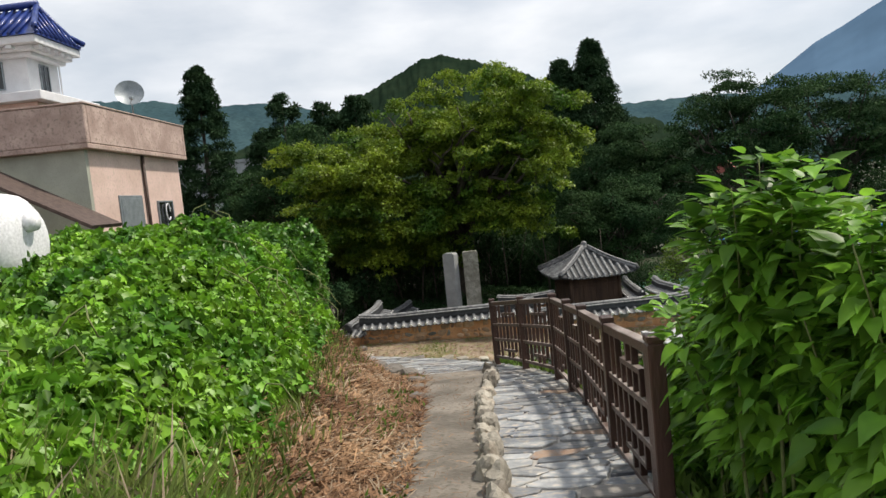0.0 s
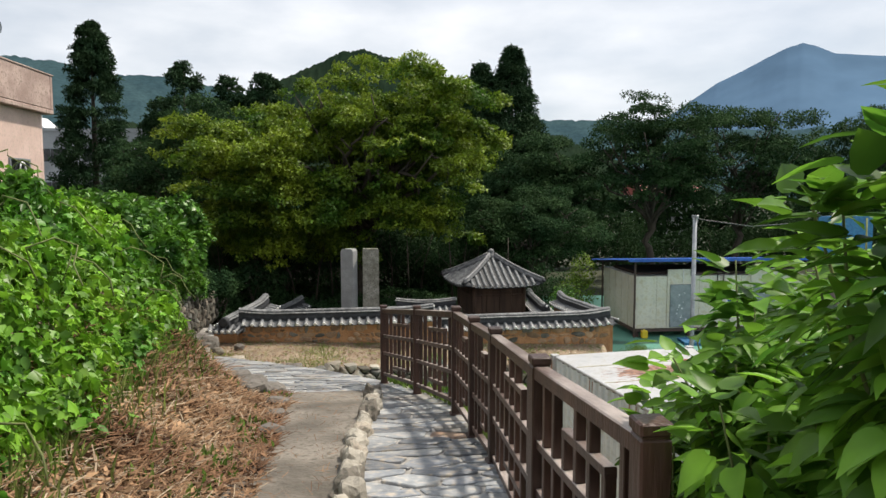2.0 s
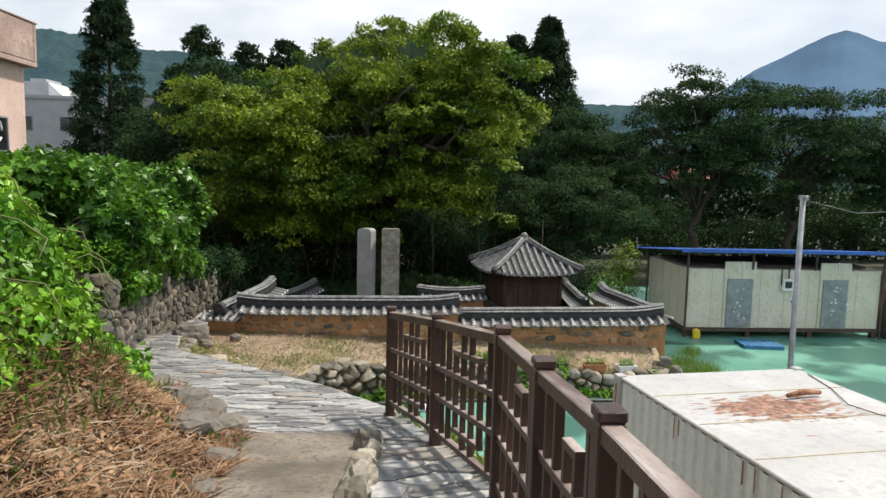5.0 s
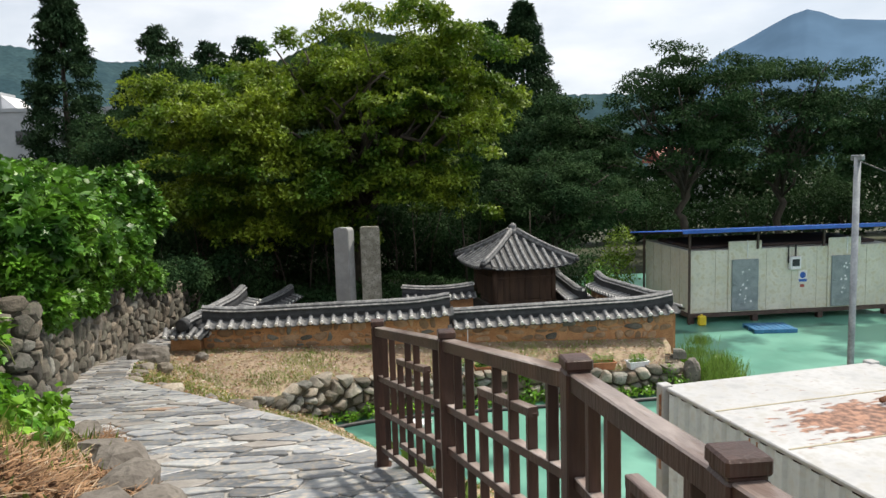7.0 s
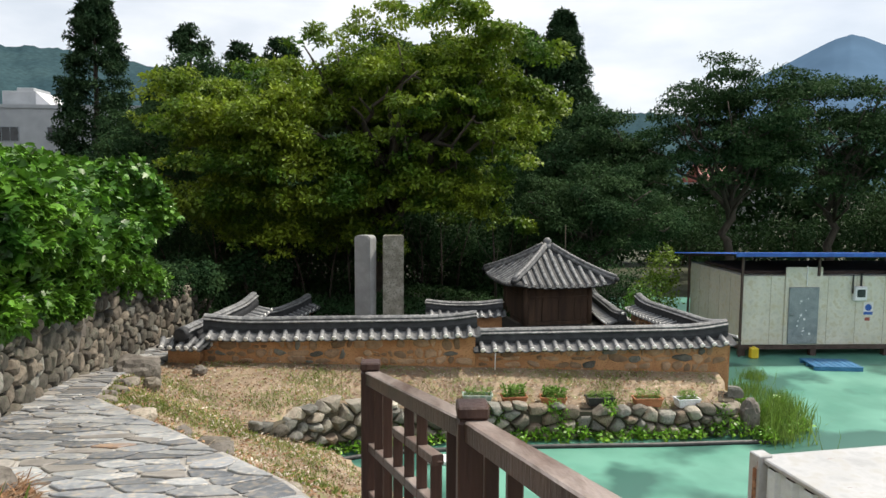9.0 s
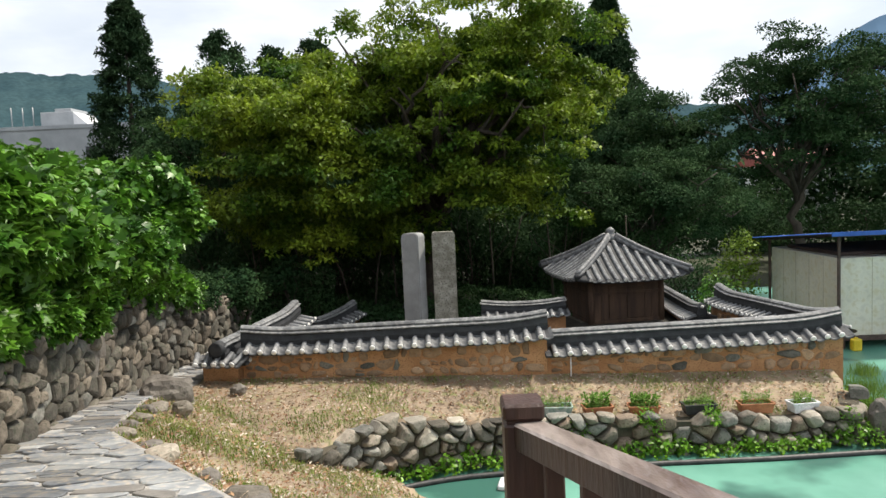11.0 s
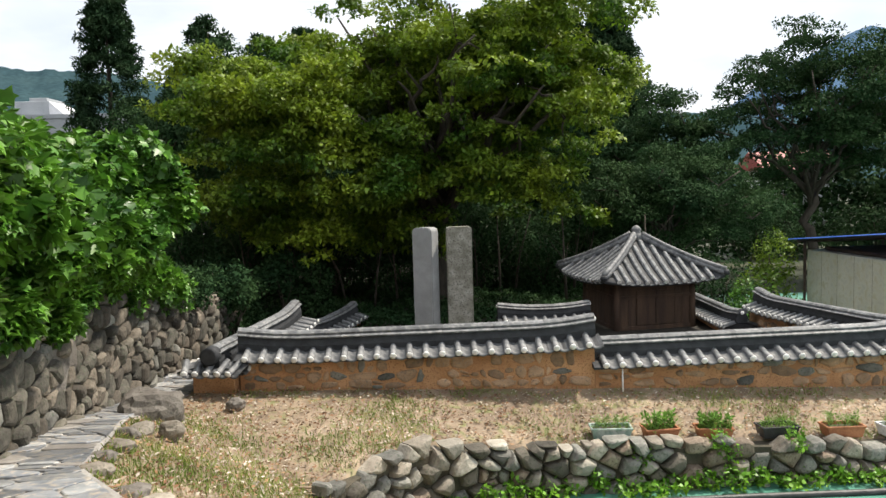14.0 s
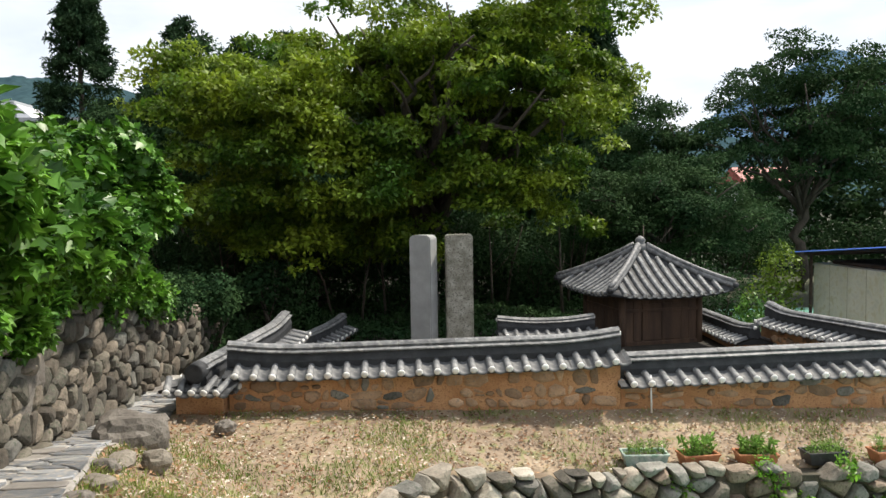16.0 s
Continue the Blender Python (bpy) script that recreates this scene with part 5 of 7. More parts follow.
# crazy paving: cells about scattered seeds, wider than long
rng = np.random.default_rng(21)
WIDE = 2.0
seeds = []
for _ in range(9000):
    y = rng.uniform(-2.0, 28.5)
    x = rng.uniform(inner_x(y) + 0.08, edge_x(y) - 0.08)
    p = np.array((x / WIDE, y))
    gap = 0.2 + 0.17 * noise.noise((x * 1.7, y * 1.7, 8))
    if all(np.hypot(*(p - q)) > gap for q in seeds):
        seeds.append(p)
for p in seeds:
    near = sorted((q for q in seeds if q is not p), key=lambda q: np.hypot(*(q - p)))[:16]
    pol = cell_of(p, near, 0.42)
    if pol is None:
        continue
    pol = pol * np.array((WIDE, 1))
    pol[:, 0] = [min(max(v[0], inner_x(v[1]) + 0.01), edge_x(v[1]) - 0.01) for v in pol]
    pol = round_poly(pol, rng, gap=rng.uniform(0.008, 0.034), cut=0.18)
    hgt = 0.05 + rng.uniform(0, 0.014)
    c = pol.mean(axis=0)
    n = len(pol)
    tl = rng.uniform(-0.012, 0.012, 2)
    verts = [(v[0], v[1], path_z(v[1]) + 0.02) for v in pol] + [(v[0], v[1], path_z(v[1]) + hgt - 0.006 + tl[0] * (v[0] - c[0])) for v in pol]
    verts += [(c[0] + (v[0] - c[0]) * 0.95, c[1] + (v[1] - c[1]) * 0.95, path_z(v[1]) + hgt + tl[0] * (v[0] - c[0]) + tl[1] * (v[1] - c[1])) for v in pol]
    faces = [(k, (k + 1) % n, n + (k + 1) % n, n + k) for k in range(n)] + [(n + k, n + (k + 1) % n, 2 * n + (k + 1) % n, 2 * n + k) for k in range(n)] + [tuple(range(2 * n, 3 * n))]
    piece("slate_slab", mesh_of("slate_slab", verts, faces, (M_SLATE, M_SLATELIGHT, M_SLATE, M_SLATERUST if rng.random() < 0.25 else M_SLATE, M_SLATETAN, M_SLATE, M_SLATELIGHT, M_SLATE, M_SLATELIGHT, M_SLATE, M_SLATELIGHT, M_SLATE)[rng.integers(0, 12)]), slate_path)


def blob(name, rx, ry, rz, seed, material, sub=2, rough=0.38):
    bm = bmesh.new()
    bmesh.ops.create_icosphere(bm, subdivisions=sub, radius=1)
    for v in bm.verts:
        k = 1 + rough * noise.noise(v.co * 1.3 + Vector((seed * 3.1, seed, 0))) + rough * 0.5 * noise.noise(v.co * 3.1 + Vector((seed, 0, 7)))
        c = v.co * k
        # flattened like split stone
        c = Vector([math.copysign(abs(a) ** 0.8, a) for a in c])
        v.co = Vector((c.x * rx, c.y * ry, c.z * rz))
    me = bpy.data.meshes.new(name)
    bm.to_mesh(me)
    bm.free()
    me.materials.append(material)
    return me


edging = thing("stone_edging", "row of rough pale stones edging the slate path", "edging")
y, k = 1.0, 0
rng = np.random.default_rng(5)
while y < 12.0:
    ln = rng.uniform(0.2, 0.4)
    x = 0.02 + 0.18 * smooth((y - 7.5) / 4) + rng.uniform(-0.03, 0.03)
    o = piece("stone", blob("stone", rng.uniform(0.08, 0.12), ln * 0.55, rng.uniform(0.10, 0.19), k, M_ROCKPALE if k % 3 else M_ROCK, 3, 0.5), edging)
    o.matrix_basis = pose(x, y + ln / 2, path_z(y + ln / 2) + 0.06, rng.uniform(-12, 12), rng.uniform(-14, 14), rng.uniform(-14, 14))
    y += ln * 0.95
    k += 1


# ---- dry stone walls ----
def stone_wall(name, label, line, z_low, z_top, w, h, depth, material, seed, back, cut=0.15):
    """line: points in plan, with the face to the right of its run. z_low, z_top: of x, y."""
    rng = np.random.default_rng(seed)
    ob = new(name)
    ob.empty_display_size = 0.1
    tagged(ob, label, "wall", kind="structure")
    pts = [Vector((*p, 0)) for p in line]
    acc = [0.0]
    for a, b in zip(pts, pts[1:]):
        acc.append(acc[-1] + (b - a).length)

    def at(s):
        s = min(max(s, 0), acc[-1] - 1e-4)
        for i in range(len(pts) - 1):
            if s <= acc[i + 1]:
                d = (pts[i + 1] - pts[i]).normalized()
                return pts[i] + d * (s - acc[i]), d
    verts, faces = [], []
    n = int(acc[-1] / 0.4)
    for i in range(n + 1):
        p, d = at(acc[-1] * i / n)
        out = Vector((d.y, -d.x, 0))
        lo, hi = z_low(p.x, p.y) - 0.2, z_top(p.x, p.y) - 0.17
        q = p - out * back
        verts += [(p.x, p.y, lo), (p.x, p.y, hi), (q.x, q.y, hi), (q.x, q.y, lo)]
    for i in range(n):
        for k in range(4):
            faces.append((i * 4 + k, i * 4 + (k + 1) % 4, i * 4 + 4 + (k + 1) % 4, i * 4 + 4 + k))
    faces += [(0, 3, 2, 1), (n * 4, n * 4 + 1, n * 4 + 2, n * 4 + 3)]
    piece("wall_fill", mesh_of("wall_fill", verts, faces, M_SOIL), ob)
    tall = max(z_top(p.x, p.y) - z_low(p.x, p.y) for p in pts)
    # stones about scattered seeds, of unlike size
    seeds = []
    for _ in range(int(acc[-1] * tall / (w * h) * 9)):
        q = np.array((rng.uniform(0, acc[-1]) / w, rng.uniform(0, tall) / h))
        big = 0.92 + 0.75 * noise.noise((q[0] * 0.45, q[1] * 0.6, seed))
        if all(np.hypot(*(q - o_)) > big * (0.8 + 0.2 * (k % 3)) for k, o_ in enumerate(seeds)):
            seeds.append(q)
    verts, faces = [], []
    for i, q in enumerate(seeds):
        p, d = at(q[0] * w)
        lo, hi = z_low(p.x, p.y) - 0.06, z_top(p.x, p.y) + rng.uniform(-0.05, 0.05)
        if q[1] * h > hi - lo + 0.03:
            continue
        near = sorted((o_ for o_ in seeds if o_ is not q), key=lambda o_: np.hypot(*(o_ - q)))[:14]
        pol = cell_of(q, near, 0.95)
        if pol is None:
            continue
        pol = pol * np.array((w, h))
        pol[:, 1] = np.clip(pol[:, 1], 0, hi - lo + 0.02)
        pol[:, 0] = np.clip(pol[:, 0], 0, acc[-1])
        cz = pol[:, 1].mean()
        pol = round_poly(pol - np.array((q[0] * w, cz)), rng, gap=rng.uniform(0.01, 0.035), cut=cut)
        if np.ptp(pol[:, 0]) < 0.06 or np.ptp(pol[:, 1]) < 0.05:
            continue
        v, f = stone_mesh(pol, depth * rng.uniform(0.5, 1.4), rng, 0.14)
        m = Matrix.Translation((p.x, p.y, lo + cz)) @ Matrix.Rotation(math.atan2(d.y, d.x), 4, "Z")
        if i < 300:
            o = piece("stone", mesh_of("stone", v, f, material[rng.integers(0, len(material))]), ob)
            o.matrix_basis = m
        else:
            o_ = len(verts)
            verts += [m @ Vector(c_) for c_ in v]
            faces += [tuple(k + o_ for k in g_) for g_ in f]
    if verts:
        tagged(piece("stones", mesh_of("stones", verts, faces, M_ROCKMIX), ob), kind="stuff")
    return ob


line = [(-5.2, 15.6), (-4.6, 16.4)] + [(mound_x(y) + 0.05, y) for y in (17.2, 18.5, 20, 22, 24, 26, 28, 30)]
stone_wall("retaining_wall", "old dry-laid retaining wall of grey field stones", line, lambda x, y: path_z(y), lambda x, y: wall_top(y) + 0.08 * math.sin(y * 1.3), 0.33, 0.24, 0.11, (M_ROCKSHADE, M_ROCKSHADETAN, M_ROCKSHADE, M_ROCKSHADE, M_ROCKGREY, M_ROCKSHADETAN, M_ROCKD), 71, 0.5, 0.11)
line = [(mound_x(y) + 0.05, y) for y in (30.02, 33, 36)]
stone_wall("retaining_wall_far", "shaded far end of the old dry-laid retaining wall", line, lambda x, y: path_z(y), lambda x, y: wall_top(y) + 0.08 * math.sin(y * 1.3), 0.42, 0.3, 0.12, (M_ROCKSHADE, M_ROCKSHADETAN), 73, 0.5)
line = [(-2.3, 22.4), (-1.8, 23.4), (-0.9, 24.3), (0.2, 24.65), (2.0, 24.85), (4.2, 24.9), (6.1, 24.9), (8.2, 25.0), (8.5, 25.7)]
stone_wall("bed_wall", "low dry stone wall of rounded field stones holding the bed", line, lambda x, y: max(YARD, land_z(x - 0.1, y - 0.45)), lambda x, y: max(land_z(x, y + 0.5), land_z(x - 0.4, y)) + 0.09, 0.28, 0.22, 0.16, (M_ROCK, M_ROCKPALE, M_ROCKGREY, M_ROCK, M_ROCKRED, M_ROCKGREY, M_ROCKD), 72, 0.35, 0.13)


# ---- creepers and weeds ----
def vine_edge(y):
    return lerp(y, (-8, 0, 4, 8, 12, 15, 17), (-1.5, -1.55, -1.7, -2.1, -2.45, -2.95, -4.2))


def canopy(x, y):
    d = vine_edge(y) - x
    return land_z(x, y) + (0.30 + 0.38 * smooth(d / 0.9)) + 0.30 * noise.noise((x * 0.8, y * 0.8, 2.0)) + 0.26 * noise.noise((x * 2.1, y * 2.1, 4.0)) + 0.16 * noise.noise((x * 4.7, y * 4.7, 1.0))


def creeper(name, label, x_far, y0, y1, n, leaf, seed):
    rng = np.random.default_rng(seed)
    pos, along, face, size = [], [], [], []
    while len(pos) < n:
        y = rng.uniform(y0, y1)
        d = x_far * rng.random() ** 1.5
        x = vine_edge(y) - d + rng.normal() * 0.06
        z = canopy(x, y)
        gx = (canopy(x + 0.15, y) - z) / 0.15
        gy = (canopy(x, y + 0.15) - z) / 0.15
        nrm = np.array((-gx, -gy, 1.0))
        nrm /= np.linalg.norm(nrm)
        deep = rng.random() ** 2 * 0.42
        if d < 0.5:
            z -= rng.random() * (z - land_z(x, y))
        pos.append(np.array((x, y, z)) - nrm * deep)
        face.append(nrm + rng.normal(size=3) * 0.6)
        along.append(np.array((0.5, -0.2, -0.55)) + rng.normal(size=3) * 0.55)
        size.append(leaf * rng.uniform(0.55, 1.3))
    ob = thing(name, label, "creeper")
    pos, along, face, size = np.array(pos), np.array(along), np.array(face), np.array(size)
    pick = rng.random(len(pos)) < 0.55
    scatter("leaves", pos[pick], along[pick], face[pick], size[pick], LEAF_LOBED, M_LEAF_VINE, ob)
    scatter("small_leaves", pos[~pick], along[~pick], face[~pick], size[~pick] * 0.85, LEAF_OVATE, M_LEAF_VINE, ob)
    for k in range(26):
        y = rng.uniform(y0, y1)
        x = vine_edge(y) - rng.uniform(0, 2.0)
        z = canopy(x, y)
        pts = [(x + 0.1 * i + rng.normal() * 0.04, y + rng.normal() * 0.1, z + 0.22 * math.sin(i * 0.8) - 0.05) for i in range(6)]
        tubes("runner", [(pts, [0.008] * 6)], M_STEM, ob, 5)
    return ob


creeper("creeper_mound", "thick mound of bright green creeping vines over the bank", 5.2, 2.7, 16.6, 84000, 0.108, 91)
for k, (x, y, z, r) in enumerate(((-7.7, 28.4, -0.6, 1.5), (-7.5, 25.6, -0.35, 1.4), (-7.3, 23.2, -0.35, 1.5), (-7.2, 20.6, -0.35, 1.35), (-7.2, 18.4, -0.25, 1.2), (-9.2, 24.5, -0.7, 1.7), (-9.2, 21, -0.5, 1.6), (-9.3, 30.8, -1.2, 1.4))):
    rng = np.random.default_rng(800 + k)
    base = (x, y, wall_top(y) - 0.1)
    lumps = [(0, 0, z - base[2] + 0.32 * r, r, r * 0.95, r * 0.68)] + [(rng.uniform(-0.7, 0.8) * r, rng.uniform(-0.8, 0.8) * r, z - base[2] + rng.uniform(-0.1, 0.85) * r, r * 0.42, r * 0.42, r * 0.34) for _ in range(14)]
    if k not in (5, 6, 7):
        lumps += [(mound_x(y + dy) + 0.12 - x + rng.uniform(-0.25, 0.1), dy, rng.uniform(-0.1, 0.7), 0.24 * q, 0.4 * q, 0.26 * q) for dy, q in zip(rng.uniform(-1.4, 1.4, 5), rng.uniform(0.5, 1.5, 5))]
    if y < 27 and k not in (5, 6):
        lumps += [(mound_x(y + dy) + rng.uniform(0.1, 0.5) - x, dy, rng.uniform(0.8, 1.3), 0.42 * q, 0.5 * q, 0.34 * q) for dy, q in zip(rng.uniform(-1.5, 1.5, 6), rng.uniform(0.7, 1.3, 6))]
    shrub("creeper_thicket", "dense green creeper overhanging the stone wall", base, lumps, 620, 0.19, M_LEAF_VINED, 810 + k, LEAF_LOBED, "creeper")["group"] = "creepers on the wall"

for k, y in enumerate((27.2, 28.6, 30.0, 31.4, 32.8, 34.2)):
    rng = np.random.default_rng(830 + k)
    x = mound_x(y) - 0.15
    lumps = [(rng.uniform(-0.5, 0.25), rng.uniform(-0.7, 0.7), rng.uniform(-0.1, 0.45), rng.uniform(0.3, 0.5), 0.45, rng.uniform(0.25, 0.4)) for _ in range(6)]
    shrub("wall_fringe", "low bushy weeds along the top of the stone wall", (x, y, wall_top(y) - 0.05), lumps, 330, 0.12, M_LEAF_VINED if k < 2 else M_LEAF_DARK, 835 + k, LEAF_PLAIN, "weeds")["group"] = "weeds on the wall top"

rng = np.random.default_rng(845)
foot = path_z(16.0)
shrub("creeper_thicket", "bright green creeper covering the end of the stone wall", (-4.9, 16.0, foot),
      [(rng.uniform(-0.45, 0.3), rng.uniform(-0.7, 0.6), h, 0.42, 0.45, 0.36) for h in np.linspace(0.35, wall_top(16.5) - foot + 0.35, 9)], 420, 0.16, M_LEAF_VINE, 846, LEAF_LOBED, "creeper")["group"] = "creepers on the wall"


def tall_plant(x, y, h, seed, dense=1.0):
    """Bare-legged stems that carry drooping heart-shaped leaves in their upper two thirds."""
    rng = np.random.default_rng(seed)
    z = land_z(x, y)
    ob = thing("tall_plant", "tall leafy green plant with large pointed leaves", "plant", "tall plants by the fence", at=(x, y, z))
    pos, along, face, size = [], [], [], []
    for s in range(3):
        lean = rng.normal(size=2) * 0.10
        knee = rng.normal(size=2) * 0.03
        pts = [(lean[0] * t * t * h + 0.08 * (s - 1) + knee[0] * math.sin(t * 5), lean[1] * t * t * h + knee[1] * math.sin(t * 4), h * t * (1 - 0.08 * s)) for t in np.linspace(0, 1, 8)]
        tubes("stem", [(pts, np.linspace(0.012, 0.003, 8))], M_STEM, ob, 6)
        ts = np.linspace(0, 1, 8)
        for i in range(int(84 * dense)):
            t = 0.26 + 0.76 * rng.random() ** 0.62
            t = min(t, 1.0)
            a = i * 2.4 + rng.normal() * 0.35
            reach = rng.uniform(0.04, 0.20) * (1.25 - 0.75 * t)
            stalk = np.array((np.interp(t, ts, [p[0] for p in pts]), np.interp(t, ts, [p[1] for p in pts]), np.interp(t, ts, [p[2] for p in pts])))
            pos.append(stalk + np.array((math.cos(a) * reach, math.sin(a) * reach, rng.uniform(-0.03, 0.05))))
            droop = rng.uniform(-0.95, -0.1) if t < 0.9 else rng.uniform(-0.25, 0.7)
            along.append((math.cos(a), math.sin(a), droop))
            face.append(np.array((math.cos(a) * 0.35, math.sin(a) * 0.35, 1.0)) + rng.normal(size=3) * 0.28)
            size.append(rng.uniform(0.075, 0.16) * (1.12 - 0.45 * max(0, t - 0.45)))
    scatter("leaves", np.array(pos), np.array(along), np.array(face), np.array(size), LEAF_HEART, M_LEAF_STALK, ob)
    return ob


LEAF_HEART = (np.array([(0, 0.04, 0), (0.15, 0, 0.03), (0.27, 0.12, 0.06), (0.30, 0.32, 0.06), (0.20, 0.62, 0.02), (0.08, 0.86, -0.07), (0, 1.05, -0.16),
                        (-0.08, 0.86, -0.07), (-0.20, 0.62, 0.02), (-0.30, 0.32, 0.06), (-0.27, 0.12, 0.06), (-0.15, 0, 0.03), (0, 0.5, -0.015)]),
              [(0, 1, 2, 3, 12), (3, 4, 5, 12), (5, 6, 12), (6, 7, 12), (7, 8, 9, 12), (9, 10, 11, 0, 12)])
rng = np.random.default_rng(61)
for k in range(105):
    x = 1.5 + rng.random() ** 1.25 * 2.4
    y = rng.uniform(2.5, min(5.2, 3.2 + (x - 0.39) / 0.72))
    top = 1.6 - 0.30 * max(0, x - 1.8) - 0.34 * max(0, y - 3.3) - 0.5 * max(0, 1.62 - x) + rng.uniform(-0.5, -0.05)
    x += 0.1 * max(0, y - 4.2)
    if k < 6:
        x, y, top = ((1.46, 3.3, 1.62), (1.56, 3.38, 1.6), (1.4, 3.42, 1.5), (1.6, 3.2, 1.54), (1.5, 3.5, 1.46), (1.72, 3.4, 1.42))[k]
    tall_plant(x, y, top - land_z(x, y), 620 + k, 1.25)
for k, (x, y, top) in enumerate(((1.6, 5.1, 0.3), (1.75, 5.35, 0.4), (1.7, 4.7, 0.6), (1.5, 4.2, 0.75), (1.75, 3.6, 0.9), (1.65, 3.0, 0.95), (2.0, 5.5, 0.5), (2.25, 5.7, 0.65), (2.2, 5.2, 0.75), (2.45, 5.5, 0.9), (2.5, 5.0, 1.0), (2.65, 5.8, 0.95), (2.75, 5.3, 1.05))):
    tall_plant(x, y, top - land_z(x, y), 680 + k, 1.15)


def leafy_clump(name, label, x, y, z, r, h, n, leaf, material, seed, shape, group="", category="weeds"):
    rng = np.random.default_rng(seed)
    ob = thing(name, label, category, group, at=(x, y, z))
    d = ways(rng, n)
    pos = d * np.array((r, r, h * 0.5)) * rng.uniform(0.4, 1, (n, 1)) + np.array((0, 0, h * 0.45))
    pos[:, 2] = np.maximum(pos[:, 2], 0.01)
    if shape is BLADE_THIN:
        pos = np.column_stack([rng.normal(size=n) * r * 0.5, rng.normal(size=n) * r * 0.5, np.zeros(n)])
        al = ways(rng, n) * 0.35 + np.array((0, 0, 1.0))
        fc = ways(rng, n)
    else:
        al, fc = ways(rng, n) + np.array((0, 0, 0.1)), ways(rng, n) * 0.6 + np.array((0, 0, 1.0))
    scatter("leaves", pos, al, fc, rng.uniform(0.25, 1.2, n) * leaf, shape, material, ob)
    return ob


def blades(name, label, category, n, where, length, flat, material, seed, shape=BLADE):
    """where(rng) gives a place in plan; flat: 1 lies on the ground, 0 stands."""
    rng = np.random.default_rng(seed)
    pos, along, face, size = [], [], [], []
    for _ in range(n):
        x, y = where(rng)
        z = land_z(x, y) + 0.035 + rng.random() * 0.05 * flat
        a = rng.uniform(0, 2 * math.pi)
        e = rng.uniform(-0.1, 0.45) if flat else rng.uniform(0.8, 1.5)
        pos.append((x, y, z))
        along.append((math.cos(a) * math.cos(e), math.sin(a) * math.cos(e), math.sin(e)))
        face.append((rng.normal() * 0.4, rng.normal() * 0.4, 1.0) if flat else (math.sin(a), -math.cos(a), 0.2))
        size.append(length * rng.uniform(0.4, 1.4))
    ob = scatter(name, np.array(pos), np.array(along), np.array(face), np.array(size), shape, material)
    return tagged(ob, label, category, kind="stuff")


def on_mound(rng):
    while True:
        y = rng.uniform(0.6, 15.5)
        x = mound_x(y) + 0.12 - rng.random() * (mound_x(y) - vine_edge(y) + 0.6)
        return x, y


def on_bed(rng):
    while True:
        x, y = rng.uniform(-5.2, 8.3), rng.uniform(15.6, 26.55)
        if x > edge_x(y) + 0.05 and land_z(x, y) > YARD + 0.1:
            return x, y


def bed_patch(rng):
    while True:
        x, y = on_bed(rng)
        if noise.noise((x * 0.9, y * 0.9, 6.5)) + 0.35 * noise.noise((x * 3, y * 3, 1.5)) + 0.2 * smooth((24.5 - y) / 4) + rng.normal() * 0.2 > 0.2:
            return x, y


def edge_sprouts(rng):
    while True:
        x, y = on_mound(rng)
        if noise.noise((x * 1.3, y * 1.3, 9.1)) > 0.2:
            return x, y


STRAW_STRIP = (np.array([(-0.026, 0, 0), (0.026, 0, 0), (0.03, 0.5, 0.06), (0.018, 1, 0.02), (-0.018, 1, 0.02), (-0.022, 0.5, 0.06)]), [(0, 1, 2, 5), (5, 2, 3, 4)])
DRY_LEAF = (np.array([(0, 0, 0), (0.24, 0.4, 0.12), (0, 1, 0.05), (-0.24, 0.4, 0.12)]), [(0, 1, 2, 3)])
def heaped(rng):
    """Raked into low heaps on the bank."""
    while True:
        x, y = on_mound(rng)
        if noise.noise((x * 2.2, y * 1.6, 3.3)) > -0.05:
            return x, y


blades("dry_straw", "cut brown dry vines and straw on the bank", "straw", 24000, heaped, 0.16, 1, M_STRAW, 31, STRAW_STRIP)
blades("dead_leaves", "withered brown leaves on the bank", "leaves", 26000, on_mound, 0.075, 1, M_STRAW, 32, DRY_LEAF)
blades("curled_leaves", "dark curled leaves on the bank", "leaves", 9000, heaped, 0.07, 1, M_STRAWDARK, 41, DRY_LEAF)
blades("bleached_straw", "bleached pale straw among the brown litter", "straw", 9000, on_mound, 0.15, 1, M_STRAWP, 42, STRAW_STRIP)
blades("bank_sprouts", "young green shoots among the dry litter", "grass", 1600, edge_sprouts, 0.09, 0, M_GRASS, 43, LEAF_LONG)
blades("pale_straw", "pale dry grass clippings on the lawn", "straw", 5500, on_bed, 0.11, 1, M_STRAWP, 33, STRAW_STRIP)
blades("lawn_litter", "pale dry leaf litter on the lawn", "leaves", 7000, on_bed, 0.06, 1, M_STRAWWHITE, 36, DRY_LEAF)
blades("brown_litter", "scattered brown leaf litter on the lawn", "leaves", 12500, on_bed, 0.065, 1, M_STRAW, 39, DRY_LEAF)
blades("grass_patches", "short green grass in patches on the lawn", "grass", 25000, bed_patch, 0.085, 0, M_GRASSLAWN, 34, BLADE)


def on_concrete(rng):
    y = rng.uniform(1, 12.2)
    w = 0.05 - mound_x(y)
    return mound_x(y) + w * rng.random() ** 2.2, y


blades("path_litter", "bits of straw and grit on the concrete", "straw", 1500, on_concrete, 0.07, 1, M_STRAW, 38, STRAW_STRIP).location.z = 0.06


def edge_weeds(rng):
    y = rng.uniform(-1, 15)
    return vine_edge(y) + abs(rng.normal()) * 0.22, y


blades("edge_grass", "long grass along the edge of the creepers", "grass", 1500, edge_weeds, 0.20, 0, M_GRASSDRY, 35)


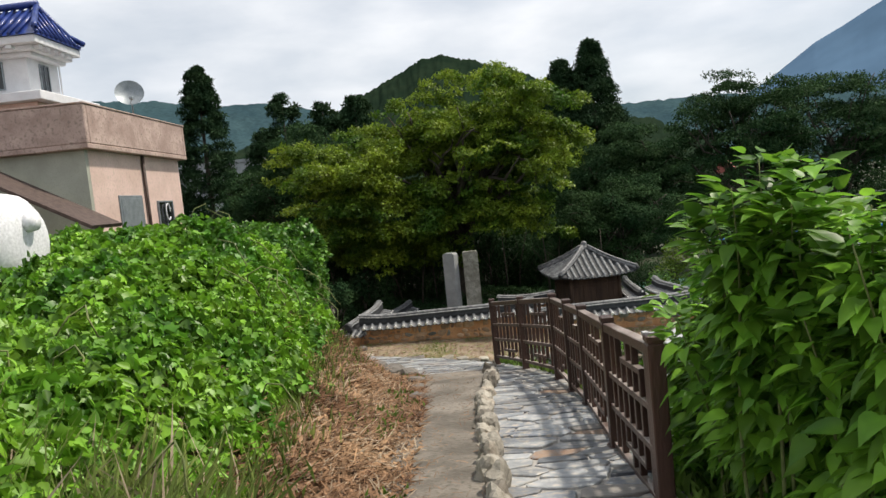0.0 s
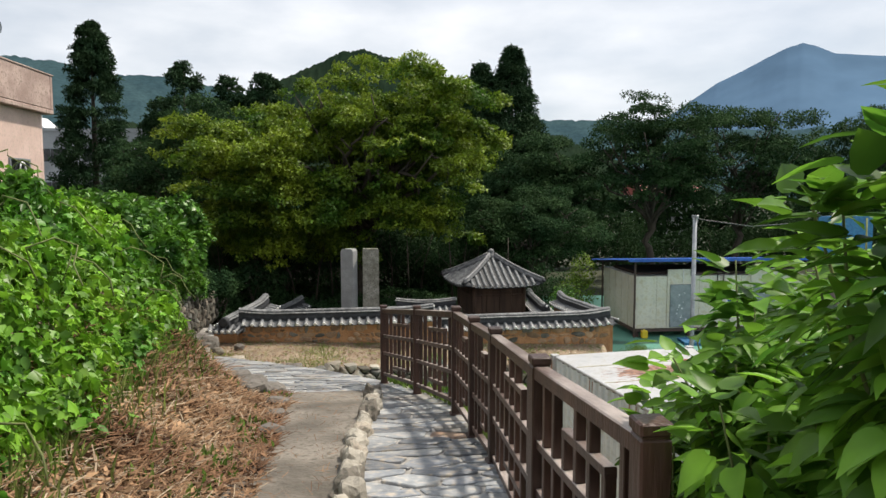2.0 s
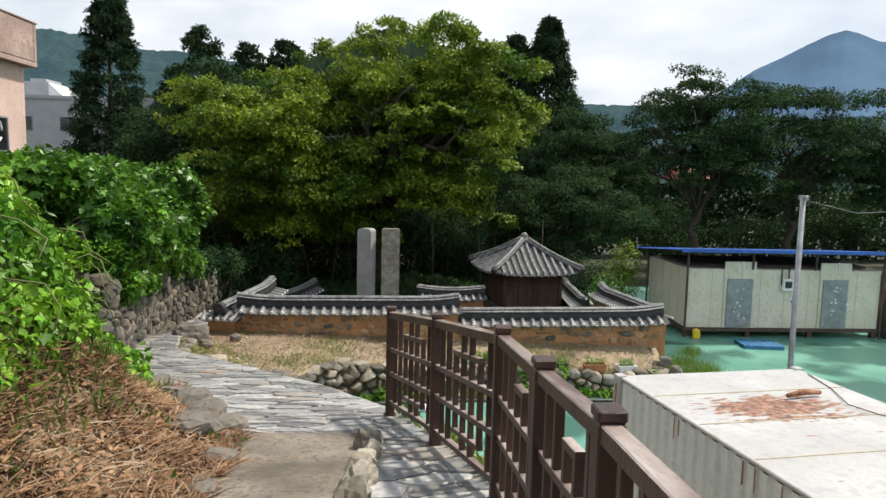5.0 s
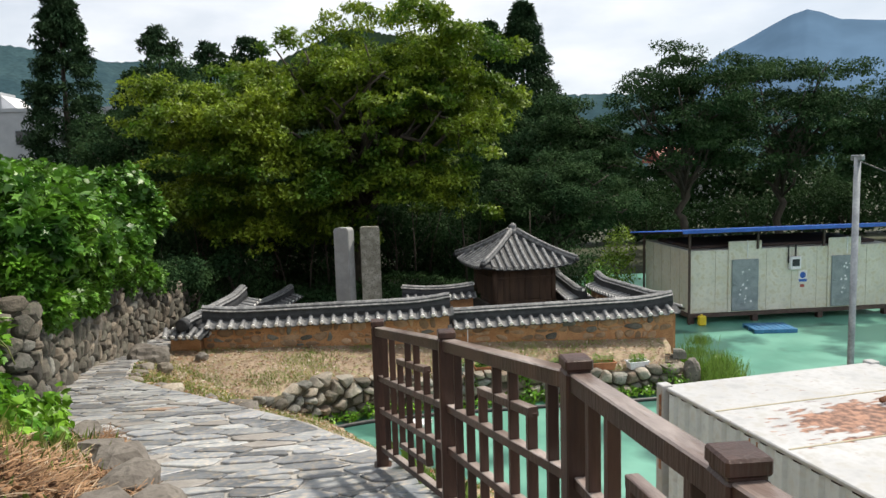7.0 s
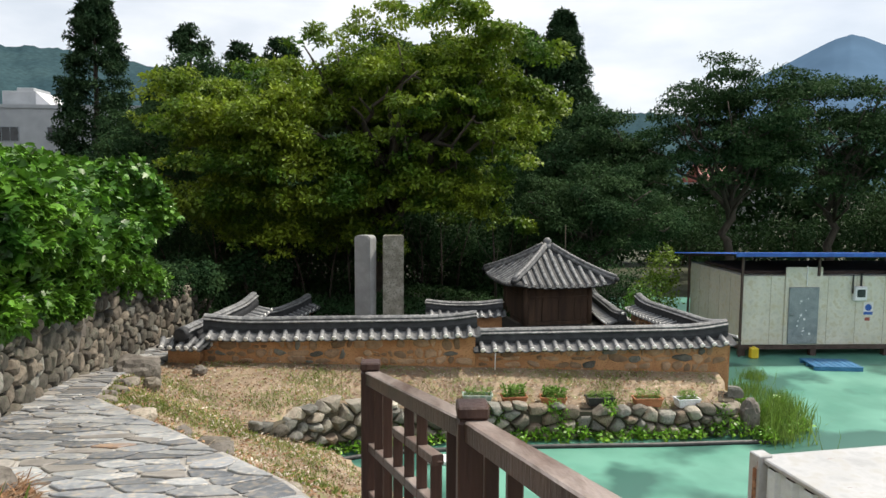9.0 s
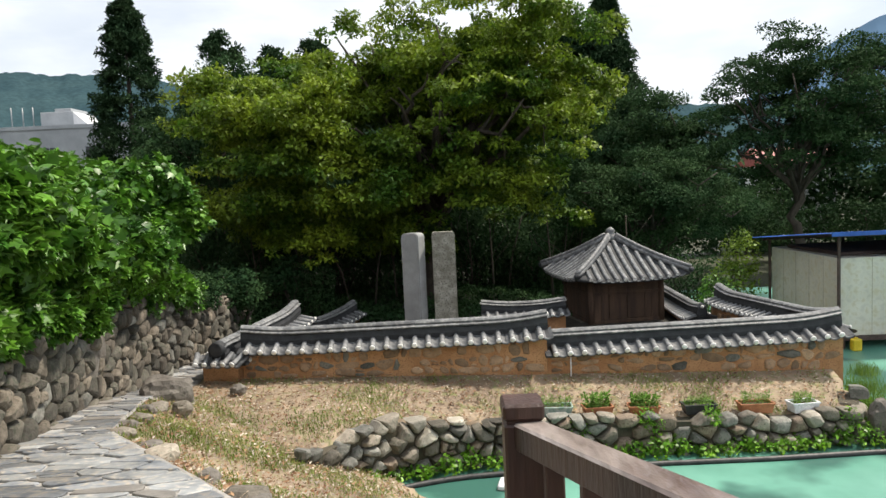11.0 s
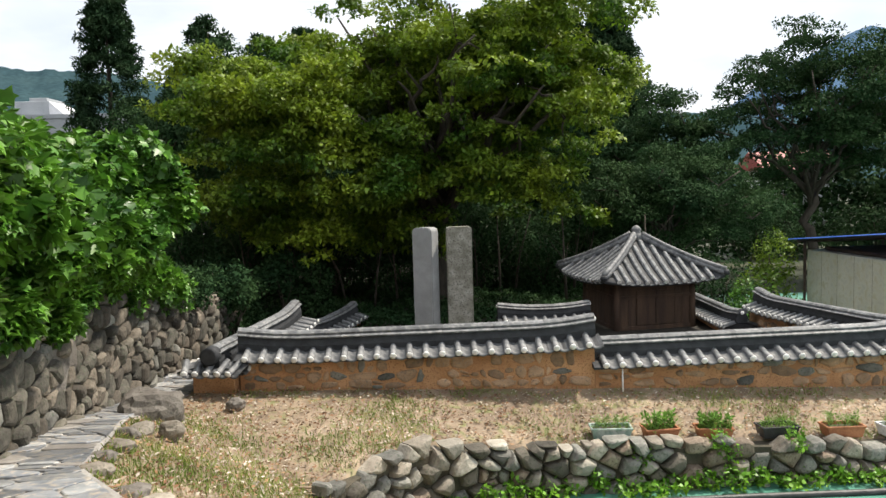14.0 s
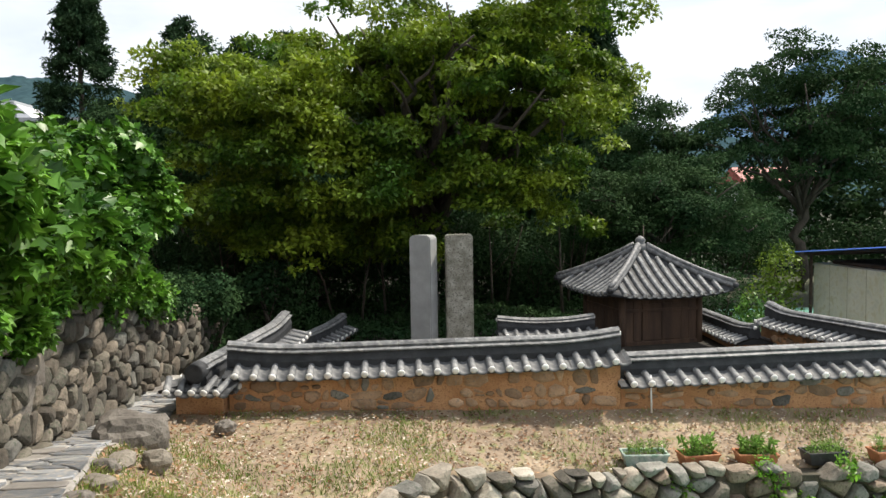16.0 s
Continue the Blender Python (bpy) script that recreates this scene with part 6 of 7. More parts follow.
def near_grass(rng):
    y = rng.uniform(0.8, 4.0)
    return vine_edge(y) - rng.uniform(-0.3, 2.2), y


rng = np.random.default_rng(55)
for k in range(26):
    y = rng.uniform(1.2, 3.6)
    x = vine_edge(y) - rng.uniform(-0.1, 2.4)
    leafy_clump("weed", "leafy green weed among long grass", x, y, land_z(x, y), rng.uniform(0.2, 0.36), rng.uniform(0.35, 0.8), 210, 0.10, M_LEAF_VINED, 1200 + k, LEAF_OVATE, "weeds in the long grass")


blades("long_grass", "long yellowing grass before the creepers", "grass", 5200, near_grass, 0.55, 0, M_GRASSDRY, 40, BLADE_THIN)
blades("grass_stalks", "pale dry grass stalks before the creepers", "grass", 700, near_grass, 0.6, 0, M_STRAWP, 44, BLADE_THIN)


def fence_foot(rng):
    y = rng.uniform(4.0, 13.6)
    return edge_x(y) + rng.uniform(-0.08, 0.5), y


blades("fence_weeds", "green weeds at the foot of the fence", "grass", 2600, fence_foot, 0.16, 0, M_GRASS, 37, LEAF_LONG)


rng = np.random.default_rng(88)
for k in range(22):
    x = -1.3 + k * 0.45
    y = bed_y(x) - 0.45 + rng.uniform(-0.1, 0.15)
    leafy_clump("weed", "low green weeds at the foot of the stone wall", x, y, YARD, rng.uniform(0.2, 0.36), rng.uniform(0.2, 0.5), 190, 0.11, M_LEAF_VINE, 900 + k, LEAF_PLAIN, "weeds below the wall")
for k, x in enumerate((2.6, 3.9, 4.1, 5.2, 7.9)):
    leafy_clump("weed", "green weed growing out of the stone wall", x, bed_y(x) - 0.28, -4.9 + 0.2 * (k % 2), 0.22, 0.5, 160, 0.09, M_LEAF_VINE, 930 + k, LEAF_PLAIN, "weeds in the wall")
for k, (x, y, r, h) in enumerate(((9.2, 25.1, 0.6, 0.95), (9.7, 25.6, 0.5, 0.8), (8.9, 25.8, 0.45, 0.7), (10.1, 26.4, 0.45, 0.55), (9.3, 26.9, 0.45, 0.6), (10.6, 27.4, 0.35, 0.4), (9.0, 24.7, 0.4, 0.6), (10.2, 28.2, 0.4, 0.5), (11.0, 29.6, 0.3, 0.4))):
    leafy_clump("grass_clump", "tall green grass clump growing at the yard's edge", x, y, YARD, r * 1.3, h * 0.7, 520, h * 0.8, M_GRASS, 950 + k, BLADE_THIN, "grass clumps at the yard")
for k, (x, y, r, h) in enumerate(((8.7, 24.5, 0.35, 0.4), (9.3, 24.8, 0.4, 0.45), (9.0, 25.4, 0.35, 0.6), (9.6, 26.0, 0.35, 0.4), (8.9, 26.4, 0.3, 0.6), (9.9, 25.2, 0.3, 0.3), (9.2, 27.3, 0.3, 0.4), (10.3, 27.0, 0.25, 0.25))):
    leafy_clump("weed", "low leafy green weeds at the yard's edge", x, y, YARD, r, h, 260, 0.11, M_LEAF_VINE, 970 + k, LEAF_PLAIN, "weeds at the yard's edge")
rng = np.random.default_rng(99)
for k in range(11):
    y = rng.uniform(2.6, 5.4)
    x = 1.42 + rng.random() * (0.5 + 0.2 * k % 3)
    leafy_clump("weed", "leafy green weed among the tall plants", x, y, land_z(x, y), 0.34, rng.uniform(0.6, 1.15), 420, 0.10, M_LEAF_STALK, 980 + k, LEAF_OVATE, "weeds by the fence")
# kerb round the green paint
runs = [((x, bed_y(x) - 0.85, YARD + 0.03)) for x in np.linspace(-1.9, 8.9, 24)]
kerb = tubes("yard_kerb", [(runs, [0.06] * 24)], M_BLACKP, None, 6)
tagged(kerb, "low dark rubber kerb along the green paint", "kerb", kind="structure")


# ---- planters ----
def planter(label, x, y, z, w, d, h, material, turn, seed, tall):
    ob = thing("planter", label, "planter", "planters on the stone wall", at=(x, y, z), turn=turn)
    t = 0.86
    verts = [(-w / 2 * t, -d / 2 * t, 0), (w / 2 * t, -d / 2 * t, 0), (w / 2 * t, d / 2 * t, 0), (-w / 2 * t, d / 2 * t, 0)]
    verts += [(sx * w / 2, sy * d / 2, h) for sx, sy in ((-1, -1), (1, -1), (1, 1), (-1, 1))]
    verts += [(sx * (w / 2 - 0.02), sy * (d / 2 - 0.02), h) for sx, sy in ((-1, -1), (1, -1), (1, 1), (-1, 1))]
    verts += [(sx * (w / 2 - 0.03), sy * (d / 2 - 0.03), h - 0.05) for sx, sy in ((-1, -1), (1, -1), (1, 1), (-1, 1))]
    faces = [(3, 2, 1, 0)]
    for j in range(3):
        for k in range(4):
            faces.append((j * 4 + k, j * 4 + (k + 1) % 4, j * 4 + 4 + (k + 1) % 4, j * 4 + 4 + k))
    piece("tub", mesh_of("tub", verts, faces, material), ob)
    for sy in (-1, 1):
        part("rim", box(-w / 2 - 0.012, w / 2 + 0.012, sy * d / 2 - 0.012, sy * d / 2 + 0.012, h - 0.03, h + 0.004, 0.005), material, ob)
    for sx in (-1, 1):
        part("rim", box(sx * w / 2 - 0.012, sx * w / 2 + 0.012, -d / 2 + 0.013, d / 2 - 0.013, h - 0.03, h + 0.004, 0.005), material, ob)
    piece("soil", mesh_of("soil", verts[12:16], [(0, 1, 2, 3)], M_SOIL), ob)
    rng = np.random.default_rng(seed)
    n = 380 // 9
    for k in range(9):
        x0, y0 = (k - 4) / 9 * (w - 0.08), rng.uniform(-d / 2 + 0.06, d / 2 - 0.06)
        hgt = rng.random(n)
        tip = rng.normal(size=2) * 0.03
        pos = np.column_stack([x0 + tip[0] * hgt + rng.normal(size=n) * 0.025, y0 + tip[1] * hgt + rng.normal(size=n) * 0.03, h - 0.05 + hgt * tall * 0.75])
        scatter("seedling", pos, ways(rng, n) + np.array((0, 0, 0.6)), ways(rng, n) + np.array((0, 0, 0.6)), rng.uniform(0.05, 0.12, n), LEAF_NARROW if tall < 0.31 else LEAF_LONG, M_SEEDLING, ob)
        tubes("stem", [([(x0, y0, h - 0.06), (x0 + tip[0], y0 + tip[1], h - 0.05 + tall * 0.7)], [0.005, 0.003])], M_STEM, ob, 5)
    return ob


for k, (lab, x, w, h, m_, tall) in enumerate((("green and white plastic crate planted with seedlings", 2.2, 0.68, 0.2, M_GREENP, 0.30), ("terracotta plastic trough with green seedlings", 3.05, 0.58, 0.18, M_TERRACOTTA, 0.36),
                                      ("terracotta plastic trough with leafy seedlings", 3.97, 0.60, 0.18, M_TERRACOTTA, 0.33), ("black plastic trough with short green grass", 5.07, 0.64, 0.2, M_BLACKP, 0.22),
                                      ("brown trough overgrown with fine green grass", 6.2, 0.66, 0.2, M_TERRACOTTA, 0.30), ("white foam box with green plants", 7.15, 0.55, 0.2, M_WHITE, 0.26))):
    planter(lab, x, 25.22, land_z(x, 25.25) + 0.05, w, 0.3, h, m_, (-4, 5, -7, 2, 0, 6)[k], 960 + k, tall)


# ---- loose stones and small things ----
def boulder(name, label, x, y, z, rx, ry, rz, seed, turn=0, material=M_ROCK, sub=3):
    o = new(name, blob(name, rx, ry, rz, seed, material, sub))
    o.matrix_basis = pose(x, y, z, 0, 0, turn)
    return tagged(o, label, "stone", "loose stones")


M_BOULDER = mat("brown_boulder", (0.12, 0.105, 0.09), (0.21, 0.19, 0.165), 4.0, c3=(0.08, 0.07, 0.06), bump=0.8, fine=16)
boulder("boulder", "large brown boulder at the corner of the wall", -4.98, 23.9, -3.36, 0.46, 0.36, 0.36, 3, 20, M_BOULDER)
boulder("boulder", "large dark boulder built into the stone wall", mound_x(22.7) - 0.02, 22.7, -2.2, 0.15, 0.6, 0.6, 8, 0, M_BOULDER)
boulder("stone", "small pale stone beside the boulder", -4.35, 22.95, -3.32, 0.17, 0.15, 0.14, 4, 10)
boulder("stone", "brown rock beside the wall's foot", -4.25, 25.7, -3.8, 0.17, 0.14, 0.11, 5, 40, M_BOULDER)
rng = np.random.default_rng(15)
for k, y in enumerate((15.9, 16.8, 17.3, 18.1, 18.9, 19.6, 20.3, 20.9, 21.6, 22.2, 22.7)):
    x = edge_x(y) + rng.uniform(0.05, 0.3)
    boulder("stone", "rough stone at the edge of the slate path", x, y, land_z(x, y) + 0.04, rng.uniform(0.1, 0.24), rng.uniform(0.1, 0.2), rng.uniform(0.08, 0.14), 20 + k, rng.uniform(0, 90), (M_ROCK, M_BOULDER)[k % 2], 2)
for k, (x, y, r) in enumerate(((-1.05, 11.3, 0.16), (-0.95, 10.4, 0.13), (-1.3, 12.6, 0.22), (-1.7, 13.2, 0.3), (-2.0, 13.9, 0.32), (-2.4, 14.4, 0.26), (-0.85, 9.4, 0.15), (-1.5, 12.1, 0.25), (-2.9, 15.2, 0.25))):
    boulder("stone", "rough brown stone at the foot of the bank", x, y, land_z(x, y) + 0.05, r, r * 0.8, r * 0.7, 40 + k, 30 * k, M_BOULDER, 2)
boulder("standing_rock", "dark upright rock at the end of the stone wall", 8.55, 24.95, YARD + 0.4, 0.22, 0.2, 0.45, 77, 0, M_BOULDER)
foam = thing("foam_slab", "white foam slab lying on the green yard", "foam", at=(1.2, 23.6, YARD), turn=-12)
part("slab", box(-0.28, 0.28, -0.2, 0.2, 0, 0.09, 0.02), M_WHITE, foam)
can = thing("plastic_can", "small yellow plastic can under the shed's edge", "can", at=(12.25, 32.1, YARD))
part("body", box(-0.14, 0.14, -0.1, 0.1, 0, 0.36, 0.03), M_YELLOW, can)
part("cap", box(-0.05, 0.03, -0.04, 0.04, 0.36, 0.41, 0.01), M_YELLOW, can)
pal = thing("pallet", "flat blue plastic pallet lying on the yard", "pallet", at=(14.2, 30.9, YARD), turn=-6)
for i in range(7):
    part("slat", box(-0.75 + i * 0.215, -0.75 + i * 0.215 + 0.19, -0.55, 0.55, 0.1, 0.14, 0.006), M_BLUEP, pal)
for y in (-0.48, 0, 0.48):
    part("runner", box(-0.75, 0.73, y - 0.06, y + 0.06, 0.0, 0.1, 0.006), M_BLUEP, pal)
stick = thing("pipe", "thin white plastic pipe leaning on the mud wall", "pipe", at=(2.75, 26.45, -4.02))
tubes("tube", [([(0, -0.05, 0), (0.03, 0.08, 0.62)], [0.016, 0.016])], M_WHITE, stick, 8)
br = thing("branch", "dry broken branch lying on the lawn", "branch", at=(-2.6, 22.6, land_z(-2.6, 22.6) + 0.05))
tubes("stick", [([(-0.35, 0, 0.02), (0, 0.03, 0.03), (0.4, 0.0, 0.02)], [0.016, 0.02, 0.012])], M_STRAWP, br, 6)

# rust and wire on the container
rng = np.random.default_rng(3)
v_, f_ = tube([(1.75, -1.32, CH1 + 0.05), (2.0, -1.28, CH1 + 0.075), (2.3, -1.26, CH1 + 0.055)], [0.03, 0.042, 0.03], 8)
piece("rusty_pipe", mesh_of("rusty_pipe", v_, f_, M_RUST, True), cont)
wire = [(2.9, -0.3, CH1 + 0.012), (2.7, -1.0, CH1 + 0.012), (2.35, -1.7, CH1 + 0.03), (2.5, -2.1, CH1 + 0.012), (2.95, -2.3, CH1 + 0.012)]
v_, f_ = tube(wire, [0.007] * 5, 6)
piece("wire", mesh_of("wire", v_, f_, M_BLACKP, True), cont)
for y in (-0.95, -2.02, -3.05, -4.1, -5.1):
    part("roof_seam", box(0.02, CW - 0.02, y - 0.012, y + 0.012, CH1, CH1 + 0.007, 0.003), M_SEAM, cont, "rust-stained roof seam")
for k in range(5):
    y = -rng.uniform(1.2, 5.2)
    part("rust_streak", box(-0.018, -0.0145 - 0.0005 * k, y, y + rng.uniform(0.015, 0.04), CH1 - rng.uniform(0.15, 0.4), CH1 - 0.07), M_RUST, cont)
part("rust_streak", box(-0.076, -0.0715, -0.05, 0.0, CH1 - 1.0, CH1 - 0.1), M_RUST, cont)


# ---- houses ----
def window(parent, m, w, h, bars=1):
    """A window in the plane y=0 of m, looking along -y; set into a frame."""
    fr = bmesh.new()
    for x0, x1, z0, z1 in ((0, w, 0, 0.06), (0, w, h - 0.06, h), (0, 0.06, 0.06, h - 0.06), (w - 0.06, w, 0.06, h - 0.06)):
        box(x0, x1, -0.07, 0.02, z0, z1, 0.006, fr)
    for i in range(bars):
        c = w * (i + 1) / (bars + 1)
        box(c - 0.025, c + 0.025, -0.06, 0.0, 0.06, h - 0.06, 0.004, fr)
    fr.transform(m)
    wf = part("window_frame", fr, M_GREYMETAL, parent)
    pn = box(0.06, w - 0.06, -0.035, -0.02, 0.06, h - 0.06)
    pn.transform(m)
    part("pane", pn, M_GLASS, wf)


house = thing("pink_house", "flat-roofed pink rendered house with a stained concrete parapet", "house", at=(0, 0, 0))
HX, HY0, HY1, HZ0, HZ1 = -11.55, 21.9, 29.85, 4.2, 5.6
part("wall", box(-24, HX - 0.3, HY0 + 0.3, HY0 + 0.48, -3, HZ0 - 0.01), M_PALE, house, "pale stained end wall")
part("wall", box(HX - 0.48, HX - 0.3, HY0 + 0.49, HY1 - 0.5, -3, HZ0 - 0.01), M_PINK, house)
part("wall", box(-24, HX - 0.3, HY1 - 0.49, HY1 - 0.3, -3, HZ0 - 0.01), M_PINK, house)
part("roof_slab", box(-24.3, HX, HY0, HY1, HZ0, HZ0 + 0.16, 0.02), M_PINKOLD, house)
part("parapet", box(-24.3, HX, HY0, HY0 + 0.2, HZ0 + 0.161, HZ1, 0.03), M_PINKOLD, house)
part("parapet", box(HX - 0.2, HX, HY0 + 0.201, HY1 - 0.2, HZ0 + 0.161, HZ1, 0.03), M_PINKOLD, house)
part("parapet", box(-24.3, HX, HY1 - 0.199, HY1, HZ0 + 0.161, HZ1, 0.03), M_PINKOLD, house)
part("coping", box(-24.34, HX + 0.03, HY0 - 0.03, HY0 + 0.23, HZ1, HZ1 + 0.05, 0.01), M_PINKOLD, house)
part("coping", box(HX - 0.23, HX + 0.03, HY0 + 0.231, HY1 + 0.03, HZ1, HZ1 + 0.05, 0.01), M_PINKOLD, house)
v_, f_ = tube([(HX - 0.22, 26.1, 0), (HX - 0.22, 26.1, HZ0)], [0.06, 0.06], 8)
piece("drainpipe", mesh_of("drainpipe", v_, f_, M_DARKSTEEL, True), house)
dr = part("door", box(HX - 0.299, HX - 0.25, 24.0, 25.75, 0.4, 2.72, 0.01), M_GREYMETAL, house, "grey sheet-metal door")
part("door_panel", box(HX - 0.249, HX - 0.235, 24.1, 25.65, 0.5, 2.6, 0.006), M_GREYMETAL, dr)
window(house, pose(HX - 0.3, 27.0, 1.4, 0, 0, 90), 1.4, 1.1, 1)
ring = [(HX - 0.2, 27.75 + 0.2 * math.cos(a_), 2.05 + 0.32 * math.sin(a_)) for a_ in np.linspace(0, 5.6, 15)]
v_, f_ = tube(ring, [0.03] * 15, 6)
piece("hose_coil", mesh_of("hose_coil", v_, f_, M_WHITE, True), house, "white hose looped on the wall")
dish = thing("satellite_dish", "grey satellite dish on the house roof", "dish", at=(-11.66, 25.6, 5.6))
tubes("mast", [([(0, 0, -0.02), (0, 0, 0.55)], [0.03, 0.03])], M_POLE, dish, 8)
bm = bmesh.new()
bmesh.ops.create_uvsphere(bm, u_segments=20, v_segments=12, radius=1.0)
bmesh.ops.delete(bm, geom=[v for v in bm.verts if v.co.z < 0.86], context="VERTS")
for v in bm.verts:
    v.co = Vector((v.co.x * 1.0, v.co.y * 1.0, -(v.co.z - 0.86) * 1.2))
bm.transform(pose(0, -0.1, 0.85, 70, 0, 25))
part("bowl", bm, M_GREYMETAL, dish, smooth=True)
tubes("arm", [([(0, -0.1, 0.45), (0.25, -0.55, 0.55)], [0.015, 0.015])], M_POLE, dish, 6)
part("receiver", box(0.2, 0.32, -0.66, -0.52, 0.5, 0.62, 0.02), M_GREYMETAL, dish)

lean = thing("lean_to_roof", "dark sloping lean-to roof beside the pink house", "roof", at=(0, 0, 0))
bar("roof_sheet", lean, (-16.5, 20.8, 4.85), (-10.7, 20.8, 1.7), 1.8, 0.12, M_DARKSTEEL)
bar("post", lean, (-11.6, 20.6, -1.0), (-11.6, 20.61, 1.05), 0.1, 0.1, M_DARKSTEEL)
tank = thing("water_tank", "white plastic tank with rounded end among the creepers", "tank", at=(-5.17, 8.2, 0.92))
pts = [(-2.4, 0, 0.62), (-0.35, 0, 0.62), (-0.16, 0, 0.62), (-0.06, 0, 0.62), (0, 0, 0.62)]
v_, f_ = tube(pts, [0.62, 0.62, 0.58, 0.48, 0.3], 24)
piece("body", mesh_of("body", v_, f_, M_WHITE, True), tank)
v_, f_ = tube([(-0.02, 0, 0.85), (0.1, 0, 0.85)], [0.12, 0.1], 12)
piece("cap", mesh_of("cap", v_, f_, M_WHITE, True), tank)
part("cradle", box(-2.0, -0.4, -0.4, 0.4, -0.2, 0.12, 0.03), M_CONC, tank)

villa = thing("blue_roofed_house", "white house with a blue glazed tile hip roof", "house", at=(-0.75, 0, 0))
part("lower_storey", box(-33, -19.0, 33.4, 38, -4, 8.0), M_PINK, villa)
part("balcony", box(-33.2, -18.5, 32.9, 38.4, 8.01, 8.45, 0.03), M_WHITE, villa)
part("upper_storey", box(-33, -19.6, 34, 36.6, 8.451, 10.25), M_WHITE, villa)
window(villa, pose(-22.1, 33.995, 8.8, 0, 0, 0), 1.3, 1.35, 1)
window(villa, pose(-19.595, 34.9, 8.6, 0, 0, 90), 0.8, 1.5, 1)
tubes("drainpipe", [([(-19.4, 36.4, 8.5), (-19.4, 36.4, 10.4)], [0.04, 0.04])], M_WHITE, villa, 8)
# cornice under the tiles, stepped outwards
for k_, (o_, z0_, z1_) in enumerate(((0.35, 10.251, 10.45), (0.65, 10.451, 10.68), (1.0, 10.681, 11.05))):
    part("cornice", box(-33.2 - o_, -19.5 + o_, 34 - o_, 36.5 + o_ * 0.5, z0_, z1_, 0.03), M_WHITE, villa)
for i in range(22):
    part("bracket", box(-33.0 + i * 0.62, -32.7 + i * 0.62, 33.05, 33.6, 10.5, 10.67, 0.02), M_WHITE, villa)
for i in range(5):
    part("bracket", box(-19.1, -18.6, 33.5 + i * 0.62, 33.8 + i * 0.62, 10.5, 10.67, 0.02), M_WHITE, villa)
ex_, ey0_, ey1_, ez_ = -18.4, 32.9, 37.0, 11.06
verts = [(-34.4, ey0_, ez_), (ex_, ey0_, ez_), (ex_, ey1_, ez_), (-34.4, ey1_, ez_), (-33, 34.9, 12.75), (-19.3, 34.9, 12.75)]
piece("roof", mesh_of("roof", verts, [(0, 1, 5, 4), (1, 2, 5), (2, 3, 4, 5), (3, 0, 4), (3, 2, 1, 0)], M_BLUETILE), villa)
for i in range(38):
    x = -34 + i * 0.4
    t = min(1.0, max(0.05, min((x + 34.4) / 1.4, (ex_ + 0.15 - x) / 0.9)))
    v_, f_ = tube([(x, ey0_ - 0.06, ez_ + 0.07), (x, ey0_ + 2.0 * t, ez_ + 0.05 + 1.69 * t)], [0.085, 0.085], 6)
    piece("roll_tile", mesh_of("roll_tile", v_, f_, M_BLUETILE, True), villa)
for i in range(10):
    y = ey0_ + 0.2 + i * 0.41
    t = max(0.05, min((y - ey0_) / 2.0, (ey1_ - y) / 2.1, 1.0))
    v_, f_ = tube([(ex_ + 0.06, y, ez_ + 0.07), (ex_ - 0.9 * t, y, ez_ + 0.05 + 1.69 * t)], [0.085, 0.085], 6)
    piece("roll_tile", mesh_of("roll_tile", v_, f_, M_BLUETILE, True), villa)
for pts_ in ([(ex_ + 0.1, ey0_ - 0.1, ez_ + 0.3), (ex_ - 0.3, ey0_ + 0.6, ez_ + 0.6), (-19.3, 34.9, 12.9)], [(ex_ + 0.1, ey1_ + 0.1, ez_ + 0.3), (ex_ - 0.3, ey1_ - 0.6, ez_ + 0.6), (-19.3, 34.9, 12.9)]):
    v_, f_ = tube(pts_, [0.15, 0.14, 0.14], 8)
    piece("hip_ridge", mesh_of("hip_ridge", v_, f_, M_BLUETILE, True), villa)
v_, f_ = tube([(-33, 34.9, 12.9), (-26, 34.9, 12.86), (-19.2, 34.9, 13.0)], [0.16, 0.16, 0.17], 8)
piece("ridge", mesh_of("ridge", v_, f_, M_BLUETILE, True), villa)

grey = thing("grey_building", "plain grey modern building with dark windows behind the trees", "building", at=(0, 0, 0))
part("wall", box(-50, -21.6, 78, 90, -6, 7.5), M_GREYWALL, grey)
part("parapet", box(-50.1, -21.5, 77.9, 90.1, 7.501, 7.85), M_GREYWALL, grey)
part("roof_house", box(-38.4, -35.2, 80, 84, 7.851, 9.35, 0.03), M_GREYWALL, grey)
part("roof_house_top", box(-37.2, -35.6, 80.4, 83.6, 9.351, 9.7, 0.03), M_GREYWALL, grey)
verts = [(-35.19, 79.9, 7.85), (-33.6, 79.9, 7.85), (-35.19, 79.9, 9.3), (-35.19, 84, 7.85), (-33.6, 84, 7.85), (-35.19, 84, 9.3)]
piece("sloping_glazing", mesh_of("sloping_glazing", verts, [(0, 1, 2), (3, 5, 4), (1, 4, 5, 2), (0, 3, 4, 1), (0, 2, 5, 3)], M_WHITE), grey, "white sloping roof light")
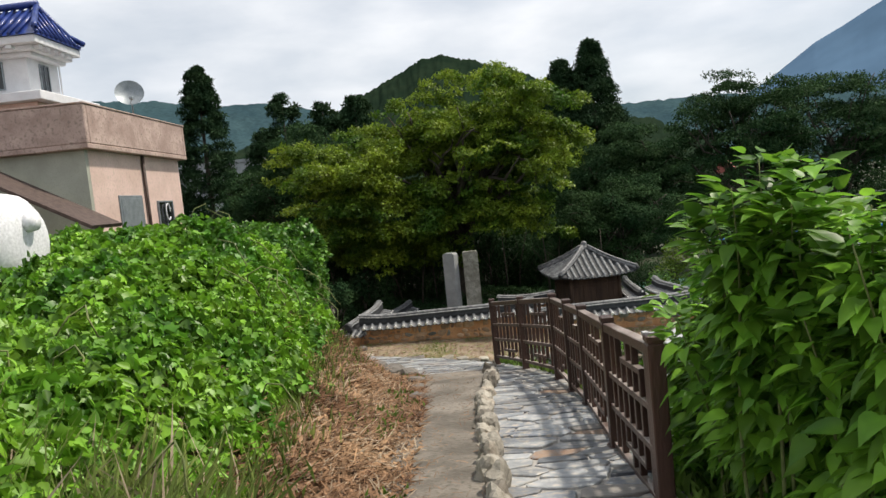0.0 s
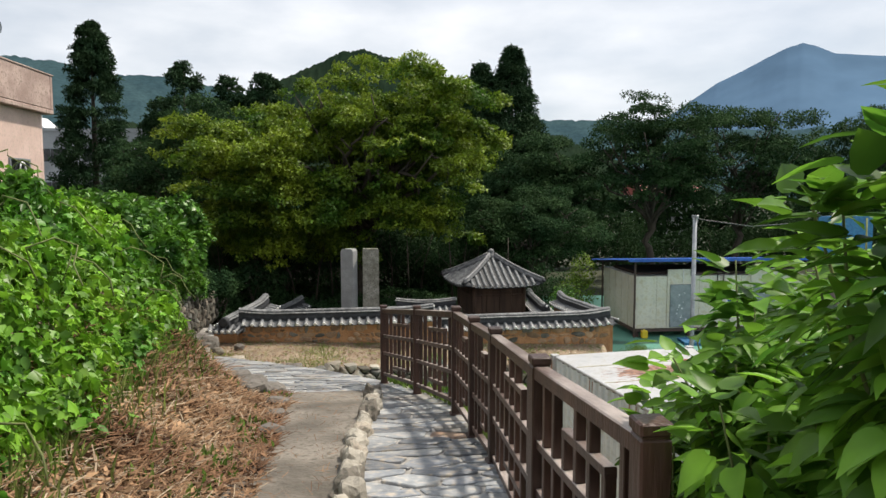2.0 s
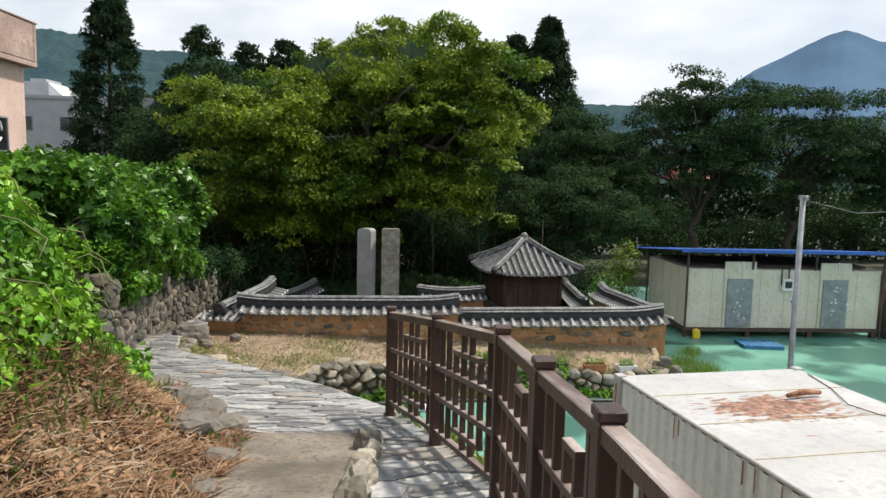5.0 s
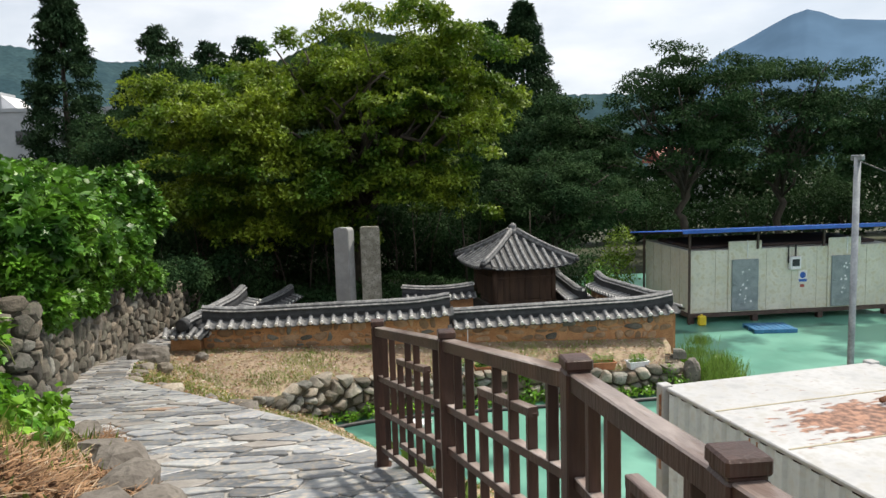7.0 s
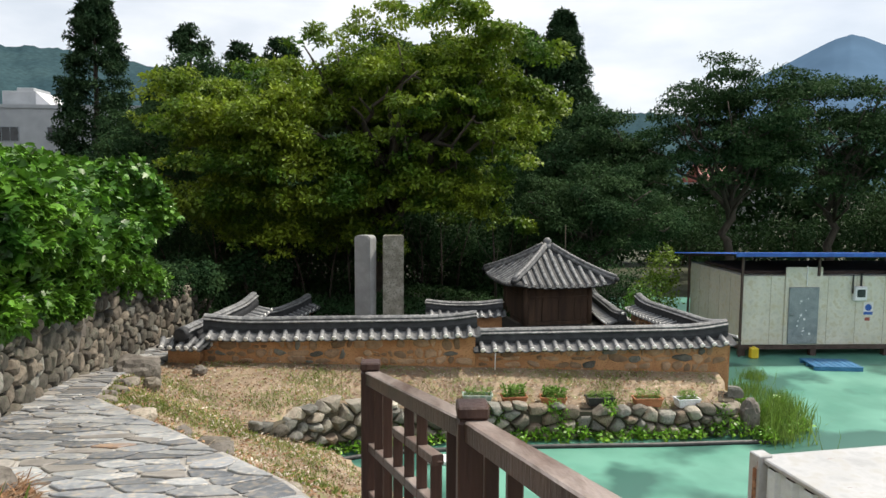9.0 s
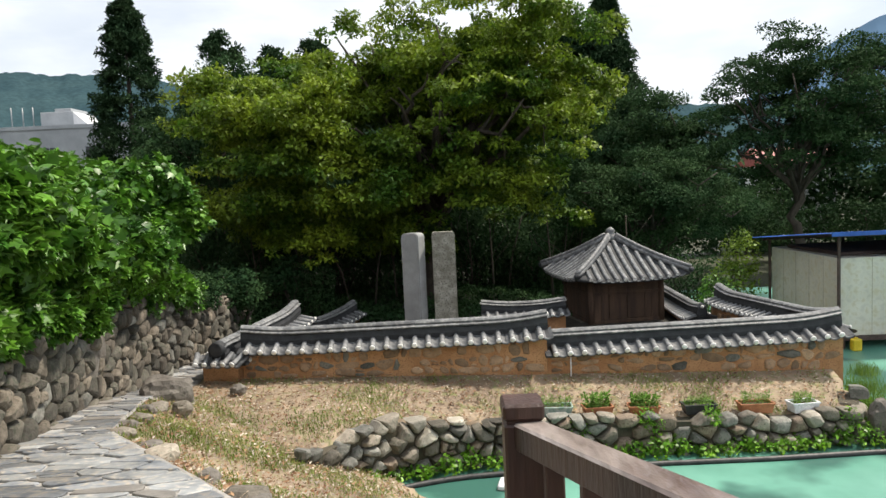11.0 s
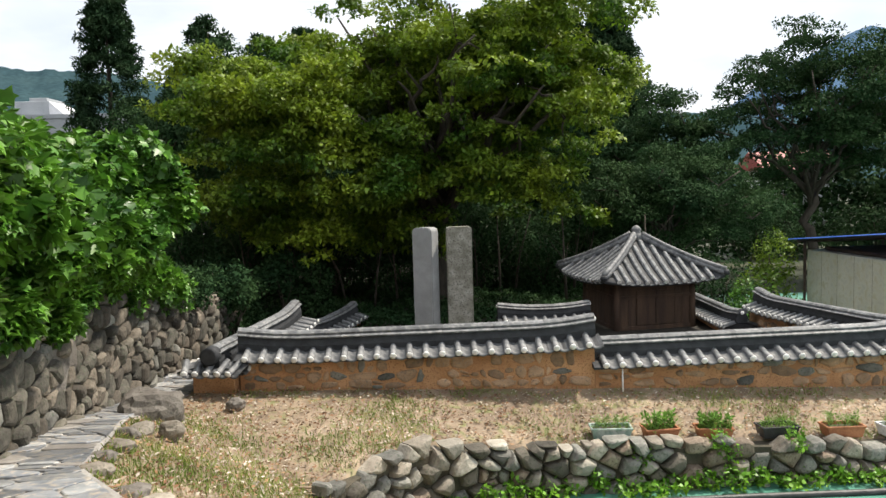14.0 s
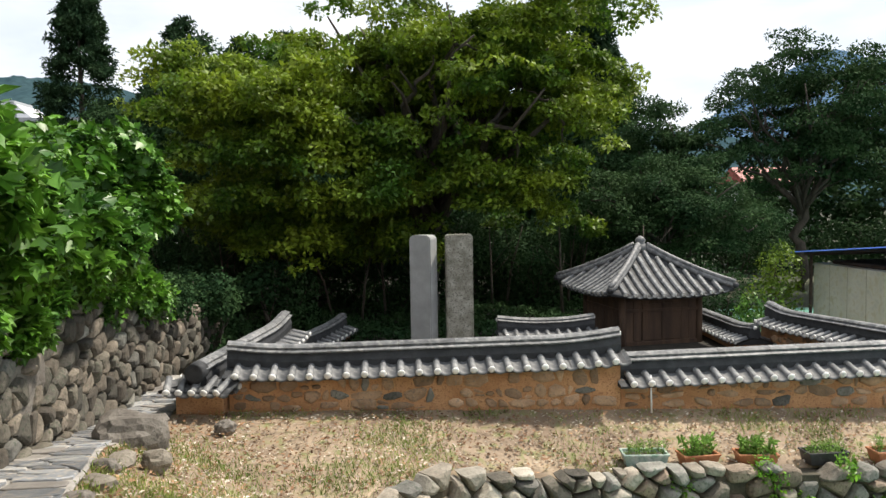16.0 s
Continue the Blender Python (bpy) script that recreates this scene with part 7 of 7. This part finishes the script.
for x in (-41.2, -40.1, -39.1):
    tubes("mast", [([(x, 80, 7.85), (x, 80, 9.9)], [0.05, 0.05])], M_POLE, grey, 6)
for x in (-33.3, -29.3, -25.3, -38.3, -43.3):
    window(grey, pose(x, 78, 4.4, 0, 0, 0), 2.4, 1.4, 2)
    window(grey, pose(x, 78, 1.0, 0, 0, 0), 2.4, 1.4, 2)
red = thing("red_roofed_house", "small house with a red roof behind the trees", "house", at=(31, 74, -5))
part("wall", box(-3, 3, -2, 3, 0, 6.0), M_WHITE, red)
verts = [(-3.6, -2.6, 6.0), (3.6, -2.6, 6.0), (3.6, 3.6, 6.0), (-3.6, 3.6, 6.0), (-3.6, 0.5, 7.6), (3.6, 0.5, 7.6)]
piece("roof", mesh_of("roof", verts, [(0, 1, 5, 4), (2, 3, 4, 5), (1, 2, 5), (3, 0, 4), (3, 2, 1, 0)], M_RED), red)
window(red, pose(-1.5, -2, 3.4, 0, 0, 0), 1.4, 1.4, 1)

drum = thing("dark_tank", "dark brown plastic tank beside the shed", "tank", at=(20.9, 32.6, YARD))
v_, f_ = tube([(0, 0, 0), (0, 0, 0.1), (0, 0, 1.9), (0, 0, 2.15), (0, 0, 2.3)], [0.72, 0.76, 0.76, 0.6, 0.25], 20)
piece("body", mesh_of("body", v_, f_, M_DARKSTEEL, True), drum)
v_, f_ = tube([(0, 0, 2.3), (0, 0, 2.38)], [0.24, 0.24], 14)
piece("lid", mesh_of("lid", v_, f_, M_BLACKP, True), drum)
panel = thing("blue_shelter", "blue sheet shelter beyond the shed", "shelter", at=(26.2, 38.5, YARD))
part("sheet", box(-1.6, 1.6, -0.05, 0.05, 2.6, 5.2, 0.01), M_BLUEP, panel)
for x in (-1.5, 1.5):
    part("post", box(x - 0.06, x + 0.06, 0.06, 0.18, 0, 5.2), M_DARKSTEEL, panel)
line_ = thing("overhead_cable", "thin cable running from the steel pole", "cable", at=(7.28, 17.03, YARD + 5.97))
tubes("cable", [([(0, 0, -0.02), (3, 3, -0.35), (7, 7, -0.45), (12, 13, -0.1), (14, 16.5, 0.1)], [0.012] * 5)], M_BLACKP, line_, 5)
